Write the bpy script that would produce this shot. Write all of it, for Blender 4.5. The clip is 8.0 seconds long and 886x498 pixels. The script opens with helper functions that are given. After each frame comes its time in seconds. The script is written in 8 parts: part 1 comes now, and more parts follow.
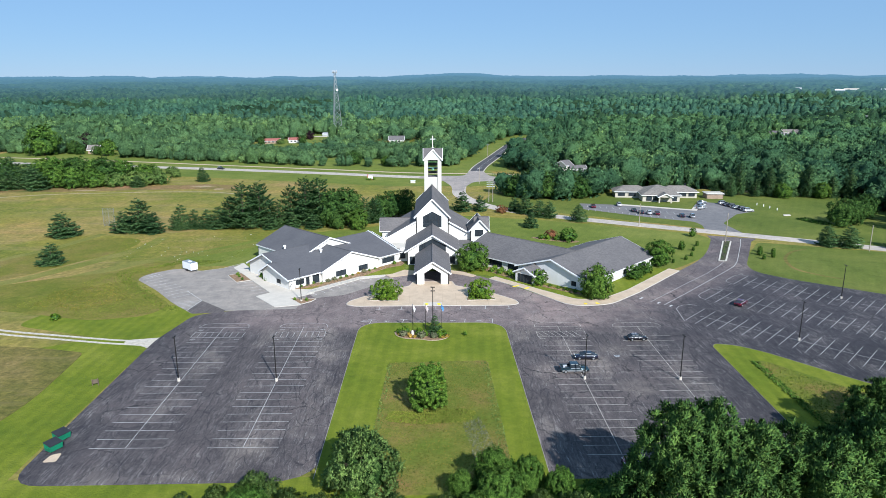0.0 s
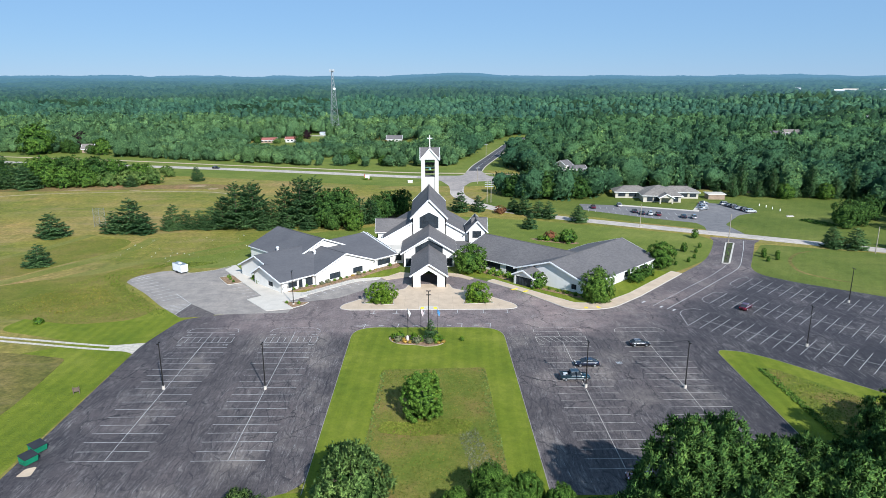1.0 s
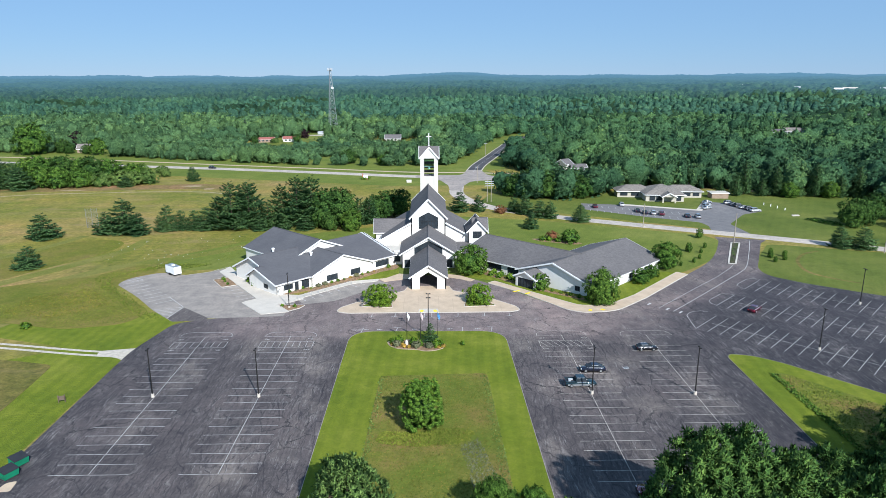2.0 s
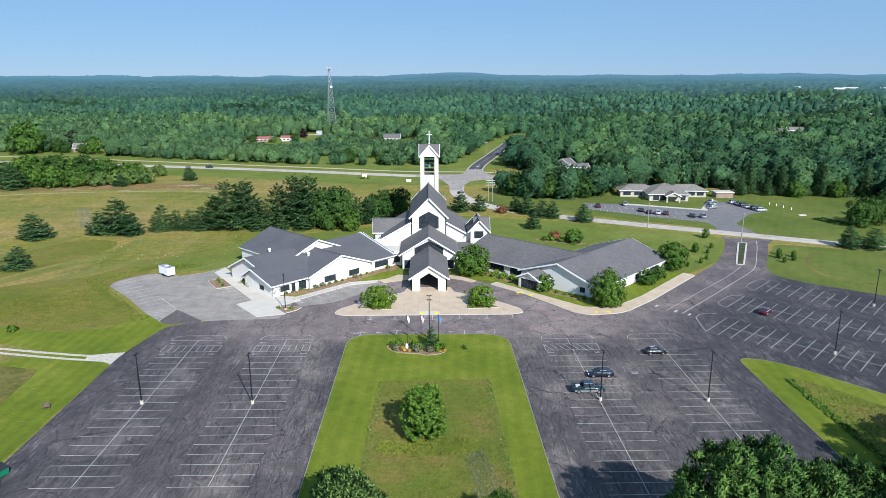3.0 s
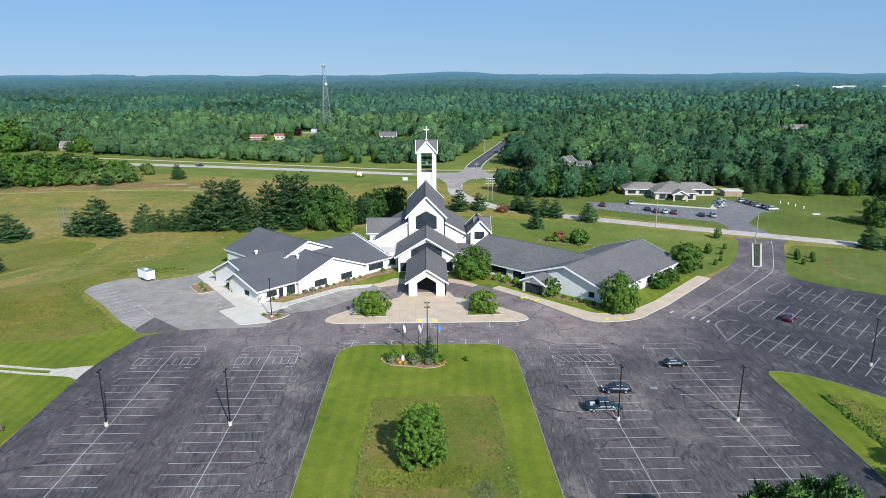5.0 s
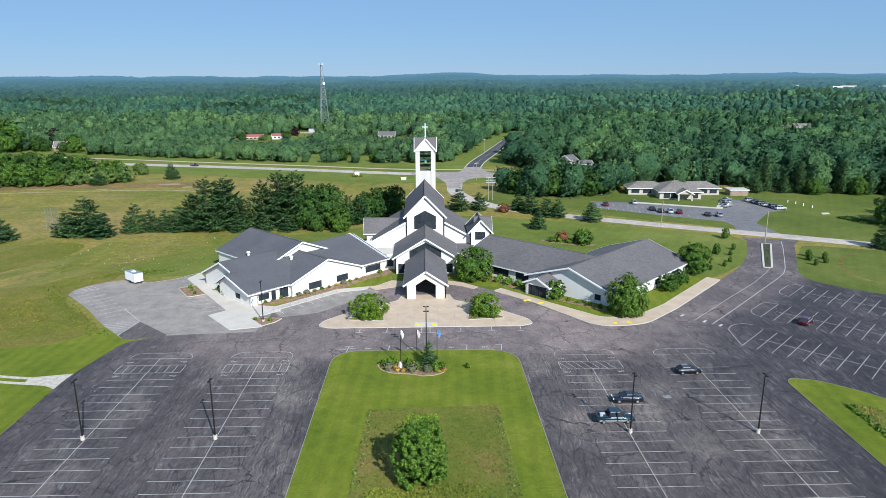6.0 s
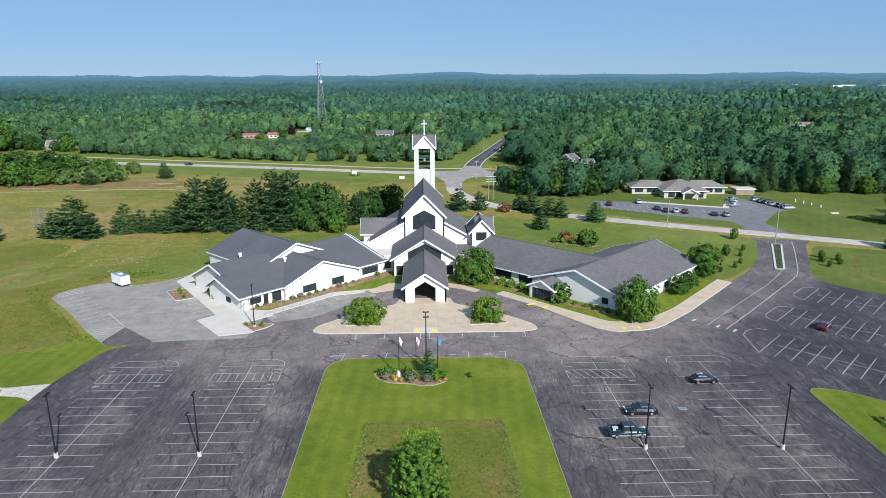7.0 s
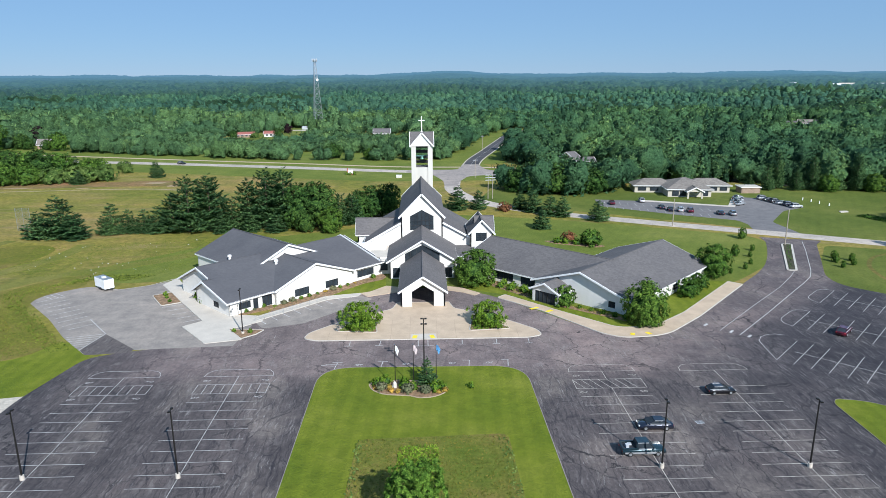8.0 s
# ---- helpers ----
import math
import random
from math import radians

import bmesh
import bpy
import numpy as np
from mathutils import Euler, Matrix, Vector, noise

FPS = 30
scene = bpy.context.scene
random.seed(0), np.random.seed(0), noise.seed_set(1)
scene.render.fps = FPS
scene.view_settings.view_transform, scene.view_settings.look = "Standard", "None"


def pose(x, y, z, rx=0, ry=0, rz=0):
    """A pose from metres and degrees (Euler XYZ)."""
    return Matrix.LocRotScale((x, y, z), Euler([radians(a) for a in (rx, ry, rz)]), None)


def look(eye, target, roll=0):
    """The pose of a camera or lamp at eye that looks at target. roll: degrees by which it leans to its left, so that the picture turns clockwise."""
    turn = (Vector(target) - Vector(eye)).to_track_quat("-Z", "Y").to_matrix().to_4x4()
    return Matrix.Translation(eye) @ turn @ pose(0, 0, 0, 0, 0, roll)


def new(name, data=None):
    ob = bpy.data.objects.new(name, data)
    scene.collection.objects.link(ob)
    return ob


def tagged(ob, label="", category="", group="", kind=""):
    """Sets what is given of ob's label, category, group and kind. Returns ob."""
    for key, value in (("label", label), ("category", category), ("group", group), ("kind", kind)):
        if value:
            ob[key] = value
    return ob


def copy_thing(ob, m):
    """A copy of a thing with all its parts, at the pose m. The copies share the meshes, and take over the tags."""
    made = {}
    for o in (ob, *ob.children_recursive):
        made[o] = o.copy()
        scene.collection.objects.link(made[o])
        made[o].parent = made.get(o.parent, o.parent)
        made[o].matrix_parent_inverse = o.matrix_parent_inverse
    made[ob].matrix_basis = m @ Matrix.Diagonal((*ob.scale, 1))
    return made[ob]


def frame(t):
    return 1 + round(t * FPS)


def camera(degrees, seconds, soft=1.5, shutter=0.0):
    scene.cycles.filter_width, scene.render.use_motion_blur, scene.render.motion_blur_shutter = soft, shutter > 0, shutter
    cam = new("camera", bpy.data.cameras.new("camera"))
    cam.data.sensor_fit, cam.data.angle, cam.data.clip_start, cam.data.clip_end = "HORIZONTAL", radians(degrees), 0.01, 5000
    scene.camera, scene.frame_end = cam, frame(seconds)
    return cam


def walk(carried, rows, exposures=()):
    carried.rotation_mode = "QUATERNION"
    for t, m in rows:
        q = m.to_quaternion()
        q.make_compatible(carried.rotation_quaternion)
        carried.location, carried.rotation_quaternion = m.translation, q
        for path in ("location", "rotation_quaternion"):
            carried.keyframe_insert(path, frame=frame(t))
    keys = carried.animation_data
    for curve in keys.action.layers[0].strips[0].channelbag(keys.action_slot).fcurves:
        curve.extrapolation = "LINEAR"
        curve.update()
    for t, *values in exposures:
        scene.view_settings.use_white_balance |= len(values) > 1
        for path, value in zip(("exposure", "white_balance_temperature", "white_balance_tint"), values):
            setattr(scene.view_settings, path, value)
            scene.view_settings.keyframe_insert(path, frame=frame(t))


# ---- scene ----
cam = camera(66.8, 8.0, soft=0.6)
PATH = [
    (0, (-0.05, -182.468, 57.794), (-0.018, -180.533, 57.293), -0.1),
    (0.5, (0.259, -179.917, 57.441), (0.294, -177.982, 56.939), -0.1),
    (1, (0.587, -177.425, 57.108), (0.623, -175.489, 56.606), -0.0),
    (1.5, (0.552, -175.009, 56.761), (0.59, -173.074, 56.258), -0.1),
    (3, (0.103, -167.71, 54.942), (0.144, -165.774, 54.44), -0.1),
    (3.5, (-0.115, -164.947, 54.38), (-0.07, -163.011, 53.878), -0.1),
    (4, (-0.125, -162.099, 53.883), (-0.078, -160.164, 53.38), -0.1),
    (4.5, (-0.112, -159.134, 53.299), (-0.063, -157.199, 52.795), -0.1),
    (6, (-0.031, -149.422, 50.737), (0.022, -147.486, 50.237), -0.2),
    (6.5, (-0.169, -146.143, 50.086), (-0.113, -144.208, 49.584), -0.2),
    (7, (-0.249, -142.679, 49.395), (-0.191, -140.743, 48.894), -0.2),
    (7.5, (-0.289, -139.24, 48.701), (-0.229, -137.305, 48.199), -0.2),
    (8, (-0.17, -135.721, 48.094), (-0.106, -133.786, 47.591), -0.3),
]
walk(cam, [(t, look(eye, target, roll)) for t, eye, target, roll in PATH], [(0, 0.7, 5750, 10), (8, 0.55, 5750, 10)])

# ---- light ----
SUN_TO = Vector((0.354, -0.738, 0.574)).normalized()
world = bpy.data.worlds.new("sky")
scene.world = world
world.use_nodes = True
wn = world.node_tree
sky = wn.nodes.new("ShaderNodeTexSky")
sky.sky_type, sky.sun_disc = "NISHITA", False
sky.sun_elevation, sky.sun_rotation = math.asin(SUN_TO.z), math.atan2(SUN_TO.x, SUN_TO.y)
sky.altitude, sky.air_density, sky.dust_density, sky.ozone_density = 900, 0.9, 0.0, 5.0
haze = wn.nodes.new("ShaderNodeMix")
haze.data_type = "RGBA"
haze.inputs[0].default_value, haze.inputs[7].default_value = 0.72, (3.4, 5.5, 7.9, 1)
wn.links.new(sky.outputs[0], haze.inputs[6])
wn.links.new(haze.outputs[2], wn.nodes["Background"].inputs[0])
wn.nodes["Background"].inputs[1].default_value = 0.057
sun = new("sun", bpy.data.lights.new("sun", "SUN"))
sun.data.energy, sun.data.angle, sun.data.color = 4.6, radians(0.5), (1.0, 0.95, 0.86)
sun.matrix_world = look((SUN_TO.x * 300, SUN_TO.y * 300, SUN_TO.z * 300), (0, 0, 0))

# ---- materials ----


def nodes_of(name, rough=0.8, metal=0.0, spec=0.4):
    m = bpy.data.materials.new(name)
    m.use_nodes = True
    b = m.node_tree.nodes["Principled BSDF"]
    b.inputs["Roughness"].default_value, b.inputs["Metallic"].default_value = rough, metal
    b.inputs["Specular IOR Level"].default_value = spec
    return m, m.node_tree, b


def link(nt, a, b):
    nt.links.new(a, b)


def tex(nt, kind, scale, detail=4.0, rough=0.6, coords=None, stretch=None, turn=0.0):
    n = nt.nodes.new(kind)
    n.inputs["Scale"].default_value = scale
    if kind == "ShaderNodeTexNoise":
        n.inputs["Detail"].default_value, n.inputs["Roughness"].default_value = detail, rough
    if coords is None:
        coords = nt.nodes.new("ShaderNodeNewGeometry").outputs["Position"]
    if stretch or turn:
        mp = nt.nodes.new("ShaderNodeMapping")
        mp.inputs["Scale"].default_value = stretch or (1, 1, 1)
        mp.inputs["Rotation"].default_value = (0, 0, radians(turn))
        link(nt, coords, mp.inputs[0])
        coords = mp.outputs[0]
    link(nt, coords, n.inputs["Vector"])
    return n


def ramp(nt, fac, stops):
    r = nt.nodes.new("ShaderNodeValToRGB")
    while len(r.color_ramp.elements) < len(stops):
        r.color_ramp.elements.new(0.5)
    for e, (p, c) in zip(r.color_ramp.elements, stops):
        e.position = p
        e.color = (*c, 1) if len(c) == 3 else c
    link(nt, fac, r.inputs[0])
    return r.outputs[0]


def mix(nt, a, b, fac, kind="MIX"):
    n = nt.nodes.new("ShaderNodeMix")
    n.data_type, n.blend_type = "RGBA", kind
    for sock, v in ((n.inputs[0], fac), (n.inputs[6], a), (n.inputs[7], b)):
        if isinstance(v, (int, float)):
            sock.default_value = v
        elif isinstance(v, tuple):
            sock.default_value = (*v, 1)
        else:
            link(nt, v, sock)
    return n.outputs[2]


def calc(nt, op, a, b=0.0):
    n = nt.nodes.new("ShaderNodeMath")
    n.operation = op
    for sock, v in zip(n.inputs, (a, b)):
        if isinstance(v, (int, float)):
            sock.default_value = v
        else:
            link(nt, v, sock)
    return n.outputs[0]


def bump(nt, b, height, strength=0.3, dist=0.05):
    n = nt.nodes.new("ShaderNodeBump")
    n.inputs["Strength"].default_value, n.inputs["Distance"].default_value = strength, dist
    link(nt, height, n.inputs["Height"])
    link(nt, n.outputs[0], b.inputs["Normal"])


def plain(name, c, rough=0.7, metal=0.0, spread=0.18, scale=0.8, fine=9.0, spec=0.4):
    """A surface of one colour with broad stains and fine grain."""
    m, nt, b = nodes_of(name, rough, metal, spec)
    big, small = tex(nt, "ShaderNodeTexNoise", scale), tex(nt, "ShaderNodeTexNoise", fine)
    lo, hi = tuple(x * (1 - spread) for x in c), tuple(min(1, x * (1 + spread)) for x in c)
    col = ramp(nt, big.outputs["Fac"], [(0.3, lo), (0.7, hi)])
    col = mix(nt, col, ramp(nt, small.outputs["Fac"], [(0.3, (0.8, 0.8, 0.8)), (0.7, (1.15, 1.15, 1.15))]), 0.5, "MULTIPLY")
    link(nt, col, b.inputs["Base Color"])
    bump(nt, b, small.outputs["Fac"], 0.2, 0.02)
    return m


def shingles(name, c, row=0.16, turn=0.0, spread=0.22):
    """Asphalt shingles: tabs of slightly different tone, streaks and faint courses that step with height."""
    m, nt, b = nodes_of(name, 0.9, 0.0, 0.25)
    pos = nt.nodes.new("ShaderNodeNewGeometry").outputs["Position"]
    tab = tex(nt, "ShaderNodeTexVoronoi", 1.9, coords=pos, stretch=(1, 1, 2.6))
    tone = nt.nodes.new("ShaderNodeSeparateColor")
    link(nt, tab.outputs["Color"], tone.inputs[0])
    lo, hi = tuple(x * (1 - spread) for x in c), tuple(x * (1 + spread) for x in c)
    col = ramp(nt, tone.outputs[0], [(0.0, lo), (1.0, hi)])
    broad = tex(nt, "ShaderNodeTexNoise", 0.13, 5)
    col = mix(nt, col, ramp(nt, broad.outputs["Fac"], [(0.3, (0.82, 0.82, 0.84)), (0.7, (1.14, 1.13, 1.1))]), 0.7, "MULTIPLY")
    link(nt, col, b.inputs["Base Color"])
    sep = nt.nodes.new("ShaderNodeSeparateXYZ")
    link(nt, pos, sep.inputs[0])
    saw = calc(nt, "FRACT", calc(nt, "DIVIDE", sep.outputs[2], row))
    bump(nt, b, calc(nt, "ADD", saw, tone.outputs[1]), 0.35, 0.02)
    return m


def siding(name, c, row=0.2):
    m, nt, b = nodes_of(name, 0.55, 0.0, 0.35)
    pos = nt.nodes.new("ShaderNodeNewGeometry").outputs["Position"]
    stain = tex(nt, "ShaderNodeTexNoise", 0.5, 6, coords=pos, stretch=(1, 1, 0.25))
    grain = tex(nt, "ShaderNodeTexNoise", 14, 3, coords=pos)
    col = ramp(nt, stain.outputs["Fac"], [(0.25, tuple(x * 0.9 for x in c)), (0.65, c)])
    col = mix(nt, col, ramp(nt, grain.outputs["Fac"], [(0.3, (0.94, 0.94, 0.93)), (0.7, (1, 1, 1))]), 0.6, "MULTIPLY")
    link(nt, col, b.inputs["Base Color"])
    sep = nt.nodes.new("ShaderNodeSeparateXYZ")
    link(nt, pos, sep.inputs[0])
    bump(nt, b, calc(nt, "FRACT", calc(nt, "DIVIDE", sep.outputs[2], row)), 0.3, 0.02)
    return m


def asphalt(name, c, streak=0.6, crack=1.0, turn=0.0, cells=0.13, spread=1.0, fresh=0.0, seams=0.0):
    """Old asphalt: mottled, with pale and dark scuffs along one way, sealed cracks and fine grain."""
    m, nt, b = nodes_of(name, 0.9, 0.0, 0.3)
    pos = nt.nodes.new("ShaderNodeNewGeometry").outputs["Position"]
    broad = tex(nt, "ShaderNodeTexNoise", 0.045, 6, 0.62, pos)
    mid = tex(nt, "ShaderNodeTexNoise", 0.35, 6, 0.65, pos)
    fine = tex(nt, "ShaderNodeTexNoise", 7.0, 3, 0.6, pos)
    col = ramp(nt, broad.outputs["Fac"], [(0.33, tuple(x * (1 - 0.3 * spread) for x in c)), (0.5, c), (0.68, tuple(x * (1 + k * spread) for x, k in zip(c, (0.7, 0.6, 0.5))))])
    col = mix(nt, col, ramp(nt, mid.outputs["Fac"], [(0.3, (0.7, 0.7, 0.72)), (0.7, (1.25, 1.23, 1.2))]), 0.8, "MULTIPLY")
    col = mix(nt, col, ramp(nt, fine.outputs["Fac"], [(0.3, (0.8, 0.8, 0.8)), (0.7, (1.2, 1.2, 1.2))]), 0.6, "MULTIPLY")
    warp = tex(nt, "ShaderNodeTexNoise", 0.25, 5, 0.7, pos)
    vm = nt.nodes.new("ShaderNodeVectorMath")
    vm.operation = "MULTIPLY_ADD"
    link(nt, warp.outputs["Color"], vm.inputs[0])
    vm.inputs[1].default_value = (5, 5, 0)
    link(nt, pos, vm.inputs[2])
    vs = nt.nodes.new("ShaderNodeVectorMath")
    vs.operation = "MULTIPLY_ADD"
    link(nt, warp.outputs["Color"], vs.inputs[0])
    vs.inputs[1].default_value = (1.6, 1.6, 0)
    link(nt, pos, vs.inputs[2])
    if fresh:
        # little-driven margins keep their dark seal coat
        sx = nt.nodes.new("ShaderNodeSeparateXYZ")
        link(nt, vm.outputs[0], sx.inputs[0])
        rim = nt.nodes.new("ShaderNodeMapRange")
        rim.interpolation_type = "SMOOTHSTEP"
        rim.inputs[1].default_value, rim.inputs[2].default_value, rim.inputs[4].default_value = 33, 66, fresh
        link(nt, calc(nt, "ABSOLUTE", sx.outputs[0], 0.0), rim.inputs[0])
        # the drive to the north-east is as worn as the lane before the plaza
        along = calc(nt, "SUBTRACT", sx.outputs[1], calc(nt, "MULTIPLY", sx.outputs[0], 0.77))
        drive = nt.nodes.new("ShaderNodeMapRange")
        drive.interpolation_type = "SMOOTHSTEP"
        drive.inputs[1].default_value, drive.inputs[2].default_value = -70, -58
        link(nt, along, drive.inputs[0])
        driven = calc(nt, "MULTIPLY", drive.outputs[0], calc(nt, "MULTIPLY", calc(nt, "GREATER_THAN", sx.outputs[0], 0.0), 0.65))
        edge_coat = calc(nt, "MULTIPLY", rim.outputs[0], calc(nt, "SUBTRACT", 1.0, driven))
        col = mix(nt, col, (0.47, 0.51, 0.58), edge_coat, "MULTIPLY")
        east = nt.nodes.new("ShaderNodeMapRange")
        east.interpolation_type = "SMOOTHSTEP"
        east.inputs[1].default_value, east.inputs[2].default_value = 56, 84
        link(nt, sx.outputs[0], east.inputs[0])
        col = mix(nt, col, (0.72, 0.75, 0.8), calc(nt, "MULTIPLY", east.outputs[0], calc(nt, "SUBTRACT", 1.0, driven)), "MULTIPLY")
        lane = nt.nodes.new("ShaderNodeMapRange")
        lane.interpolation_type = "SMOOTHSTEP"
        lane.inputs[1].default_value, lane.inputs[2].default_value = -36, -27
        link(nt, sx.outputs[1], lane.inputs[0])
        worn = calc(nt, "MULTIPLY", lane.outputs[0], calc(nt, "SUBTRACT", 1.0, edge_coat))
        col = mix(nt, col, (2.1, 1.95, 1.86), worn, "MULTIPLY")
        keep = calc(nt, "SUBTRACT", 1.0, calc(nt, "MULTIPLY", worn, 0.75))
    else:
        keep = 1.0
    scuff = tex(nt, "ShaderNodeTexNoise", 1.0, 6, 0.72, vs.outputs[0], (2.6, 0.2, 1), turn)
    scuff2 = tex(nt, "ShaderNodeTexNoise", 1.0, 5, 0.7, vm.outputs[0], (0.5, 0.22, 1), turn + 35)
    drift = tex(nt, "ShaderNodeTexNoise", 0.11, 5, 0.6, pos, (1, 0.6, 1))
    gate2 = calc(nt, "MULTIPLY", ramp(nt, warp.outputs["Fac"], [(0.4, (0.4, 0.4, 0.4)), (0.6, (1, 1, 1))]), ramp(nt, drift.outputs["Fac"], [(0.38, (0.12, 0.12, 0.12)), (0.62, (1.25, 1.25, 1.25))]))
    pale = calc(nt, "MULTIPLY", ramp(nt, scuff.outputs["Fac"], [(0.54, (0, 0, 0)), (0.66, (1, 1, 1))]), gate2)
    col = mix(nt, col, (0.32, 0.3, 0.29), calc(nt, "MULTIPLY", calc(nt, "MULTIPLY", pale, streak * 0.5), keep))
    col = mix(nt, col, (0.3, 0.275, 0.255), calc(nt, "MULTIPLY", ramp(nt, scuff2.outputs["Fac"], [(0.55, (0, 0, 0)), (0.75, (1, 1, 1))]), streak * 0.36))
    col = mix(nt, col, (0.02, 0.02, 0.026), calc(nt, "MULTIPLY", ramp(nt, scuff.outputs["Fac"], [(0.37, (1, 1, 1)), (0.47, (0, 0, 0))]), calc(nt, "MULTIPLY", streak * 0.6, keep)))
    if fresh:
        # tan dust and bare aggregate where the cars turn between the rows
        bare = calc(nt, "MULTIPLY", ramp(nt, drift.outputs["Fac"], [(0.52, (0, 0, 0)), (0.72, (1, 1, 1))]), calc(nt, "SUBTRACT", 1.0, edge_coat))
        for at, reach in (((39.6, -47.6, 0.03), 6.0), ((39, -66, 0.03), 6.5), ((50, -66, 0.03), 7.0)):
            gap = nt.nodes.new("ShaderNodeVectorMath")
            gap.operation = "DISTANCE"
            link(nt, vs.outputs[0], gap.inputs[0])
            gap.inputs[1].default_value = (at[0] + 0.8, at[1] + 0.8, at[2])
            spot = nt.nodes.new("ShaderNodeMapRange")
            spot.interpolation_type = "SMOOTHSTEP"
            spot.inputs[1].default_value, spot.inputs[2].default_value, spot.inputs[3].default_value, spot.inputs[4].default_value = 0.5, reach, 0.75, 0.0
            link(nt, gap.outputs["Value"], spot.inputs[0])
            bare = calc(nt, "MAXIMUM", bare, calc(nt, "MULTIPLY", spot.outputs[0], ramp(nt, mid.outputs["Fac"], [(0.36, (0.25, 0.25, 0.25)), (0.62, (1, 1, 1))])))
        col = mix(nt, col, (0.27, 0.228, 0.195), calc(nt, "MULTIPLY", bare, 0.5))
    speck = tex(nt, "ShaderNodeTexNoise", 1.7, 5, 0.75, pos)
    col = mix(nt, col, ramp(nt, speck.outputs["Fac"], [(0.36, (0.6, 0.6, 0.63)), (0.64, (1.45, 1.42, 1.38))]), 0.2 + 0.3 * streak * (1 if seams else 0.3), "MULTIPLY")
    if seams:
        scratch = tex(nt, "ShaderNodeTexNoise", 1.0, 5, 0.8, vs.outputs[0], (4.4, 0.26, 1), turn + 5)
        thin = calc(nt, "MULTIPLY", ramp(nt, scratch.outputs["Fac"], [(0.58, (0, 0, 0)), (0.65, (1, 1, 1))]), gate2)
        col = mix(nt, col, (0.4, 0.375, 0.36), calc(nt, "MULTIPLY", thin, seams * 0.75))
        sv = nt.nodes.new("ShaderNodeTexVoronoi")
        sv.feature = "DISTANCE_TO_EDGE"
        sv.inputs["Scale"].default_value = 1.0
        smap = nt.nodes.new("ShaderNodeMapping")
        smap.inputs["Scale"].default_value, smap.inputs["Rotation"].default_value = (0.62, 0.09, 1), (0, 0, radians(turn))
        link(nt, vs.outputs[0], smap.inputs[0])
        link(nt, smap.outputs[0], sv.inputs["Vector"])
        seam = calc(nt, "MULTIPLY", ramp(nt, sv.outputs["Distance"], [(0.007, (1, 1, 1)), (0.022, (0, 0, 0))]), ramp(nt, speck.outputs["Fac"], [(0.4, (0.2, 0.2, 0.2)), (0.55, (1, 1, 1))]))
        col = mix(nt, col, (0.014, 0.014, 0.02), calc(nt, "MULTIPLY", calc(nt, "MULTIPLY", seam, keep), seams * 0.7))
    v = nt.nodes.new("ShaderNodeTexVoronoi")
    v.feature = "DISTANCE_TO_EDGE"
    v.inputs["Scale"].default_value = cells
    link(nt, vm.outputs[0], v.inputs["Vector"])
    line = ramp(nt, v.outputs["Distance"], [(0.005, (1, 1, 1)), (0.014, (0, 0, 0))])
    gate = ramp(nt, broad.outputs["Fac"], [(0.42, (0.15, 0.15, 0.15)), (0.6, (1, 1, 1))])
    col = mix(nt, col, (0.018, 0.018, 0.02), calc(nt, "MULTIPLY", calc(nt, "MULTIPLY", line, gate), crack))
    link(nt, col, b.inputs["Base Color"])
    bump(nt, b, fine.outputs["Fac"], 0.4, 0.02)
    return m


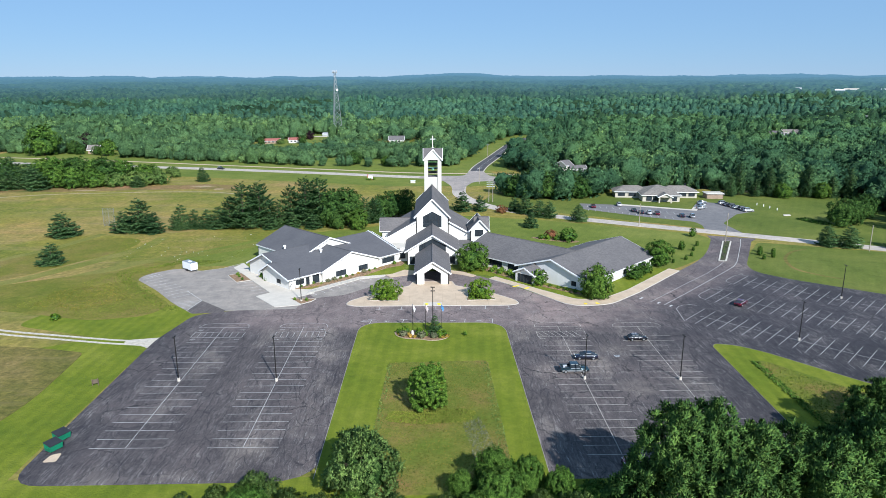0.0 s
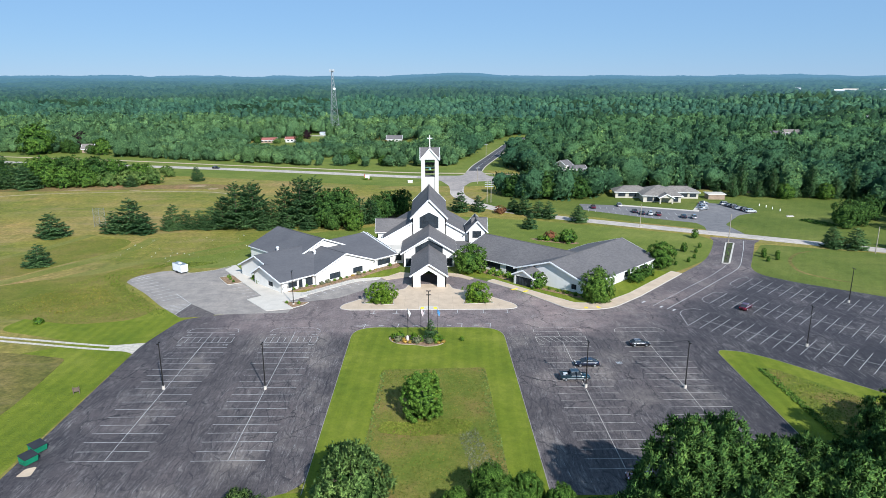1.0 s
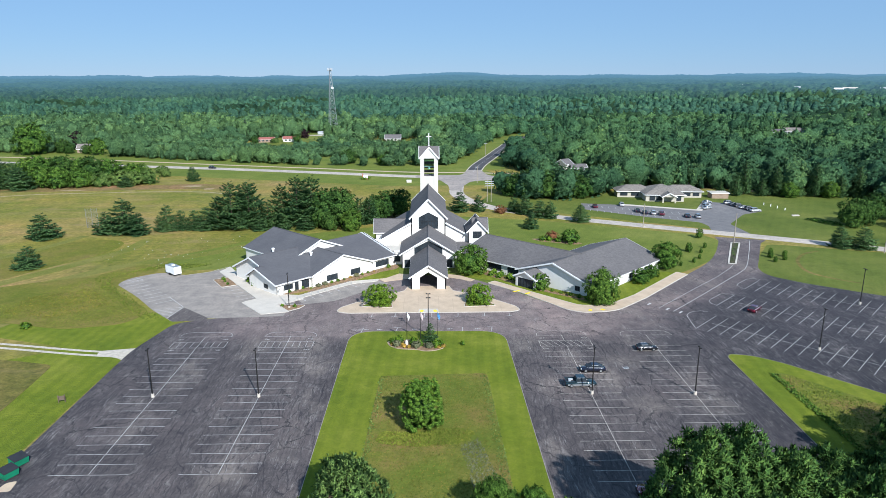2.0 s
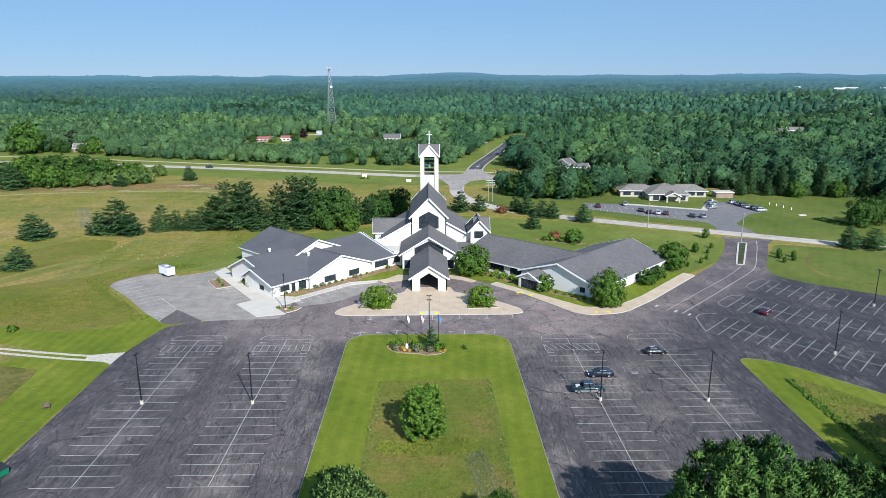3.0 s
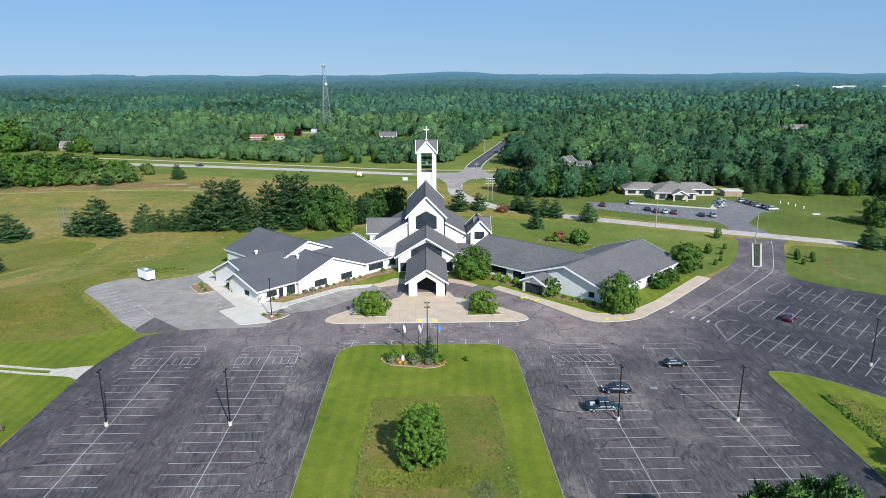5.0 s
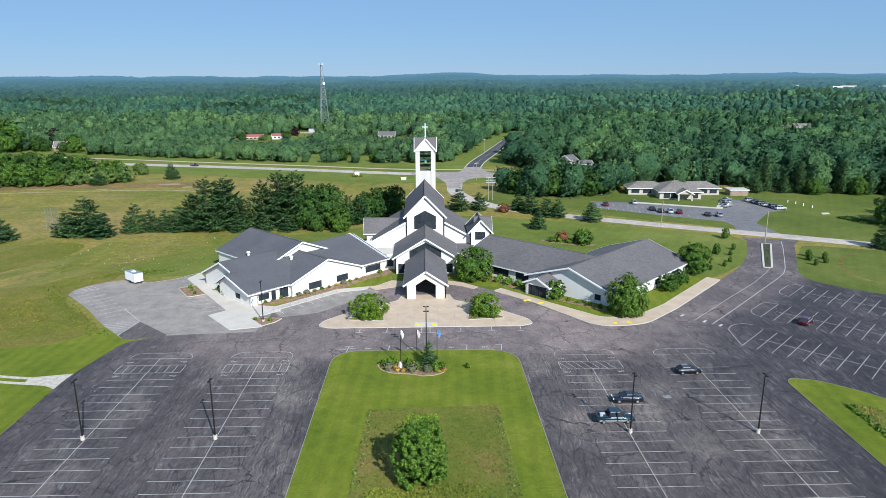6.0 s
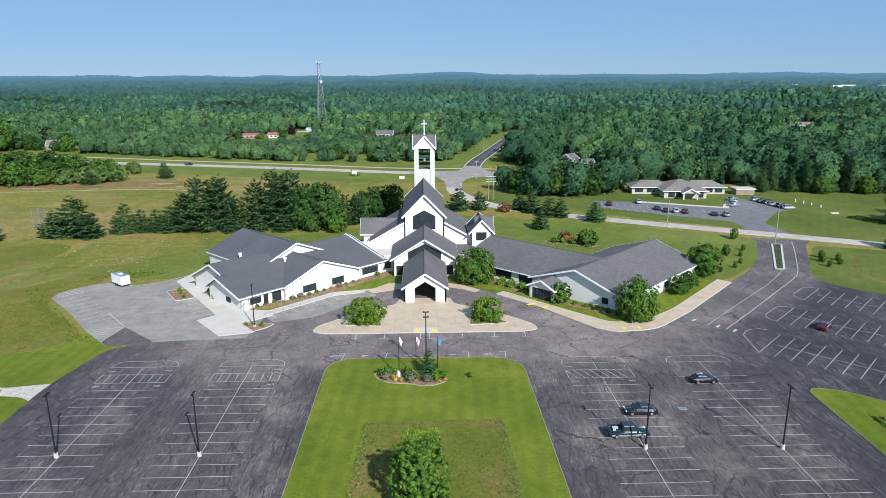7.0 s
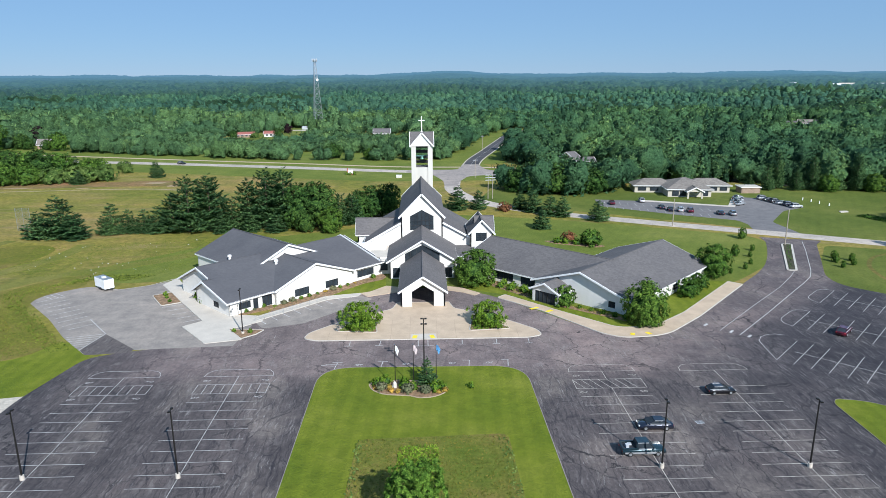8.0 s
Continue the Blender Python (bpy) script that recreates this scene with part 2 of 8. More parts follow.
def turf(name, tones, patch=0.05, fine=3.0, stripe=0.0, turn=0.0, width=1.5, straw=0.0):
    """Grass: broad patches, tufts and, on lawns, the faint stripes that a mower leaves."""
    m, nt, b = nodes_of(name, 0.95, 0.0, 0.15)
    pos = nt.nodes.new("ShaderNodeNewGeometry").outputs["Position"]
    broad = tex(nt, "ShaderNodeTexNoise", patch, 7, 0.62, pos)
    tuft = tex(nt, "ShaderNodeTexNoise", fine, 5, 0.7, pos)
    mid = tex(nt, "ShaderNodeTexNoise", patch * 7, 5, 0.65, pos)
    k = len(tones)
    col = ramp(nt, broad.outputs["Fac"], [(0.32 + 0.36 * i / (k - 1), t) for i, t in enumerate(tones)])
    col = mix(nt, col, ramp(nt, mid.outputs["Fac"], [(0.3, (0.72, 0.76, 0.7)), (0.7, (1.25, 1.2, 1.2))]), 0.6, "MULTIPLY")
    col = mix(nt, col, ramp(nt, tuft.outputs["Fac"], [(0.28, (0.55, 0.58, 0.5)), (0.7, (1.35, 1.3, 1.3))]), 0.3 if stripe > 0.3 else 0.6, "MULTIPLY")
    if straw:
        rough = tex(nt, "ShaderNodeTexNoise", 0.5, 6, 0.75, pos)
        col = mix(nt, col, ramp(nt, rough.outputs["Fac"], [(0.36, (0.6, 0.66, 0.6)), (0.64, (1.35, 1.28, 1.25))]), 0.75, "MULTIPLY")
        dry = tex(nt, "ShaderNodeTexNoise", 1.0, 6, 0.7, pos, (0.03, 0.16, 1), 12)
        bent = tex(nt, "ShaderNodeTexNoise", 1.0, 5, 0.65, pos, (0.16, 0.05, 1), 20)
        sweep = tex(nt, "ShaderNodeTexNoise", 0.016, 5, 0.6, pos, (1, 2.2, 1), -18)
        col = mix(nt, col, ramp(nt, sweep.outputs["Fac"], [(0.38, (0.8, 0.9, 0.7)), (0.52, (1.08, 1.05, 1.0)), (0.66, (1.36, 1.14, 1.2))]), 0.9, "MULTIPLY")
        col = mix(nt, col, (0.27, 0.2, 0.095), calc(nt, "MULTIPLY", ramp(nt, dry.outputs["Fac"], [(0.52, (0, 0, 0)), (0.68, (1, 1, 1))]), straw))
        col = mix(nt, col, (0.07, 0.1, 0.02), calc(nt, "MULTIPLY", ramp(nt, bent.outputs["Fac"], [(0.54, (0, 0, 0)), (0.7, (1, 1, 1))]), straw * 0.8))
    if stripe:
        w = tex(nt, "ShaderNodeTexWave", 0.314 / width, coords=pos, turn=turn)
        w.inputs["Distortion"].default_value, w.inputs["Detail"].default_value = 1.2, 2
        col = mix(nt, col, ramp(nt, w.outputs["Fac"], [(0.3, (0.86, 0.88, 0.86)), (0.7, (1.1, 1.08, 1.06))]), stripe, "MULTIPLY")
    link(nt, col, b.inputs["Base Color"])
    bump(nt, b, tuft.outputs["Fac"], 0.9, 0.25)
    return m


def foliage(name, dark, light, yellow=None, patch=0.12):
    """Leaves: each clump has its own tone, and whole stretches lean lighter or darker."""
    m, nt, b = nodes_of(name, 0.85, 0.0, 0.1)
    geo = nt.nodes.new("ShaderNodeNewGeometry")
    mid = tuple(0.85 * x + 0.15 * y for x, y in zip(dark, light))
    tip = tuple(0.4 * x + 0.6 * y for x, y in zip(light, yellow or light))
    col = ramp(nt, geo.outputs["Random Per Island"], [(0.0, dark), (0.35, mid), (0.72, light), (1.0, tip)])
    n = tex(nt, "ShaderNodeTexNoise", patch, 3, 0.5)
    col = mix(nt, col, ramp(nt, n.outputs["Fac"], [(0.35, (0.65, 0.72, 0.68)), (0.65, (1.3, 1.22, 1.1))]), 0.75, "MULTIPLY")
    info = nt.nodes.new("ShaderNodeObjectInfo")
    col = mix(nt, col, ramp(nt, info.outputs["Random"], [(0.0, (0.8, 0.86, 0.8)), (1.0, (1.2, 1.12, 1.0))]), 0.8, "MULTIPLY")
    link(nt, col, b.inputs["Base Color"])
    tr = nt.nodes.new("ShaderNodeBsdfTranslucent")
    link(nt, col, tr.inputs[0])
    ms = nt.nodes.new("ShaderNodeMixShader")
    ms.inputs[0].default_value = 0.1
    link(nt, b.outputs[0], ms.inputs[1])
    link(nt, tr.outputs[0], ms.inputs[2])
    link(nt, ms.outputs[0], nt.nodes["Material Output"].inputs[0])
    return m


def woodland_mat(name, dark, light, warm):
    """Leaves of joined trees: one tone a tree, darker on its inner shell, light and dark clumps, and stands of other
    kinds.
    """
    m, nt, b = nodes_of(name, 0.88, 0.0, 0.08)
    geo = nt.nodes.new("ShaderNodeNewGeometry")
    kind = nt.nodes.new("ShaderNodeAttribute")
    kind.attribute_name = "crown_tone"
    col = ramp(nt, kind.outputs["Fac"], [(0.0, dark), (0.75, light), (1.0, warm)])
    col = mix(nt, col, ramp(nt, geo.outputs["Random Per Island"], [(0.0, (0.68, 0.71, 0.71)), (1.0, (1.34, 1.31, 1.28))]), 0.9, "MULTIPLY")
    broad = tex(nt, "ShaderNodeTexNoise", 0.013, 4, 0.62, geo.outputs["Position"])
    col = mix(nt, col, ramp(nt, broad.outputs["Fac"], [(0.36, (0.6, 0.7, 0.82)), (0.5, (0.98, 0.98, 0.98)), (0.64, (1.34, 1.22, 0.98))]), 0.9, "MULTIPLY")
    clump = tex(nt, "ShaderNodeTexNoise", 0.85, 5, 0.75, geo.outputs["Position"])
    col = mix(nt, col, ramp(nt, clump.outputs["Fac"], [(0.37, (0.48, 0.52, 0.52)), (0.49, (0.96, 0.97, 0.97)), (0.61, (1.45, 1.4, 1.35))]), 0.9, "MULTIPLY")
    link(nt, col, b.inputs["Base Color"])
    bump(nt, b, clump.outputs["Fac"], 1.0, 3.0)
    return m


def canopy_mat(name, dark, light, cell=0.11, haze_glow=0.0):
    """Closed woodland seen from afar: one tone a tree, broken by clumps."""
    m, nt, b = nodes_of(name, 0.9, 0.0, 0.1)
    pos = nt.nodes.new("ShaderNodeNewGeometry").outputs["Position"]
    v = tex(nt, "ShaderNodeTexVoronoi", cell, coords=pos, stretch=(1, 1, 0.2))
    tone = nt.nodes.new("ShaderNodeSeparateColor")
    link(nt, v.outputs["Color"], tone.inputs[0])
    col = ramp(nt, tone.outputs[0], [(0.0, dark), (1.0, light)])
    clump = tex(nt, "ShaderNodeTexNoise", 0.55, 4, 0.7, pos)
    col = mix(nt, col, ramp(nt, clump.outputs["Fac"], [(0.35, (0.5, 0.54, 0.5)), (0.65, (1.4, 1.35, 1.3))]), 0.8, "MULTIPLY")
    broad = tex(nt, "ShaderNodeTexNoise", 0.006, 4, 0.6, pos)
    col = mix(nt, col, ramp(nt, broad.outputs["Fac"], [(0.35, (0.7, 0.78, 0.8)), (0.65, (1.25, 1.15, 1.0))]), 0.8, "MULTIPLY")
    link(nt, col, b.inputs["Base Color"])
    bump(nt, b, clump.outputs["Fac"], 1.0, 1.5)
    # blue emission that grows with distance: haze painted into the hills
    if haze_glow:
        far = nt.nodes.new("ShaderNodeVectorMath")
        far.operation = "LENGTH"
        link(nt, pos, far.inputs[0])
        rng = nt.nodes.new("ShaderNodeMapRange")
        rng.inputs[1].default_value, rng.inputs[2].default_value, rng.inputs[3].default_value, rng.inputs[4].default_value = 1000, 4300, 0.04, haze_glow
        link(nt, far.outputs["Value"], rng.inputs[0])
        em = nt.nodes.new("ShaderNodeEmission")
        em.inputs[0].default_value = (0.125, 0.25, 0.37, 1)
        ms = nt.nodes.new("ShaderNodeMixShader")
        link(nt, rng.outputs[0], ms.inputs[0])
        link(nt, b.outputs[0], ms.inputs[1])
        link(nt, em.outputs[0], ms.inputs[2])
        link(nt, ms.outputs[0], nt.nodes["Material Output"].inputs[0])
    return m


def glass_dark(name, tint=(0.02, 0.025, 0.03)):
    m, nt, b = nodes_of(name, 0.14, 0.0, 0.1)
    n = tex(nt, "ShaderNodeTexNoise", 0.6, 3)
    link(nt, ramp(nt, n.outputs["Fac"], [(0.3, tint), (0.7, tuple(x * 2 for x in tint))]), b.inputs["Base Color"])
    return m


M = dict(
    roof_blue=shingles("blue_grey_shingle", (0.1, 0.098, 0.105), spread=0.055),
    roof_grey=shingles("grey_shingle", (0.126, 0.117, 0.116), spread=0.13),
    roof_tan=shingles("tan_grey_shingle", (0.19, 0.17, 0.15)),
    white=siding("white_stucco", (0.78, 0.75, 0.695)),
    block=siding("pale_split_block", (0.76, 0.745, 0.72), 0.2),
    tower=siding("pale_tower_panels", (0.58, 0.555, 0.5), 1.2),
    trim=plain("white_trim", (0.84, 0.84, 0.83), 0.5, spread=0.05),
    cream=siding("cream_siding", (0.5, 0.455, 0.38)),
    brick_red=plain("red_brick", (0.36, 0.12, 0.08), 0.9),
    roof_red=plain("red_roof", (0.28, 0.1, 0.08), 0.85),
    glass=glass_dark("dark_glass"),
    frame=plain("dark_frame", (0.03, 0.03, 0.032), 0.5, spread=0.1),
    door=plain("dark_door", (0.05, 0.045, 0.045), 0.5),
    lot=asphalt("dark_asphalt", (0.08, 0.069, 0.069), 1.0, 0.9, spread=0.8, fresh=0.8, seams=1.0),
    drive=asphalt("worn_drive_asphalt", (0.118, 0.102, 0.096), 0.8, 1.0, 70.0, 0.15, seams=0.6),
    lot_pale=asphalt("pale_asphalt", (0.265, 0.236, 0.209), 0.12, 0.1, spread=0.25),
    lot_office=asphalt("office_asphalt", (0.165, 0.158, 0.158), 0.15, 0.2, spread=0.25),
    apron=asphalt("brown_grey_road", (0.3, 0.262, 0.235), 0.2, 0.4, spread=0.3),
    road=asphalt("grey_road", (0.42, 0.37, 0.32), 0.15, 0.3, spread=0.3),
    road_new=asphalt("fresh_asphalt", (0.06, 0.06, 0.066), 0.2, 0.2),
    walk_tan=plain("tan_concrete", (0.49, 0.378, 0.268), 0.85, spread=0.12, scale=0.35),
    joint=plain("dark_joint", (0.38, 0.295, 0.21), 0.9),
    walk_white=plain("white_concrete", (0.52, 0.468, 0.4), 0.85, spread=0.08, scale=0.35),
    kerb=plain("kerb_concrete", (0.5, 0.46, 0.4), 0.85, spread=0.15),
    paint=plain("worn_white_paint", (0.45, 0.435, 0.415), 0.7, spread=0.4, scale=1.2),
    paint_worn=plain("faded_tan_paint", (0.42, 0.385, 0.34), 0.8, spread=0.5, scale=0.9),
    yellow=plain("yellow_paint", (0.8, 0.62, 0.03), 0.6, spread=0.15),
    blue_paint=plain("blue_paint", (0.06, 0.25, 0.6), 0.6),
    gravel=plain("pale_gravel", (0.46, 0.41, 0.34), 0.95, spread=0.3, scale=1.5),
    litter=plain("leaf_litter", (0.05, 0.048, 0.024), 0.95, spread=0.4, scale=0.5),
    mulch=plain("wood_mulch", (0.235, 0.15, 0.085), 0.95, spread=0.5, scale=1.5),
    lawn=turf("mown_lawn", [(0.105, 0.146, 0.012), (0.142, 0.176, 0.015), (0.188, 0.21, 0.027)], 0.07, 3.0, 0.46, 3.0, 2.6),
    lawn_far=turf("rough_lawn", [(0.1, 0.138, 0.022), (0.135, 0.166, 0.03), (0.178, 0.194, 0.045)], 0.025, 1.6, 0.2, 30.0, 3.0),
    lawn_coarse=turf("coarse_lawn", [(0.08, 0.112, 0.019), (0.11, 0.138, 0.026), (0.15, 0.164, 0.038)], 0.03, 1.6, 0.2, 30.0, 3.0),
    meadow_dry=turf("dry_meadow", [(0.1, 0.105, 0.025), (0.15, 0.13, 0.04), (0.19, 0.15, 0.06)], 0.06, 1.4, straw=0.35),
    meadow=turf("meadow", [(0.12, 0.138, 0.021), (0.18, 0.175, 0.036), (0.226, 0.188, 0.058), (0.27, 0.195, 0.08)], 0.02, 0.9, straw=0.55),
    meadow_red=turf("red_brown_meadow", [(0.12, 0.12, 0.035), (0.19, 0.135, 0.06), (0.24, 0.15, 0.085)], 0.05, 1.1, straw=0.5),
    straw=plain("trodden_straw", (0.3, 0.25, 0.14), 0.95, spread=0.3, scale=0.4),
    meadow_patch=turf("unmown_patch", [(0.1, 0.125, 0.014), (0.15, 0.145, 0.026), (0.2, 0.155, 0.05)], 0.05, 1.3),
    meadow_bed=turf("wild_meadow", [(0.1, 0.145, 0.018), (0.15, 0.158, 0.03), (0.22, 0.15, 0.055)], 0.085, 2.2),
    bark=plain("bark", (0.12, 0.09, 0.065), 0.95),
    leaf=foliage("broad_leaves", (0.034, 0.078, 0.013), (0.1, 0.182, 0.03), (0.15, 0.238, 0.046)),
    leaf_light=foliage("light_leaves", (0.075, 0.145, 0.014), (0.152, 0.245, 0.026), (0.22, 0.3, 0.045)),
    leaf_deep=foliage("deep_green_leaves", (0.018, 0.048, 0.013), (0.062, 0.125, 0.028), (0.106, 0.178, 0.042)),
    leaf_mid=foliage("fresh_leaves", (0.05, 0.112, 0.016), (0.115, 0.215, 0.032), (0.175, 0.275, 0.052)),
    leaf_pale=foliage("pale_green_leaves", (0.075, 0.14, 0.042), (0.185, 0.295, 0.084), (0.25, 0.35, 0.115)),
    leaf_willow=foliage("willow_leaves", (0.06, 0.108, 0.028), (0.13, 0.196, 0.055), (0.18, 0.244, 0.08)),
    weed_green=foliage("green_wild_grass", (0.1, 0.135, 0.02), (0.15, 0.18, 0.03), (0.2, 0.205, 0.05), 0.08),
    leaf_grey=foliage("grey_green_leaves", (0.1, 0.115, 0.065), (0.19, 0.195, 0.125), (0.23, 0.225, 0.15)),
    bloom=foliage("orange_flowers", (0.3, 0.22, 0.06), (0.5, 0.3, 0.06), (0.6, 0.42, 0.1)),
    needle=foliage("needles", (0.04, 0.095, 0.042), (0.104, 0.19, 0.074), (0.155, 0.245, 0.092)),
    needle_fresh=foliage("fresh_pine_needles", (0.034, 0.084, 0.024), (0.1, 0.19, 0.046), (0.162, 0.262, 0.068)),
    weed=foliage("wild_grass", (0.11, 0.118, 0.02), (0.18, 0.165, 0.032), (0.26, 0.195, 0.065), 0.25),
    leaf_red=foliage("dark_red_leaves", (0.012, 0.008, 0.012), (0.03, 0.016, 0.022)),
    leaf_blue=foliage("blue_needles", (0.06, 0.1, 0.09), (0.12, 0.17, 0.16)),
    leaf_rust=foliage("rust_leaves", (0.14, 0.05, 0.03), (0.25, 0.12, 0.06)),
    wood=woodland_mat("woodland_leaves", (0.041, 0.1, 0.05), (0.11, 0.22, 0.09), (0.155, 0.265, 0.096)),
    wood_light=woodland_mat("young_woodland_leaves", (0.064, 0.132, 0.058), (0.146, 0.262, 0.102), (0.19, 0.298, 0.106)),
    # bluer base colours put the haze of distance into these leaves
    wood_hazy=woodland_mat("hazy_woodland_leaves", (0.05, 0.12, 0.08), (0.084, 0.176, 0.1), (0.112, 0.212, 0.11)),
    canopy=canopy_mat("woodland_canopy", (0.016, 0.045, 0.022), (0.04, 0.08, 0.034)),
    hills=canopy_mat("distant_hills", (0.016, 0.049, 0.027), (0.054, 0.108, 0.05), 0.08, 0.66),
    steel=plain("bronze_steel", (0.03, 0.028, 0.026), 0.5, 0.6, spread=0.1),
    galv=plain("galvanised_steel", (0.42, 0.43, 0.44), 0.45, 0.7),
    tyre=plain("tyre_rubber", (0.02, 0.02, 0.02), 0.85),
    glint_trim=plain("pale_glint_trim", (0.45, 0.46, 0.48), 0.35, spread=0.05),
    chrome=plain("bright_metal", (0.6, 0.6, 0.62), 0.25, 1.0, spread=0.05),
    green_paint=plain("green_paint", (0.015, 0.17, 0.09), 0.4),
    black_plastic=plain("black_plastic", (0.025, 0.025, 0.027), 0.5),
    cloth_white=plain("white_cloth", (0.75, 0.75, 0.75), 0.9),
    cloth_blue=plain("blue_cloth", (0.1, 0.27, 0.52), 0.9, spread=0.5, scale=3.0),
    cloth_red=plain("faded_red_cloth", (0.6, 0.5, 0.5), 0.9),
    dirt=plain("bare_dirt", (0.3, 0.22, 0.12), 0.95, spread=0.25),
    tan=plain("tan_brick", (0.3, 0.22, 0.16), 0.9),
    dull=plain("dull_metal_sheet", (0.42, 0.44, 0.46), 0.7),
    stone=plain("pale_stone", (0.55, 0.52, 0.46), 0.9, spread=0.2),
    lamp_red=plain("red_lens", (0.35, 0.02, 0.02), 0.3),
    lamp_clear=plain("clear_lens", (0.7, 0.7, 0.68), 0.2),
)


def car_paint(name, c, metal=0.4):
    m, nt, b = nodes_of(name, 0.2, metal, 0.6)
    n = tex(nt, "ShaderNodeTexNoise", 3, 3)
    link(nt, ramp(nt, n.outputs["Fac"], [(0.3, tuple(x * 0.9 for x in c)), (0.7, tuple(x * 1.1 for x in c))]), b.inputs["Base Color"])
    b.inputs["Coat Weight"].default_value, b.inputs["Coat Roughness"].default_value = 1.0, 0.04
    return m


# ---- mesh helpers ----


class Shape:
    """Collects vertices and faces of one mesh."""

    def __init__(self):
        self.v, self.f = [], []

    def add(self, pts, faces):
        k = len(self.v)
        self.v += [tuple(p) for p in pts]
        self.f += [tuple(i + k for i in f) for f in faces]
        return self

    def box(self, x0, y0, z0, x1, y1, z1, m=None):
        p = [Vector(q) for q in ((x0, y0, z0), (x1, y0, z0), (x1, y1, z0), (x0, y1, z0), (x0, y0, z1), (x1, y0, z1), (x1, y1, z1), (x0, y1, z1))]
        if m is not None:
            p = [m(q) if callable(m) else m @ q for q in p]
        return self.add(p, [(3, 2, 1, 0), (4, 5, 6, 7), (0, 1, 5, 4), (1, 2, 6, 5), (2, 3, 7, 6), (3, 0, 4, 7)])

    def prism(self, poly, z0, z1):
        n = len(poly)
        area = sum(poly[i][0] * poly[(i + 1) % n][1] - poly[(i + 1) % n][0] * poly[i][1] for i in range(n))
        if area < 0:
            poly = poly[::-1]
        pts = [(x, y, z0) for x, y in poly] + [(x, y, z1) for x, y in poly]
        return self.add(pts, [tuple(range(n, 2 * n)), tuple(range(n - 1, -1, -1))] + [(i, (i + 1) % n, n + (i + 1) % n, n + i) for i in range(n)])

    def slab(self, quad, thick):
        """A flat plate with its upper side given by three or four points."""
        q = [Vector(p) for p in quad]
        nrm = (q[1] - q[0]).cross(q[2] - q[0]).normalized()
        if nrm.z < 0:
            q = q[::-1]
            nrm = -nrm
        n = len(q)
        pts = q + [p - nrm * thick for p in q]
        return self.add(pts, [tuple(range(n)), tuple(range(2 * n - 1, n - 1, -1))] + [(i, i + n, (i + 1) % n + n, (i + 1) % n) for i in range(n)])

    def wall(self, outline, back):
        """A plate whose face is an outline of points in one upright plane, thickened by the vector back."""
        q, bk = [Vector(p) for p in outline], Vector(back)
        n = len(q)
        return self.add(q + [p + bk for p in q], [tuple(range(n)), tuple(range(2 * n - 1, n - 1, -1))] + [(i, i + n, (i + 1) % n + n, (i + 1) % n) for i in range(n)])

    def beam(self, a, b, w, h):
        """A square bar from a to b, w wide and h high."""
        a, b = Vector(a), Vector(b)
        d = (b - a).normalized()
        side = d.cross(Vector((0, 0, 1)))
        side = Vector((1, 0, 0)) if side.length < 1e-4 else side.normalized()
        up = side.cross(d)
        pts = [p + side * (sx * w / 2) + up * (sz * h / 2) for p in (a, b) for sx, sz in ((-1, -1), (1, -1), (1, 1), (-1, 1))]
        return self.add(pts, [(0, 1, 2, 3), (7, 6, 5, 4), (0, 4, 5, 1), (1, 5, 6, 2), (2, 6, 7, 3), (3, 7, 4, 0)])

    def tube(self, a, b, r0, r1=None, n=8):
        a, b = Vector(a), Vector(b)
        r1 = r0 if r1 is None else r1
        d = (b - a).normalized()
        s = d.orthogonal().normalized()
        t = d.cross(s)
        pts = [a + (s * math.cos(6.2832 * i / n) + t * math.sin(6.2832 * i / n)) * r0 for i in range(n)]
        pts += [b + (s * math.cos(6.2832 * i / n) + t * math.sin(6.2832 * i / n)) * r1 for i in range(n)]
        return self.add(pts, [(i, (i + 1) % n, n + (i + 1) % n, n + i) for i in range(n)] + [tuple(range(n - 1, -1, -1)), tuple(range(n, 2 * n))])

    def mesh(self, name, material, smooth=False):
        me = bpy.data.meshes.new(name)
        me.from_pydata(self.v, [], self.f)
        bm = bmesh.new()
        bm.from_mesh(me)
        bmesh.ops.recalc_face_normals(bm, faces=bm.faces)
        if smooth:
            for f in bm.faces:
                f.smooth = True
        bm.to_mesh(me)
        bm.free()
        me.materials.append(material)
        return me


def quick_mesh(name, v, quads, material, normals=None):
    """A large mesh from arrays, all faces with the same number of corners."""
    me = bpy.data.meshes.new(name)
    k = quads.shape[1]
    me.vertices.add(len(v))
    me.vertices.foreach_set("co", np.ascontiguousarray(v, dtype=np.float32).ravel())
    me.loops.add(quads.size)
    me.loops.foreach_set("vertex_index", quads.astype(np.int32).ravel())
    me.polygons.add(len(quads))
    me.polygons.foreach_set("loop_start", np.arange(0, quads.size, k, dtype=np.int32))
    me.update(calc_edges=True)
    me.materials.append(material)
    if normals is not None:
        me.polygons.foreach_set("use_smooth", np.ones(len(quads), dtype=bool))
        me.normals_split_custom_set_from_vertices(normals.astype(np.float32))
    return me


def part(name, shape, material, parent=None, label="", smooth=False):
    me = shape if isinstance(shape, bpy.types.Mesh) else shape.mesh(name, material, smooth)
    ob = new(name, me)
    if parent is not None:
        ob.parent = parent
    if label:
        ob["label"] = label
    return ob


def thing(name, label, category, group="", m=None, kind=""):
    ob = new(name)
    ob.empty_display_size = 0.5
    if m is not None:
        ob.matrix_basis = m
    return tagged(ob, label, category, group, kind)


def setting(name, shape, material, label, category="ground"):
    return tagged(part(name, shape, material), label, category, kind="structure")


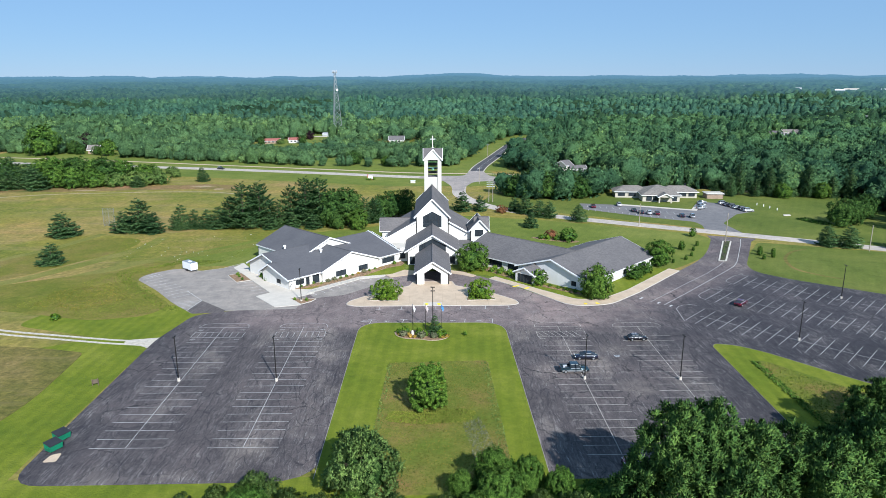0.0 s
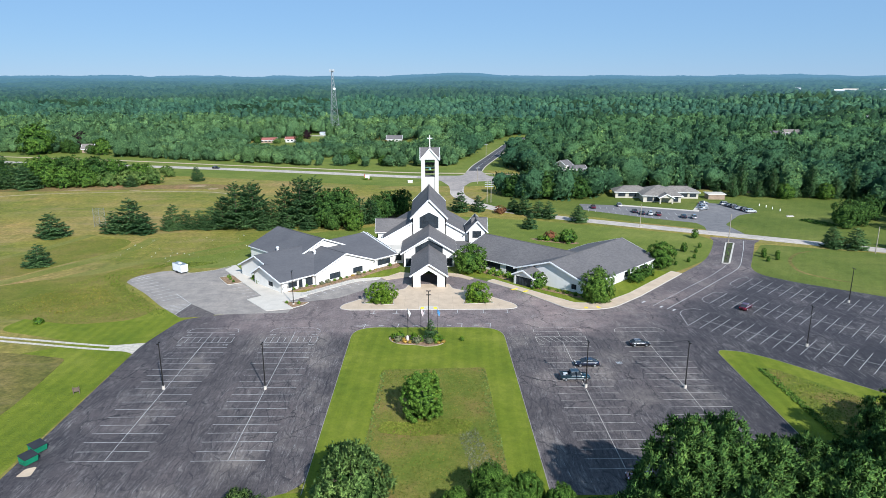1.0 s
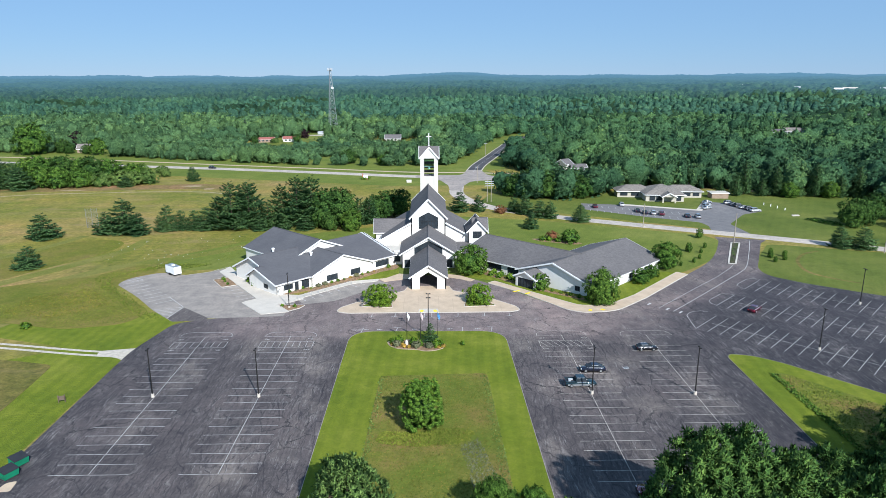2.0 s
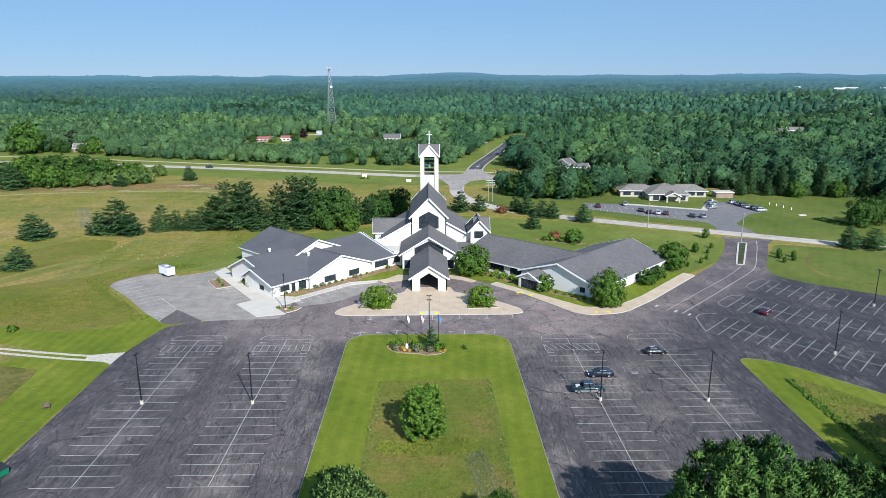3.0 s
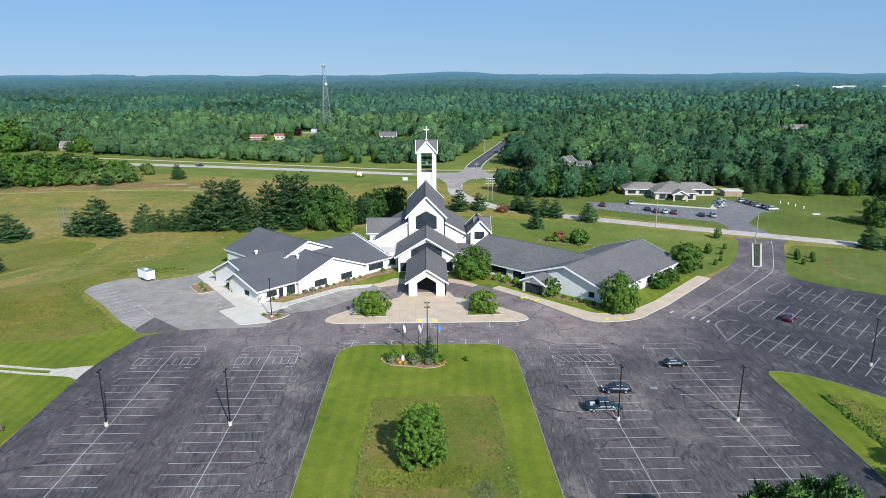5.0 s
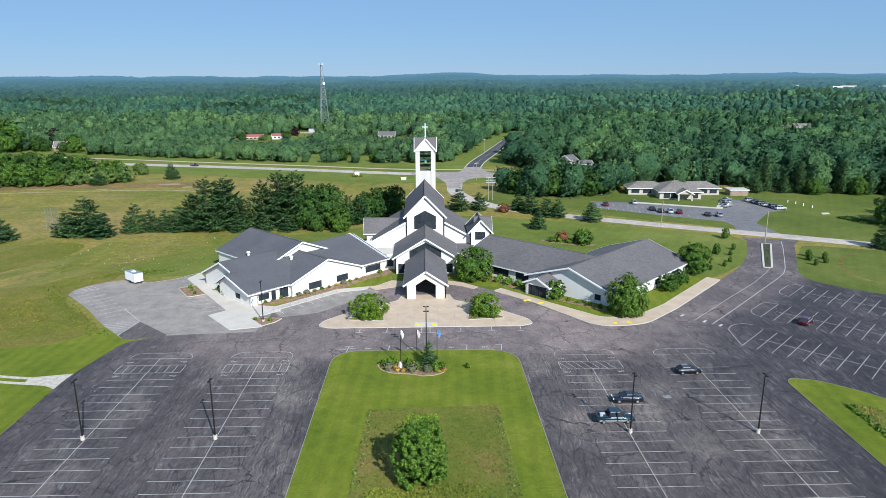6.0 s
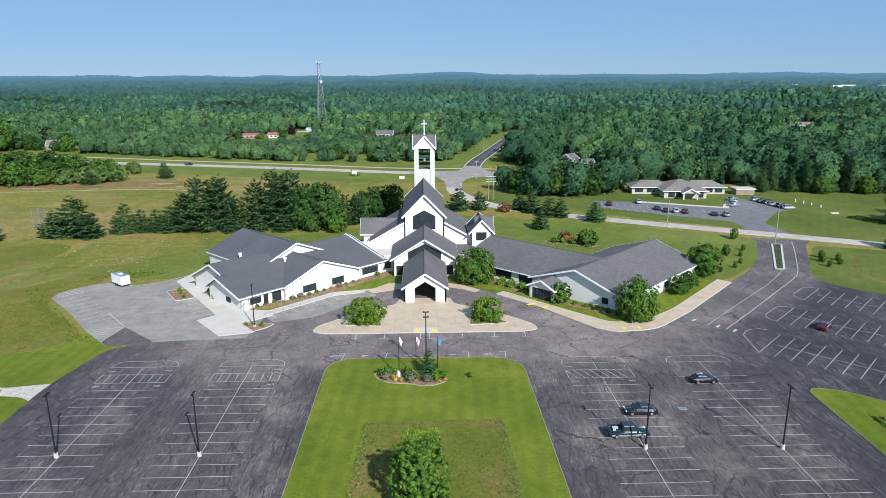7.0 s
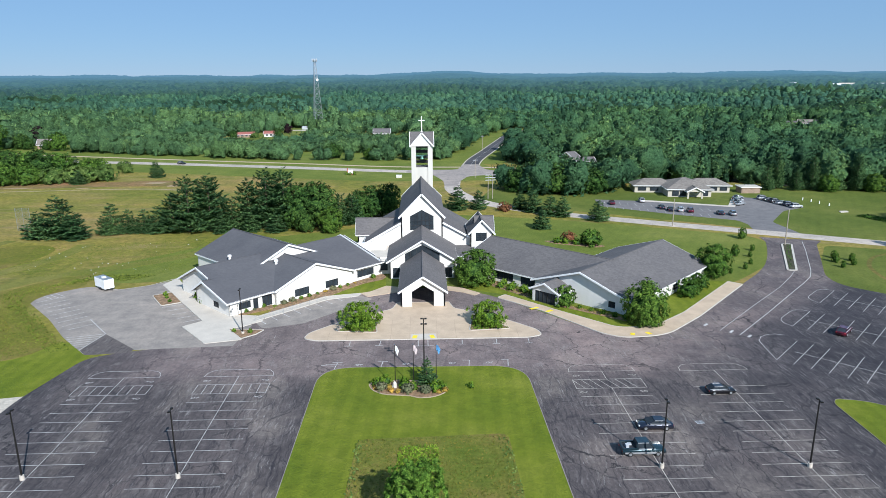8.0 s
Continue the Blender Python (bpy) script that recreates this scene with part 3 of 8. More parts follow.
def rounded(poly, r, steps=5):
    """The outline with its corners rounded; r: one radius, or one for each corner."""
    out, n = [], len(poly)
    rs = r if isinstance(r, (list, tuple)) else [r] * n
    for i in range(n):
        p, a, b = Vector(poly[i]), Vector(poly[i - 1]), Vector(poly[(i + 1) % n])
        da, db = a - p, b - p
        k = min(rs[i], da.length * 0.45, db.length * 0.45)
        if k < 0.05:
            out.append(tuple(p))
            continue
        a, b = p + da.normalized() * k, p + db.normalized() * k
        for s in range(steps + 1):
            t = s / steps
            out.append(tuple(a * (1 - t) ** 2 + p * (2 * t * (1 - t)) + b * t ** 2))
    return out


def strip(points, w):
    """The outline of a band of width w along a line of points."""
    p = [Vector(q) for q in points]
    left, right = [], []
    for i in range(len(p)):
        d = (p[min(i + 1, len(p) - 1)] - p[max(i - 1, 0)]).normalized()
        s = Vector((-d.y, d.x)) * w / 2
        left.append(tuple(p[i] + s))
        right.append(tuple(p[i] - s))
    return left + right[::-1]


def smooth_line(points, steps=6):
    """A curve through the points."""
    p = [Vector(q) for q in points]
    out = []
    for i in range(len(p) - 1):
        a, b, c, d = p[max(i - 1, 0)], p[i], p[i + 1], p[min(i + 2, len(p) - 1)]
        for s in range(steps):
            t = s / steps
            out.append(tuple(0.5 * (2 * b + (c - a) * t + (2 * a - 5 * b + 4 * c - d) * t * t + (3 * b - a - 3 * c + d) * t ** 3)))
    return out + [tuple(p[-1])]


# ---- the lie of the land ----


def land(x, y):
    """Height of the ground: level round the buildings, rising gently to wooded hills."""
    x, y = np.asarray(x, float), np.asarray(y, float)
    r = np.hypot(x, y + 150)
    far = np.clip((r - 800) / 3850, 0, 1.2)
    z = 42 * far ** 1.5
    a = np.arctan2(x, y + 150)
    z = z + far ** 2 * (17 * np.exp(-((a - 0.035) / 0.06) ** 2) + 5 * np.exp(-((a - 0.42) / 0.16) ** 2) - 4 + 3 * np.sin(a * 21) * np.sin(a * 9 + 1))
    z = z + np.clip((r - 800) / 600, 0, 1) * 4 * np.sin(x / 210 + 1) * np.sin(y / 170)
    for kx, ky, up, wide in ((306, 408, 6, 50), (510, 650, 8, 70), (492, 574, 6, 50), (640, 985, 11, 90)):
        z = z + up * np.exp(-((x - kx) ** 2 + (y - ky) ** 2) / wide ** 2)
    return z


def ground_sheet():
    rings = [0, 60, 120, 200, 300, 400, 460, 520, 560, 600, 640, 680, 720, 760, 800, 850, 900, 950, 1000, 1060, 1120, 1180, 1250, 1330, 1410, 1500, 1600, 1750, 1900, 2300, 2800, 3400, 4000, 4700]
    n = 160
    v, f = [(0, -150, 0)], []
    for r in rings[1:]:
        for i in range(n):
            a = 2 * math.pi * i / n
            x, y = r * math.sin(a), -150 + r * math.cos(a)
            v.append((x, y, float(land(x, y))))
    f += [(0, 1 + (i + 1) % n, 1 + i) for i in range(n)]
    for k in range(len(rings) - 2):
        b = 1 + k * n
        f += [(b + i, b + (i + 1) % n, b + n + (i + 1) % n, b + n + i) for i in range(n)]
    s = Shape()
    s.add(v, f)
    return s


setting("ground", ground_sheet(), M["meadow"], "rough olive-green meadow with tan patches", "ground")


def R(u, v, z=0.0):
    """The frame of the wing that runs off at 45 degrees to the east."""
    return Vector(((u + v) / 2 ** 0.5, (v - u) / 2 ** 0.5, z))


def L(u, v, z=0.0):
    """The same for the wing to the west."""
    return Vector((-(u + v) / 2 ** 0.5, (v - u) / 2 ** 0.5, z))


def S(u, v, z=0.0):
    return Vector((u, v, z))


def flat(name, poly, z0, z1, material, label, category="ground"):
    return setting(name, Shape().prism(poly, z0, z1), material, label, category)


def kerbed(name, poly, z, material, label, parent_kerb="kerb", w=0.16, tone="kerb"):
    """An area with a concrete kerb round it, both standing above the asphalt."""
    base = thing(name, label, "island", kind="structure")
    part("bed", Shape().prism(poly, -0.02, z), material, base)
    s, n = Shape(), len(poly)
    cx, cy = sum(p[0] for p in poly) / n, sum(p[1] for p in poly) / n
    for i in range(n):
        s.beam((*poly[i], z - 0.05), (*poly[(i + 1) % n], z - 0.05), w, 0.14)
    part(parent_kerb, s, M[tone], base, "pale concrete kerb")
    return base


# mown lawns, laid on the sheet
flat("lawn_west", rounded([(-59, -22), (-62.6, -40), (-63, -98), (-100, -98), (-104, -55), (-88, -45), (-76, -38), (-100, -30), (-96, -18), (-80, -22), (-66, -16), (-63, -19)], 4), -0.3, 0.012, M["lawn"], "bright mown lawn beside the parking lot", "lawn")
flat("lawn_south", [(-100, -94), (70, -94), (70, -240), (-100, -240)], -0.3, 0.008, M["lawn"], "mown grass under the southern trees", "lawn")
flat("lawn_north", rounded([(-62, 22), (-74, 20), (-84, 34), (-60, 60), (-20, 78), (10, 98), (48, 86), (99, 61), (101.6, 52), (90, 29), (74, 14), (30, -10), (-30, 0)], 6), -0.3, 0.010, M["lawn_far"], "mown lawn behind the church", "lawn")
flat("lawn_verge", rounded([(115.6, 47.5), (105, 31.1), (98.7, 18.8), (97.7, 13.4), (98.7, 9.6), (104.6, 2.9), (123, -11.4), (190, -63), (240, -30), (160, 30)], [3, 2, 2, 3, 2, 2, 2, 3, 3, 3]), -0.3, 0.010, M["lawn_coarse"], "rough mown verge beside the road", "lawn")
flat("lawn_office", rounded([(20, 118), (62, 98), (109, 68), (134, 50), (240, 5), (330, 60), (260, 132), (160, 150), (60, 160), (30, 150)], 6), -0.3, 0.006, M["lawn_coarse"], "mown lawn round the low office building", "lawn")
flat("lawn_highway", [(-330, 205), (-200, 232), (-20, 176), (120, 176), (120, 190), (40, 215), (26, 262), (-20, 256), (-190, 300), (-330, 330)], -0.3, 0.005, M["lawn_far"], "grassy verge along the highway", "lawn")

flat("lawn_woods_edge", [(-330, 300), (-190, 285), (-20, 240), (22, 236), (46, 236), (70, 320), (100, 420), (130, 500), (60, 480), (30, 380), (0, 300), (-100, 320), (-200, 345), (-330, 375)], -0.3, 0.0095, M["lawn_far"], "green grass at the edge of the woods", "lawn")
flat("lawn_clearing", [(-165, 362), (-150, 440), (-120, 512), (-52, 512), (-58, 480), (-86, 440), (-88, 350)], -0.3, 0.0095, M["lawn_far"], "green grass in the clearing by the mast", "lawn")

# parking lots and drives
lot_poly = rounded(
    [(-54, -21.5), (-59.5, -24), (-62.6, -40), (-62.3, -95.6), (-17.2, -95.2), (-17.0, -40), (-14, -34), (14, -34), (16.8, -40), (17.0, -95.2), (60.8, -95.2), (62.2, -45.5), (140, -123), (206, -66), (123, -11.4), (104.6, 2.9), (98.6, 9.6), (97.6, 13.4), (98.6, 18.8), (105, 31.1), (114, 48.8), (118, 53),
     (101.9, 58.4), (101.2, 52.9), (94.8, 39.3), (89.1, 29.1), (83.3, 21.4), (75, 12.5), (52, -12), (46, -18.4), (36, -19.2), (24, -3), (14, 8.5), (4, 13.5), (-9, 13.5), (-15, 9.4), (-21.4, 7.4), (-34.6, -6), (-36, -17), (-41, -18)],
    [0, 3, 3, 5, 8, 1, 3, 3, 1, 2, 2, 1.5, 2, 2, 2, 2, 2, 2, 3, 2, 1, 1, 0, 3, 4, 5, 3, 1, 5, 8, 6, 3, 3, 3, 3, 2, 0.5, 0.5, 1, 0])
flat("parking_lot", lot_poly, -0.3, 0.03, M["lot"], "cracked dark asphalt parking lot", "parking lot")
flat("side_lot", rounded([(-52.9, -20.6), (-60.4, -22.6), (-62.4, -20.4), (-68.6, -13.8), (-76.5, -3.6), (-85.7, 6.4), (-88.2, 9), (-84.1, 13.9), (-79.6, 17.9), (-75.5, 18.3), (-70.6, 15.3), (-64.6, 18.4), (-61, 22), (-44, 8), (-36, -6), (-34, -9), (-35, -19.4)], [0, 1, 1, 2, 3, 2, 1, 2, 2, 2, 3, 1, 1, 0, 0, 0, 0]), -0.3, 0.033, M["lot_pale"], "pale grey worn asphalt side lot", "parking lot")
flat("side_lot_corner", rounded([(-61.1, -12.5), (-52.6, -20.3), (-53, -21.8), (-60.4, -22.5), (-62.3, -20.3)], 0.2), 0.0, 0.036, M["drive"], "darker asphalt corner of the side lot", "parking lot")

flat("wing_parking", rounded([(-15, 9.2), (-21.4, 7.2), (-34.6, -6.2), (-31.5, -11), (-24, -8.5), (-14, 2.5), (-11, 6)], 1), -0.25, 0.035, M["lot_pale"], "pale asphalt parking beside the wing", "parking lot")
flat("meadow_field", rounded([(-141, 22), (-137, 32), (-129, 43), (-124.5, 57), (-112, 60.5), (-105, 56), (-104, 47), (-108, 36), (-116, 23), (-121, 13), (-128, 6), (-150, -6)], 4), -0.2, 0.05, M["meadow_patch"], "unmown brown-green meadow patch", "meadow")
flat("meadow_slope", rounded([(-140, -8), (-111, 9), (-97, 15), (-88, 28), (-79, 21), (-87, 10), (-84, 1), (-68, -15.5), (-71, -24), (-84, -27), (-100, -22), (-118, -17), (-140, -20)], 4), -0.2, 0.05, M["meadow_patch"], "unmown yellow-green meadow patch", "meadow")
flat("meadow_corner", rounded([(-140, -38), (-95.6, -42.7), (-86.3, -43.8), (-75.3, -46.6), (-74.6, -54), (-73.8, -68), (-75, -78), (-82, -100), (-140, -100)], [4, 4, 4, 1.5, 4, 4, 4, 4, 4]), -0.2, 0.05, M["meadow_dry"], "unmown brown meadow beside the lawn", "meadow")
mown = turf("mown_meadow", [(0.128, 0.146, 0.026), (0.17, 0.17, 0.04), (0.21, 0.188, 0.056)], 0.05, 1.8)
for nm, line, wd in (("mown_path", [(-160, 14), (-143, 24), (-138, 33), (-131, 44), (-127, 56), (-124, 66)], 3.6), ("mown_path", [(-160, -16), (-134, -1), (-122, 6), (-114, 18), (-104.5, 35), (-100, 46), (-99, 60)], 4.6), ("mown_path", [(-116, -3), (-104, 12), (-93, 26), (-80, 34), (-66, 45), (-56, 58)], 5.0)):
    flat(nm, strip(smooth_line(line), wd), -0.2, 0.04, mown, "lighter mown strip across the meadow", "lawn")
flat("field_track", strip(smooth_line([(-236, 128), (-212, 146), (-190, 155), (-163, 158.5), (-136, 161), (-112, 159.5), (-92, 150)]), 1.3), -0.2, 0.03, M["straw"], "faint straw-coloured track across the field", "track")
flat("red_grass", rounded([(-226, 160), (-190, 163), (-160, 166), (-128, 169), (-104, 167), (-98, 178), (-122, 186), (-160, 181), (-200, 176), (-230, 178)], 5), -0.2, 0.02, M["meadow_red"], "reddish-brown dry grass below the thicket", "meadow")
for cx, cy, rx, ry in ((-123, 178, 6, 2.6), (-112, 169, 2.6, 2.4), (-180, 166, 7, 1.2), (-150, 164, 3, 0.9)):
    flat("bare_patch", [(cx + rx * (1 + 0.25 * math.sin(3 * k + cx)) * math.cos(k * 0.5236), cy + ry * (1 + 0.25 * math.sin(2 * k + cy)) * math.sin(k * 0.5236)) for k in range(12)], -0.2, 0.035, M["dirt"], "bare sandy patch in the field", "dirt")

# roads
road_line = smooth_line([(250, -18), (153, 38), (113, 60.5), (92, 72), (51.8, 94.6), (32, 110), (20, 128), (14, 150), (15, 176), (16, 200)])
flat("road_access", strip(road_line, 7.0), -0.3, 0.028, M["road"], "pale grey two-lane access road", "road")
hwy_line = smooth_line([(-520, 332), (-330, 291), (-222, 267), (-140, 248), (-70, 228), (-13, 210), (30, 202), (70, 195), (140, 180)])
flat("highway", strip(hwy_line, 9.0), -0.3, 0.022, M["road"], "pale concrete two-lane highway", "road")
path_line = smooth_line([(-520, 352), (-330, 318), (-222, 292), (-140, 266), (-70, 245), (-14, 227), (30, 222), (62, 213), (100, 203)])
flat("path", strip(path_line, 3.0), -0.3, 0.018, M["walk_tan"], "narrow pale path along the highway", "path")
flat("junction", rounded([(-8, 205.5), (6, 196), (10.4, 176), (10.6, 160), (16.4, 160), (17.6, 172), (23, 190), (42, 196), (43, 204), (34, 212), (31.6, 234), (23.6, 234), (19, 213), (-6, 214)], [2, 5, 4, 1, 1, 4, 5, 2, 2, 5, 0.5, 0.5, 5, 2]), -0.3, 0.032, M["apron"], "pale road junction apron", "road")
north_line = smooth_line([(26.6, 226), (32, 256), (43.6, 301), (57.8, 357), (77, 427), (102, 470), (165, 530)])
flat("road_north", strip(north_line, 8.0), -0.3, 0.026, M["road_new"], "fresh dark asphalt road", "road")
for nm, off in (("shoulder_west", -4.5), ("shoulder_east", 4.5)):
    flat(nm, strip([(x + off, y) for x, y in north_line], 0.7), -0.3, 0.02, M["gravel"], "pale gravel road shoulder", "road")
flat("mast_yard", rounded([(-118, 478), (-116, 486), (-70, 490), (-66, 482), (-92, 474)], 2), -0.3, 0.03, M["gravel"], "pale gravel yard below the mast", "yard")
track = smooth_line([(-61, -42), (-72, -40.5), (-86, -37.5), (-101, -34), (-125, -26), (-170, -20)])
for nm, off in (("track_rut_south", -1.0), ("track_rut_north", 1.0)):
    flat(nm, strip([(x, y + off) for x, y in track], 0.85), -0.3, 0.02, M["gravel"], "pale gravel wheel rut of a farm track", "track")
flat("track_mouth", rounded([(-61.5, -38.2), (-61.8, -45), (-64, -43.4), (-69, -41.6), (-69, -39.6)], 0.6), -0.3, 0.021, M["gravel"], "gravel mouth of the farm track", "track")

# central island with its meadow and the small triangle to the east
island = rounded([(-17.8, -100), (-17.5, -30.0), (17.1, -30.6), (17.3, -100)], [0, 6.2, 6.2, 0], 9)
lawn_isle = thing("lawn_island", "mown lawn island between the parking lots", "island", kind="structure")
part("bed", Shape().prism(island, -0.02, 0.14), M["lawn"], lawn_isle)
edge = Shape()
for p, q in zip(island[:-1], island[1:]):
    q = (q[0], max(q[1], -94.6))
    p = (p[0], max(p[1], -94.6))
    edge.beam((*p, 0.09), (*q, 0.09), 0.1, 0.14)
part("kerb", edge, M["lot_pale"], lawn_isle, "worn asphalt kerb")
flat("meadow_bed", rounded([(-10.6, -99), (-9.2, -53.6), (11.4, -52.8), (12, -99)], 1.5), 0.1, 0.19, M["meadow_bed"], "wild meadow patch of brown and green", "meadow")
kerbed("lawn_triangle", rounded([(61.3, -46.2), (62.4, -44.7), (66.7, -45.7), (71.3, -49.6), (78.4, -58.2), (83.8, -64.6), (114, -97), (60.5, -97)], [0.8, 0.8, 2, 2, 2, 2, 1, 1]), 0.12, M["lawn"], "triangle of mown lawn beside the lot", w=0.06, tone="lot_pale")
flat("meadow_triangle", rounded([(66.2, -54.2), (69, -54.4), (78.5, -66.5), (92, -82), (66.4, -86)], [1, 2, 3, 2, 2]), 0.08, 0.2, M["meadow_bed"], "wild meadow in the triangle of lawn", "meadow")

# pavements
plaza = rounded([(-22.6, -16.8), (-20, -18), (20, -18), (22.6, -16.8), (22, -14), (15, -6.5), (6.5, -1), (5.6, 3), (-5.6, 3), (-6.5, -1), (-15, -6.5), (-22, -14)], [1, 1, 1, 1, 1.5, 3, 1, 0, 0, 1, 3, 1.5])
kerbed("plaza", plaza, 0.15, M["walk_tan"], "tan concrete entrance plaza")
kerbed("east_walk", rounded([(16.5, 5.5), (24.5, -3), (34, -16.5), (37.5, -19), (46, -18.2), (56.6, -8.2), (75, 12.2), (72.6, 14.6), (54.0, -6.0), (45, -13.6), (38, -13.8), (28, -3.2), (18.5, 7.4)], [0.5, 0, 1, 3, 4, 0, 0.3, 0.3, 1, 3, 2, 0, 0.5]), 0.15, M["walk_tan"], "tan concrete walk beside the wing")
flat("hall_walk_west", [(-14.2, 10), (-12.4, 7.4), (-5.1, 10.6), (-5.1, 14), (-8.6, 15.2), (-12, 11)], -0.1, 0.145, M["walk_tan"], "pale concrete walk from the canopy to the wing", "walk")
flat("hall_walk_east", [(5.1, 14.5), (5.1, 11.6), (9, 9.6), (11.6, 7.2), (13, 8.8), (9, 13)], -0.1, 0.145, M["walk_tan"], "pale concrete walk from the canopy to the wing", "walk")
kerbed("west_walk", rounded([(-14, 10), (-21.5, 8.2), (-34, -4.2), (-34.5, -7.6), (-21, 6), (-14.5, 8)], [0.3, 1, 0, 0, 1, 0.3]), 0.15, M["walk_white"], "white concrete walk along the wing")
kerbed("entry_pad", rounded([(-33.5, -4), (-32.4, -6.6), (-35.5, -9.6), (-38.2, -11), (-34.2, -16.6), (-40.6, -18.2), (-47.6, -9.4), (-44.5, -6.4), (-61.5, 18.5), (-60, 24), (-54, 14), (-40, -3)], 0.3), 0.14, M["walk_white"], "bright white concrete entry pad")
kerbed("lamp_island", rounded([(-38, -11.3), (-31, -11.8), (-32, -14), (-34.4, -16.2)], 0.4), 0.16, M["mulch"], "small mulch bed with a lamp post")
kerbed("side_bed", rounded([(-61, 10.5), (-57.5, 12.8), (-52.8, 5.6), (-56.5, 3.5)], 0.6), 0.16, M["mulch"], "mulch bed with shrubs in the side lot")
kerbed("drive_median", rounded([(91.7, 23.2), (93.8, 22.9), (106.7, 49.0), (104.1, 49.4)], 0.5), 0.18, M["litter"], "narrow planted median in the entrance drive", w=0.5)
for nm, poly in (("bed_west", [(-17, -13.4), (-8.9, -14.4), (-9.6, -9), (-13, -8)]), ("bed_east", [(17, -13.4), (8.9, -14.2), (9.6, -9), (13, -8)])):
    kerbed(nm, rounded(poly, 0.6), 0.22, M["mulch"], "mulch planting bed in the plaza")
flat("lawn_porch_west", rounded([(-9, 22), (-8.6, 15.5), (-13.6, 10.6), (-19.6, 9.4), (-18, 13.6), (-14.6, 17.2)], 0.6), -0.2, 0.1, M["lawn"], "lawn strip beside the wing", "lawn")
flat("lawn_porch_east", rounded([(9, 22), (8.8, 13), (14, 10), (19, 7.6), (28, -3.4), (38, -13.6), (44.9, -13.4), (53.8, -5.8), (72.4, 14.8), (62, 16), (43, -6), (30, 1), (17, 18)], 0.6), -0.2, 0.1, M["lawn"], "lawn strip beside the wing", "lawn")
flat("mulch_west", rounded([(-8.9, 22.5), (-9.6, 20.2), (-13.8, 17.4), (-20.6, 9.2), (-32.4, -2.2), (-31.2, 2.6), (-17.4, 17.6), (-10, 25.2)], 0.4), -0.1, 0.16, M["mulch"], "mulch strip with small shrubs along the wall", "bed")
flat("mulch_entry", rounded([(-37.8, -3.5), (-31.9, 0.6), (-32.9, 4.0), (-36.2, 2.4), (-38.6, -2.3)], 0.3), -0.1, 0.17, M["mulch"], "mulch bed with shrubs beside the entrance", "bed")
flat("mulch_east", rounded([(17.6, 17.6), (25, 7), (23.4, 5), (16, 14)], 0.6), -0.1, 0.16, M["mulch"], "mulch bed with low shrubs", "bed")
flat("mulch_gable", rounded([(30, 0.4), (41.8, -9.2), (40.6, -10.6), (29, -1)], 0.4), -0.1, 0.16, M["mulch"], "mulch strip under the gable wall", "bed")
flat("office_lot", rounded([(68.3, 123.8), (67.3, 109.8), (89.7, 92.5), (106.4, 82.4), (107, 76), (104, 64), (117, 58), (116.6, 79), (130, 97), (141, 103), (136, 121), (126, 126), (117, 107), (95, 117)], [1, 1, 0, 2, 1, 0, 0, 2, 2, 1, 1, 1, 1, 0]), -0.3, 0.024, M["lot_office"], "grey asphalt office parking lot", "parking lot")
flat("office_walk", rounded([(84, 119.5), (116, 104.8), (116.8, 106.5), (126, 124), (124, 125), (114.6, 107.6), (86, 121.4)], 0.4), -0.2, 0.14, M["walk_white"], "white concrete walk in front of the office", "walk")

# ---- painted lines ----


def lines(name, segs, w, label, material=None, z=0.039):
    s = Shape()
    for a, b in segs:
        a, b = Vector(a), Vector(b)
        d = (b - a).normalized()
        t = Vector((-d.y, d.x)) * w / 2
        k = len(s.v)
        s.v += [(*(a + t), z), (*(a - t), z), (*(b - t), z), (*(b + t), z)]
        s.f.append((k, k + 1, k + 2, k + 3))
    return setting(name, s, material or M["paint"], label, "markings")


def badge(x, y, s=1.0):
    """A small painted wheelchair badge: a ring with a bar, in short strokes."""
    ring = [(x + 0.3 * math.cos(k * 1.0472), y + 0.26 * math.sin(k * 1.0472)) for k in range(7)]
    return list(zip(ring[:-1], ring[1:])) + [((x + 0.3 * s, y), (x + 0.9 * s, y + 0.12)), ((x + 0.5 * s, y - 0.2), (x + 0.8 * s, y + 0.3))]


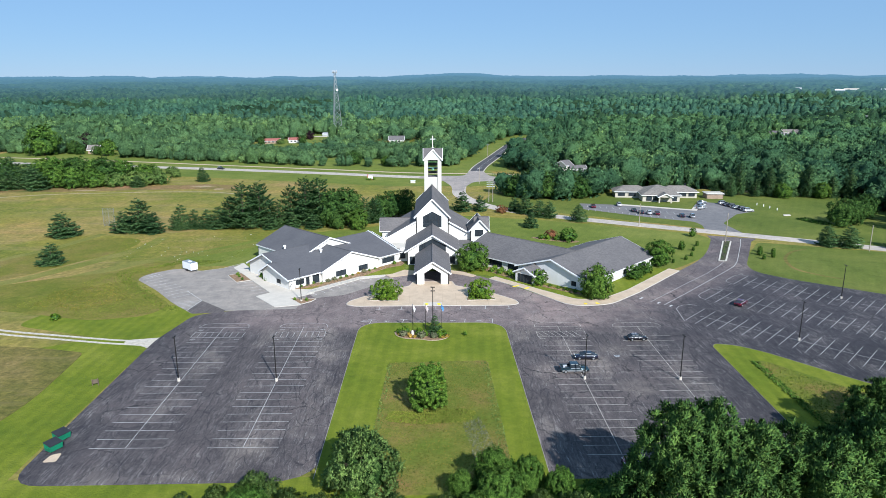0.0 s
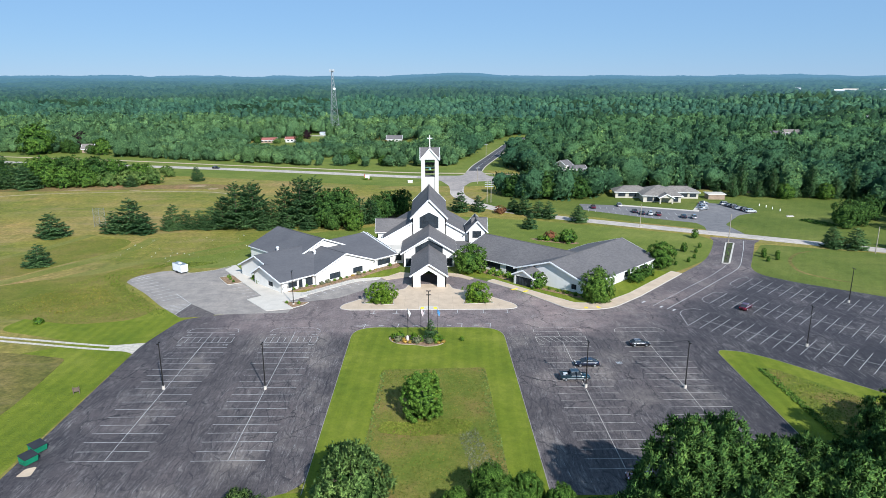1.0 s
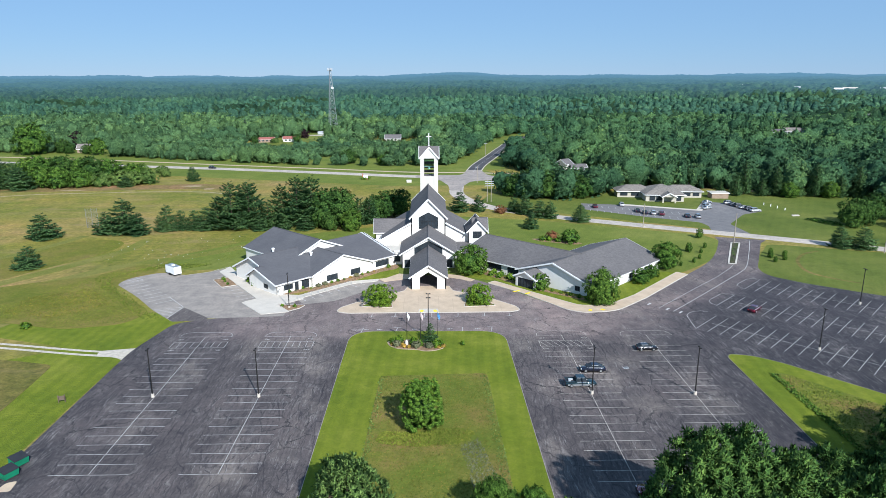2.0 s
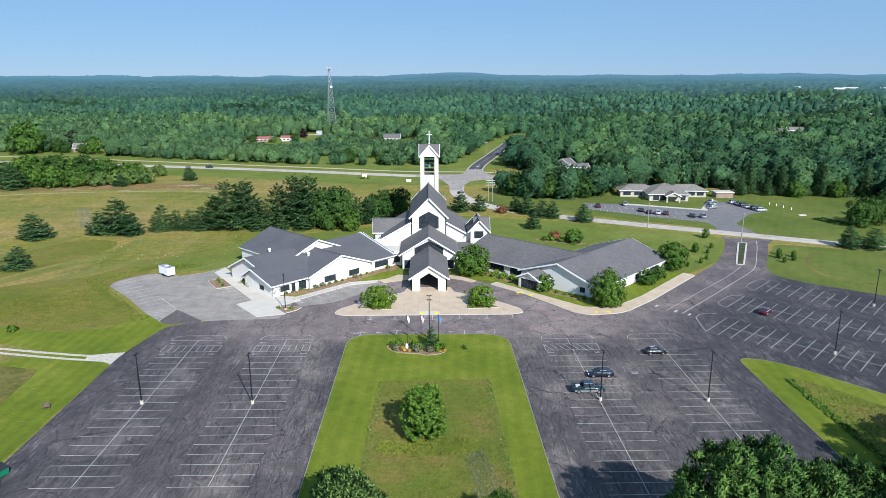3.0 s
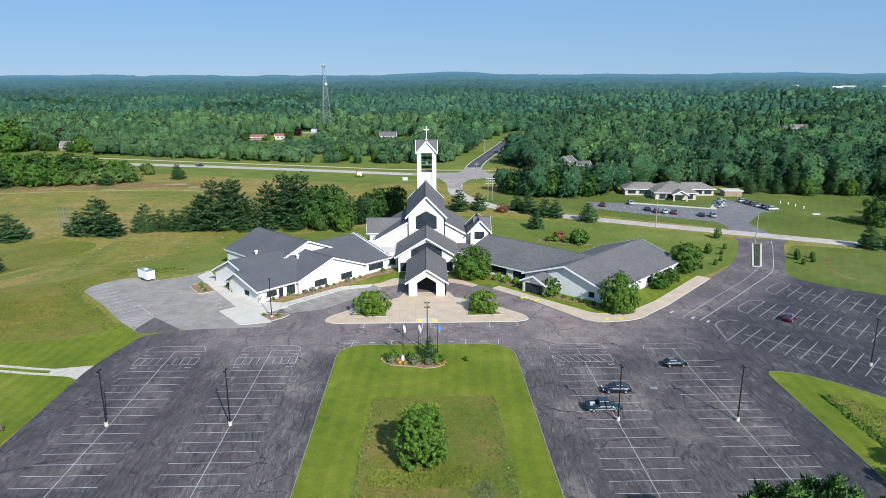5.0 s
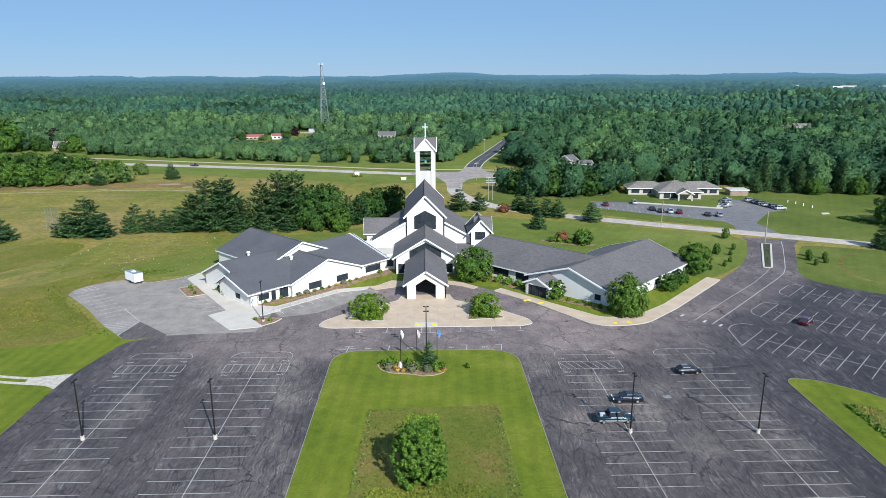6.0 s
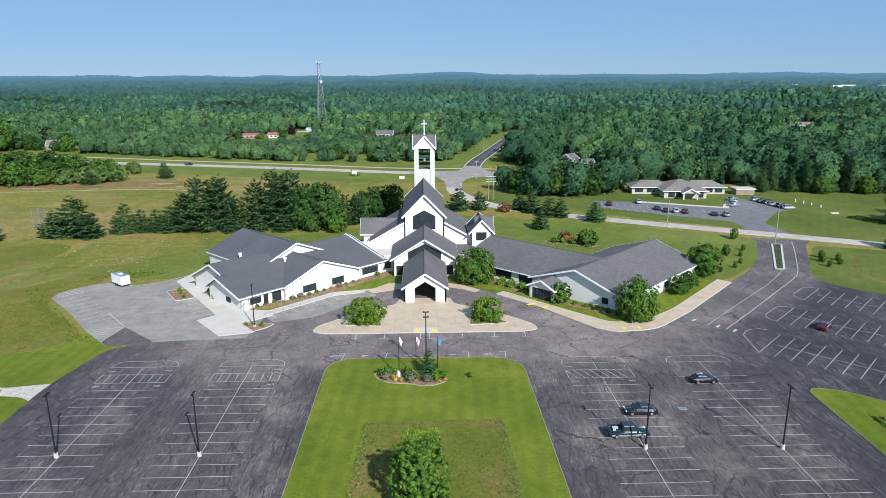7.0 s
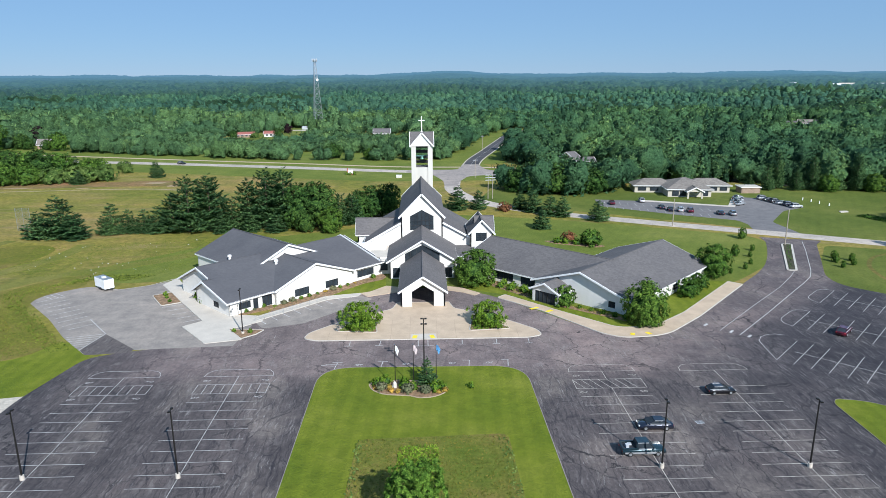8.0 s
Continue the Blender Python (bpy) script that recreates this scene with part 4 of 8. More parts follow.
def stall_row(xc, y0, n, half=5.75, step=2.74, hatch="straight", tone="paint"):
    """A double row of stalls that runs south from y0, with the painted island at its head."""
    seg = [((xc, y0), (xc, y0 - step * n))]
    seg += [((xc - half, y0 - step * i), (xc + half, y0 - step * i)) for i in range(0 if hatch else 1, n + 1)]
    ya, yb = y0 + 3.2, y0
    if hatch:
        seg += [((xc - half, ya), (xc + half, ya)), ((xc - half, yb), (xc - half, ya)), ((xc + half, yb), (xc + half, ya)), ((xc, ya), (xc, ya + 3))]
        k = 8
        lean = 0.0 if hatch == "straight" else -1.45
        seg += [((xc - half + 2 * half * i / k, yb), (xc - half + 2 * half * i / k + lean, ya)) for i in range(1, k)]
        seg += badge(xc - half + 0.6, y0 - 1.3) + badge(xc + half - 0.6, y0 - 1.3, -1) + badge(xc - half + 0.7, ya + 1.4) + badge(xc + half - 0.7, ya + 1.4, -1)
    else:
        ya = yb
        seg += [((xc, yb), (xc, yb + 3.2))]
    yc = ya + (3 if hatch else 3.2)
    arc = [(xc + (half - 2) * sgn + 2 * math.cos(a), yc + 2.6 * math.sin(a)) for sgn, a in ((1, 0.0), (1, 0.5), (1, 1.0), (1, 1.57), (-1, 1.57), (-1, 2.1), (-1, 2.6), (-1, 3.14))]
    arc = arc + [arc[0]]
    seg += [(arc[i], arc[i + 1]) for i in range(len(arc) - 1)]
    lines("stall_markings", seg, 0.088, "worn white painted parking stalls", M[tone])


stall_row(-49.4, -38.55, 17, 5.82, 2.76)
stall_row(-30.6, -38.7, 17, 5.7, 2.76)
stall_row(29.6, -39.5, 18, 5.6, hatch="slanting", tone="paint_worn")
stall_row(48.4, -36.9, 19, hatch="", tone="paint_worn")


def slant_row(vc, u0, n, lean, cap):
    """A double row of stalls that lean a little against their centre line, with the painted island at its head."""
    P = lambda u, v: R(u, v).xy
    seg = [(P(u0 + 1.2, vc), P(u0 + 2.72 * n, vc))]
    seg += [(P(u0 + 2.72 * i + lean, vc - 5.7), P(u0 + 2.72 * i - lean, vc + 5.7)) for i in range(n + 1)]
    arc = [P(u0 + du, vc + dv) for du, dv in cap]
    seg += list(zip(arc[:-1], arc[1:]))
    lines("stall_markings", seg, 0.1, "worn white painted parking stalls")


blunt = [(0.0, 5.7), (-1.4, 5.5), (-2.4, 4.8), (-3.0, 3.4), (-3.1, -2.4), (-2.7, -3.9), (-1.7, -5.1), (0.0, -5.7)]
slant_row(27.6, 64.4, 30, 0.0, [(-2.6, 7.2), (-4.2, 6.6), (-5.2, 5.2), (-5.7, 3.4), (-5.2, 1.0), (-3.4, -1.4), (0.0, -5.7)])
slant_row(46.6, 61.4, 31, 0.0, blunt)
slant_row(65.2, 61.4, 31, 0.0, blunt)
RIGHT_LANE = [(59.9, -18.6), (71.2, -7.0), (83.6, 6.1), (90.2, 13.0), (94.1, 17.4), (97.0, 22.1), (99.0, 26.0), (107.3, 42.7), (111.7, 52.4)]
LEFT_LANE = [(57.2, -16.1), (71.8, -1.0), (82.3, 9.5), (89.3, 17.6), (92.9, 22.3)]
lines("drive_markings", list(zip(RIGHT_LANE[:-1], RIGHT_LANE[1:])), 0.16, "white painted lane line on the drive")
lines("drive_markings", list(zip(LEFT_LANE[:-1], LEFT_LANE[1:])), 0.11, "worn pale lane line on the drive")
lines("drive_arrows", [((x - 0.5, y - 0.5), (x + 0.55, y + 0.55)) for x, y in ((55.7, -13.0), (59.1, -16.8), (61.5, -19.2))], 0.5, "white painted arrows on the drive")
lines("side_stalls", [((-84.9 + 1.88 * i, 7.2 - 2.16 * i), (-80.6 + 1.88 * i, 10.9 - 2.16 * i)) for i in range(9)] + [((-85.6 + 0.9 * i, 11.6 + 0.9 * i), (-82.6 + 0.9 * i, 9.4 + 0.9 * i)) for i in range(3)] + [((-68.2, -14.2), (-61.2, -12.4)), ((-61.2, -12.4), (-62.5, -20.3)), ((-68.0, -4.0), (-61.2, -12.4))]
      + [((-67.4 + 0.85 * i, -15.1 - 0.95 * i), (-61.5 - 0.14 * i, -13.6 - 1.15 * i)) for i in range(5)], 0.14, "worn white painted side lot stalls", M["paint"], 0.043)
lines("wing_stalls", [(L(3 + 2.75 * i, 21.6).xy, L(3.4 + 2.75 * i, 16.2).xy) for i in range(10)] + [((-56 + 1.9 * i, 2.5 - 2.3 * i), (-50.5 + 1.9 * i, 5.5 - 2.3 * i)) for i in range(5)], 0.16, "white painted stalls beside the wing")
ticks = []
for x in (-15.2, -7.4, 7.6, 14.3):
    ticks += [((x, -30.6), (x + 0.3, -27.8)), ((x - (0.9 if x > 0 else 0.6), -27.8), (x + (0.4 if x > 0 else 1.2), -27.8))]
for x in (-13.6, -8, 7.2, 13.6, 19.6):
    ticks += [((x, -18.4), (x - 0.1, -20.6)), ((x - 0.9, -20.6), (x + 0.5, -20.6))]
for x in (-11.4, -3.4, 4.6, 11.0):
    ticks += badge(x, -28.9)
ticks += [((-1.7, -21.1), (1.9, -21.1)), ((-1.0, -18.2), (-1.0, -21.1)), ((0.8, -18.2), (0.8, -21.1)), ((-17.6, -28.9), (-15.4, -29.3)), ((-16.9, -28.4), (-13.6, -28.9))]
lines("kerb_ticks", ticks, 0.13, "short white painted ticks by the kerb")
lines("crossing_ramp", [((-1.8, -17.7), (-1.5, -16.2)), ((1.8, -17.7), (1.5, -16.2)), ((22.6, -2.6), (24.4, -1.6)), ((25.6, -4.4), (27.0, -3.4)), ((39.6, -18), (39.9, -16.9)), ((43.2, -17.6), (42.6, -16.7))], 0.85, "yellow tactile paint at the kerb ramps", M["yellow"], 0.164)
lines("side_kerb", [((-72.4, 16.2), (-70.6, 15.2)), ((-70.6, 15.2), (-64.6, 18.4)), ((-64.6, 18.4), (-60.4, 23.6))], 0.25, "pale concrete kerb of the side lot", M["kerb"], 0.1)
lines("plaza_joints", [((x, -17.8), (x, -4.5 - 0.5 * abs(x) if abs(x) < 8 else -13.5)) for x in (-18, -14.5, -6.2, -2.6, 2.6, 6.2, 14.5, 18)] + [((-19, -15.2), (19, -15.2)), ((-8, -10.4), (8, -10.4)), ((-6, -6), (6, -6))], 0.06, "sawn joints in the plaza slabs", M["joint"], 0.154)
flat("ramp_slab", [(-2.5, -17.95), (2.5, -17.95), (2.3, -15.4), (-2.3, -15.4)], 0.05, 0.158, M["walk_white"], "pale kerb ramp slab in the plaza", "ramp")
lines("office_stalls", [((71 + 2.6 * i, 119.5 - 1.32 * i), (70.2 + 2.6 * i, 115 - 1.32 * i)) for i in range(14)] + [((69.6 + 2.6 * i, 110.5 - 1.5 * i), (68.8 + 2.6 * i, 106.5 - 1.5 * i)) for i in range(13)], 0.14, "white painted office stalls")
lines("north_road_lines", [(north_line[i], north_line[i + 1]) for i in range(len(north_line) - 1)], 0.12, "worn centre line of the road", M["paint"], 0.034)

# ---- buildings ----


def opening_panes(parent, at, s0, s1, z0, z1, apex, cols, rows, inward, label, name="window"):
    """The frame of an opening and its dark panes. at(s, z): a point on the wall's outer face."""
    out = [(s0, z0), (s1, z0), (s1, z1)] + ([((s0 + s1) / 2, apex)] if apex else []) + [(s0, z1)]
    deep = Vector(inward) * 0.12
    pts = [at(s, z) + deep for s, z in out]
    fr = Shape()
    for i in range(len(pts)):
        fr.beam(pts[i], pts[(i + 1) % len(pts)], 0.12, 0.12)
    top = lambda s: z1 if not apex else z1 + (apex - z1) * (1 - abs(2 * (s - s0) / (s1 - s0) - 1))
    for i in range(1, cols):
        s = s0 + (s1 - s0) * i / cols
        fr.beam(at(s, z0) + deep, at(s, top(s)) + deep, 0.08, 0.08)
    for j in range(1, rows):
        z = z0 + (z1 - z0) * j / rows
        fr.beam(at(s0, z) + deep, at(s1, z) + deep, 0.08, 0.08)
    win = part(name, fr, M["frame"], parent, label)
    part("pane", Shape().wall([at(s, z) + Vector(inward) * 0.16 for s, z in out], Vector(inward) * 0.03), M["glass"], win)
    return win


def cut_wall(parent, at, s0, s1, top, inward, openings=(), breaks=(), z_foot=-0.1, material=None, thick=0.3, label=""):
    """A wall of strips with real openings. top(s): its height along the wall."""
    cuts = sorted({s0, s1, *[b for b in breaks if s0 < b < s1], *[c for o in openings for c in (o[0], (o[0] + o[1]) / 2, o[1])]})
    sh, back = Shape(), Vector(inward) * thick
    for a, b in zip(cuts[:-1], cuts[1:]):
        mid = (a + b) / 2
        o = next((o for o in openings if o[0] <= mid <= o[1]), None)
        if not o:
            sh.wall([at(a, z_foot), at(b, z_foot), at(b, top(b)), at(a, top(a))], back)
            continue
        z0, z1, apex = o[2], o[3], o[4]
        lid = lambda s: z1 if not apex else z1 + (apex - z1) * (1 - abs(2 * (s - o[0]) / (o[1] - o[0]) - 1))
        if z0 > z_foot + 0.05:
            sh.wall([at(a, z_foot), at(b, z_foot), at(b, z0), at(a, z0)], back)
        sh.wall([at(a, lid(a)), at(b, lid(b)), at(b, max(top(b), lid(b) + 0.02)), at(a, max(top(a), lid(a) + 0.02))], back)
    me = sh.mesh("wall", material or M["white"])
    bm = bmesh.new()
    bm.from_mesh(me)
    bmesh.ops.remove_doubles(bm, verts=bm.verts, dist=0.004)
    bm.to_mesh(me)
    bm.free()
    w = part("wall", me, None, parent, label)
    for o in openings:
        if o[5]:
            opening_panes(parent, at, *o[:5], o[5], o[6], inward, o[7], o[8] if len(o) > 8 else "window")
    return w


def gable_block(parent, T, axis, a0, a1, b0, b1, ze, zr, roof, bm=None, oh=0.6, ends=(1, 1), sides=(1, 1), holes=None, wall=None, soffit=0.25, z_foot=-0.1, fascia=0.36, far=0.14):
    """Walls, two roof slopes and white fascia. The ridge runs along a at b = bm; ze is the roof's height over the walls b0 and b1."""
    holes = holes or {}
    P = (lambda a, b, z: T(a, b, z)) if axis == "u" else (lambda a, b, z: T(b, a, z))
    bm = (b0 + b1) / 2 if bm is None else bm
    k0, k1 = (zr - ze) / (bm - b0), (zr - ze) / (b1 - bm)
    h = lambda b: zr - (k0 * (bm - b) if b < bm else k1 * (b - bm))
    ea, eb = a0 - oh * ends[0], a1 + oh * ends[1]
    fa, fb = b0 - oh, b1 + oh
    part("roof", Shape().slab([P(ea, fa, h(fa)), P(eb, fa, h(fa)), P(eb, bm, zr), P(ea, bm, zr)], 0.2), roof, parent)
    part("roof", Shape().slab([P(ea, bm, zr), P(eb, bm, zr), P(eb, fb, h(fb)), P(ea, fb, h(fb))], 0.2), roof, parent)
    d = fascia / 2 - 0.02
    runs = [(P(ea, b + s, h(b) - d), P(eb, b + s, h(b) - d)) for b, s in ((fa, 0.09), (fb, -0.09))]
    for on, a in ((ends[0], a0 - oh - 0.07), (ends[1], a1 + oh + 0.07)):
        if on:
            runs += [(P(a, fa, h(fa) - d), P(a, bm, zr - d)), (P(a, bm, zr - d), P(a, fb, h(fb) - d))]
    for k, (p, q) in enumerate(runs):
        if far == 0 and k > 3:
            continue
        part("fascia", Shape().beam(p, q, far if k > (3 if ends[0] and ends[1] else 1) else 0.14, fascia), M["trim"], parent)
    part("ridge_cap", Shape().beam(P(ea, bm, zr + 0.03), P(eb, bm, zr + 0.03), 0.3, 0.08), roof, parent)
    tz = lambda b: h(b) - soffit
    inn = lambda p, q: (q - p).normalized()
    am = (a0 + a1) / 2
    wm = wall or M["white"]
    if ends[0]:
        cut_wall(parent, lambda s, z: P(a0, s, z), b0, b1, tz, inn(P(a0, bm, 0), P(a1, bm, 0)), holes.get("a0", ()), (bm,), z_foot, wm)
    if ends[1]:
        cut_wall(parent, lambda s, z: P(a1, s, z), b0, b1, tz, inn(P(a1, bm, 0), P(a0, bm, 0)), holes.get("a1", ()), (bm,), z_foot, wm)
    if sides[0]:
        cut_wall(parent, lambda s, z: P(s, b0, z), a0, a1, lambda s: tz(b0), inn(P(am, b0, 0), P(am, b1, 0)), holes.get("b0", ()), (), z_foot, wm)
    if sides[1]:
        cut_wall(parent, lambda s, z: P(s, b1, z), a0, a1, lambda s: tz(b1), inn(P(am, b1, 0), P(am, b0, 0)), holes.get("b1", ()), (), z_foot, wm)


def win(s0, s1, z0, z1, cols=2, rows=1, apex=0, label="dark-framed window", name="window"):
    return (s0, s1, z0, z1, apex, cols, rows, label, name)


church = thing("church", "white stucco church with steep grey shingle roofs", "church")
# entrance canopy on piers
gable_block(church, S, "v", 0.3, 21.4, -4.7, 4.7, 3.85, 6.95, M["roof_grey"], oh=0.6, ends=(1, 0), holes={
    "a0": [(-2.35, 2.35, 0.1, 3.4, 4.9, 0, 0, "")],
    "b0": [(2.6, 9.5, 0.1, 3.1, 0, 0, 0, ""), (11, 20, 0.1, 3.1, 0, 0, 0, "")],
    "b1": [(2.6, 9.5, 0.1, 3.1, 0, 0, 0, ""), (11, 20, 0.1, 3.1, 0, 0, 0, "")]})
# entrance hall
gable_block(church, S, "v", 21.2, 38, -8.0, 8.0, 4.75, 9.7, M["roof_grey"], oh=0.75, ends=(1, 0), holes={
    "a0": [win(-7.2, -5.4, 0.2, 2.7, 2), win(5.4, 7.2, 0.2, 2.7, 2), win(-4.2, 4.2, 3.9, 6.2, 6, 1, 8.4, "dark gable window over the canopy")]})
# nave
gable_block(church, S, "v", 37.2, 68, -5.45, 5.45, 12.6, 18.2, M["roof_grey"], oh=0.65, holes={
    "a0": [win(-3.1, 3.1, 8.4, 12.1, 6, 3, 13.8, "large pointed window with dark mullions")]}, fascia=0.45)


def lean_to(parent, x0, z0, x1, z1, y0, y1):
    """An aisle: one roof slope against the nave, with its front, side and back walls."""
    s = 1 if x1 > x0 else -1
    part("roof", Shape().slab([(x0, y0 - 0.6, z0), (x1 + s * 0.6, y0 - 0.6, z1 - 0.3), (x1 + s * 0.6, y1 + 0.6, z1 - 0.3), (x0, y1 + 0.6, z0)], 0.2), M["roof_grey"], parent)
    top = lambda x: z0 + (z1 - z0) * (x - x0) / (x1 - x0) - 0.25
    a, b = min(x0, x1), max(x0, x1)
    cut_wall(parent, lambda q, z: Vector((q, y0, z)), a, b, top, (0, 1, 0))
    cut_wall(parent, lambda q, z: Vector((q, y1, z)), a, b, top, (0, -1, 0))
    cut_wall(parent, lambda q, z: Vector((x1, q, z)), y0, y1, lambda q: z1 - 0.3, (-s, 0, 0))
    tr = Shape().beam((x0, y0 - 0.66, z0 - 0.2), (x1 + s * 0.6, y0 - 0.66, z1 - 0.5), 0.14, 0.45)
    tr.beam((x1 + s * 0.66, y0 - 0.6, z1 - 0.5), (x1 + s * 0.66, y1 + 0.6, z1 - 0.5), 0.14, 0.36)
    part("fascia", tr, M["trim"], parent, "white painted fascia board")


lean_to(church, -5.5, 10.6, -14.8, 5.3, 37.4, 60)
lean_to(church, 5.5, 10.6, 14.8, 5.3, 37.4, 60)
# gabled stair block beside the nave
gable_block(church, S, "v", 35.4, 46, 12.7, 18.6, 8.3, 11.4, M["roof_grey"], oh=0.6, holes={"a0": [win(14.1, 17.0, 5.6, 7.9, 2, 2)]})
gable_block(church, S, "u", 14.0, 18.6, 37.6, 43.5, 8.3, 11.4, M["roof_grey"], oh=0.6, z_foot=4, ends=(0, 1), far=0.05)
gable_block(church, S, "u", -17.6, -7.4, 44.6, 51.4, 6.25, 9.65, M["roof_grey"], oh=0.6, ends=(1, 0), far=0.05)
# flat-roofed links to the wings
for sx in (-1, 1):
    poly = [(sx * 8.1, 25.5), (sx * 10.3, 25.5), (sx * 19.6, 34.8), (sx * 19.6, 37.3), (sx * 8.1, 37.3)]
    part("link_wall", Shape().prism(poly, -0.1, 3.9), M["white"], church)
    part("link_roof", Shape().prism(poly, 3.9, 4.15), M["roof_grey"] if sx > 0 else M["walk_white"], church)
    if sx < 0:
        for k in range(3):
            part("roof_curb", Shape().box(-17.6 + 0.3 * k, 33.2 + 1.3 * k, 4.15, -9.4, 34.3 + 1.3 * k, 4.6 + 0.35 * k), M["trim"], church, "white stepped roof curb")
    part("parapet", Shape().beam((sx * 8.0, 25.4, 4.1), (sx * 10.4, 25.4, 4.1), 0.2, 0.5), M["trim"], church, "white coping")
    opening_panes(church, lambda s, z: Vector((sx * s, 25.48, z)), 8.7, 10.9, 1.0, 2.9, 0, 2, 1, (0, -1, 0), "dark-framed window")

# bell tower with a cross-gabled roof
TX, TY = 0.35, 67.2
HW, IN = 3.2, 1.8
tw = part("tower", Shape().box(TX - HW + 0.1, TY + 0.3, -0.1, TX + HW - 0.1, TY + 5.9, 0.3), M["kerb"], church, "white bell tower with an open belfry")
for cx in (-1, 1):
    for cy in (0.0, 4.8):
        part("pier", Shape().box(min(TX + cx * IN, TX + cx * HW), TY + cy, 0.3, max(TX + cx * IN, TX + cx * HW), TY + cy + 1.4, 27.4), M["tower"], tw)
body = Shape().box(TX - IN, TY + 0.3, 0.3, TX + IN, TY + 0.6, 20.9)
part("shaft_wall", body, M["tower"], tw)
part("shaft_wall", Shape().box(TX - IN, TY + 5.6, 0.3, TX + IN, TY + 5.9, 20.9), M["white"], tw)
for sx in (-1, 1):
    part("shaft_wall", Shape().box(TX + sx * 2.7 - 0.15, TY + 1.4, 0.3, TX + sx * 2.7 + 0.15, TY + 4.8, 20.9), M["white"], tw)
part("belfry_floor", Shape().box(TX - IN, TY + 0.6, 20.6, TX + IN, TY + 5.6, 20.9), M["roof_grey"], tw)
for j in range(4):
    part("louvre", Shape().box(TX - IN, TY + 5.3, 21.6 + j * 1.55, TX + IN, TY + 5.45, 22.5 + j * 1.55), M["frame"], tw)
CY = TY + 3.1
for k, (dx, dy) in enumerate(((0, -1), (0, 1), (1, 0), (-1, 0))):
    f = lambda s, d, z: Vector((TX + s * (1 if dx == 0 else 0) + dx * d, CY + s * (1 if dy == 0 else 0) + dy * d, z))
    part("gable", Shape().wall([f(-HW, HW, 27.3), f(HW, HW, 27.3), f(HW, HW, 27.6), f(0, HW, 30.9), f(-HW, HW, 27.6)], Vector((-dx, -dy, 0)) * 0.35), M["white"], tw)
    tr = Shape()
    for sg in (-1, 1):
        part("tower_roof", Shape().slab([f(0, HW + 0.35, 31.4), f(sg * 3.6, HW + 0.35, 27.3), f(sg * 3.6, 3.6, 27.3), f(0, 0, 31.4)], 0.16), M["roof_grey"], tw)
        tr.beam(f(0, HW + 0.42, 31.25), f(sg * 3.6, HW + 0.42, 27.15), 0.14, 0.42)
    part("tower_fascia", tr, M["trim"], tw, "white fascia board")
bell = Shape()
prof = [(0.12, 0.75), (0.32, 0.7), (0.4, 0.35), (0.5, 0.1), (0.68, 0.0)]
for (r0, z0), (r1, z1) in zip(prof[:-1], prof[1:]):
    bell.tube((TX, TY + 2.7, 23.2 + z0), (TX, TY + 2.7, 23.2 + z1), r0, r1, 14)
bell.beam((TX - 2, TY + 2.7, 24.1), (TX + 2, TY + 2.7, 24.1), 0.2, 0.24)
part("bell", bell, plain("green_bronze", (0.16, 0.32, 0.27), 0.5, 0.5), tw, "weathered green bronze bell on a beam")
part("cross", Shape().beam((TX, TY + 3.1, 31.2), (TX, TY + 3.1, 35.9), 0.26, 0.26).beam((TX - 0.95, TY + 3.1, 34.7), (TX + 0.95, TY + 3.1, 34.7), 0.24, 0.24), M["trim"], tw, "white metal cross")

# west wing
wing = thing("church_wing", "white wing with a smooth blue-grey shingle roof", "building", "church wings")
gable_block(wing, L, "u", -10.6, 29.2, 25.2, 48.9, 3.45, 7.5, M["roof_blue"], bm=40.3, oh=0.7, far=0, holes={
    "b0": [win(-8.2, -3.0, 0.7, 2.4, 3), win(20.8, 23.2, 0.2, 2.7, 3), (24.2, 25.4, 0.1, 2.5, 0, 2, 1, "dark glazed entrance door", "door"), win(26.0, 28.8, 0.9, 2.4, 3)]})
gable_block(wing, L, "v", 24.5, 40, -0.9, 20.3, 3.45, 7.35, M["roof_blue"], oh=0.5, ends=(1, 0), sides=(1, 1), holes={
    "a0": [win(3.4, 7.0, 0.6, 2.3, 3), win(11.6, 15.4, 0.6, 2.3, 3)]})
gable_block(wing, L, "v", 36.4, 60.4, -1.9, 19.3, 5.2, 9.5, M["roof_blue"], oh=0.5, z_foot=0, far=0)
gable_block(wing, L, "u", 29.0, 31.0, 25.2, 38.8, 3.45, 5.95, M["roof_blue"], bm=34.4, oh=0.8, ends=(0, 1), holes={"a1": [win(29.4, 31.6, 0.9, 2.2, 2)]})
part("fascia", Shape().beam(L(29.97, 40.3, 7.34), L(29.97, 35.2, 5.97), 0.14, 0.36).beam(L(29.97, 40.3, 7.34), L(29.97, 49.6, 2.98), 0.14, 0.36), M["trim"], wing)
for b, z in ((25.0, 3.6), (48.9, 3.55)):
    part("rake_board", Shape().beam(L(-10.2, 40.3, 7.75), L(-10.2, b, z), 0.16, 0.3), M["trim"], wing, "second white rake board")
for k, (u, v) in enumerate(((13.4, 34.3), (18.4, 46.2))):
    vent = part("roof_vent", Shape().tube(L(u, v, 4.6), L(u, v, 6.7), 0.3, 0.3, 10).tube(L(u, v, 6.6), L(u, v, 6.95), 0.5, 0.42, 10), M["trim"], wing, "white metal roof vent")

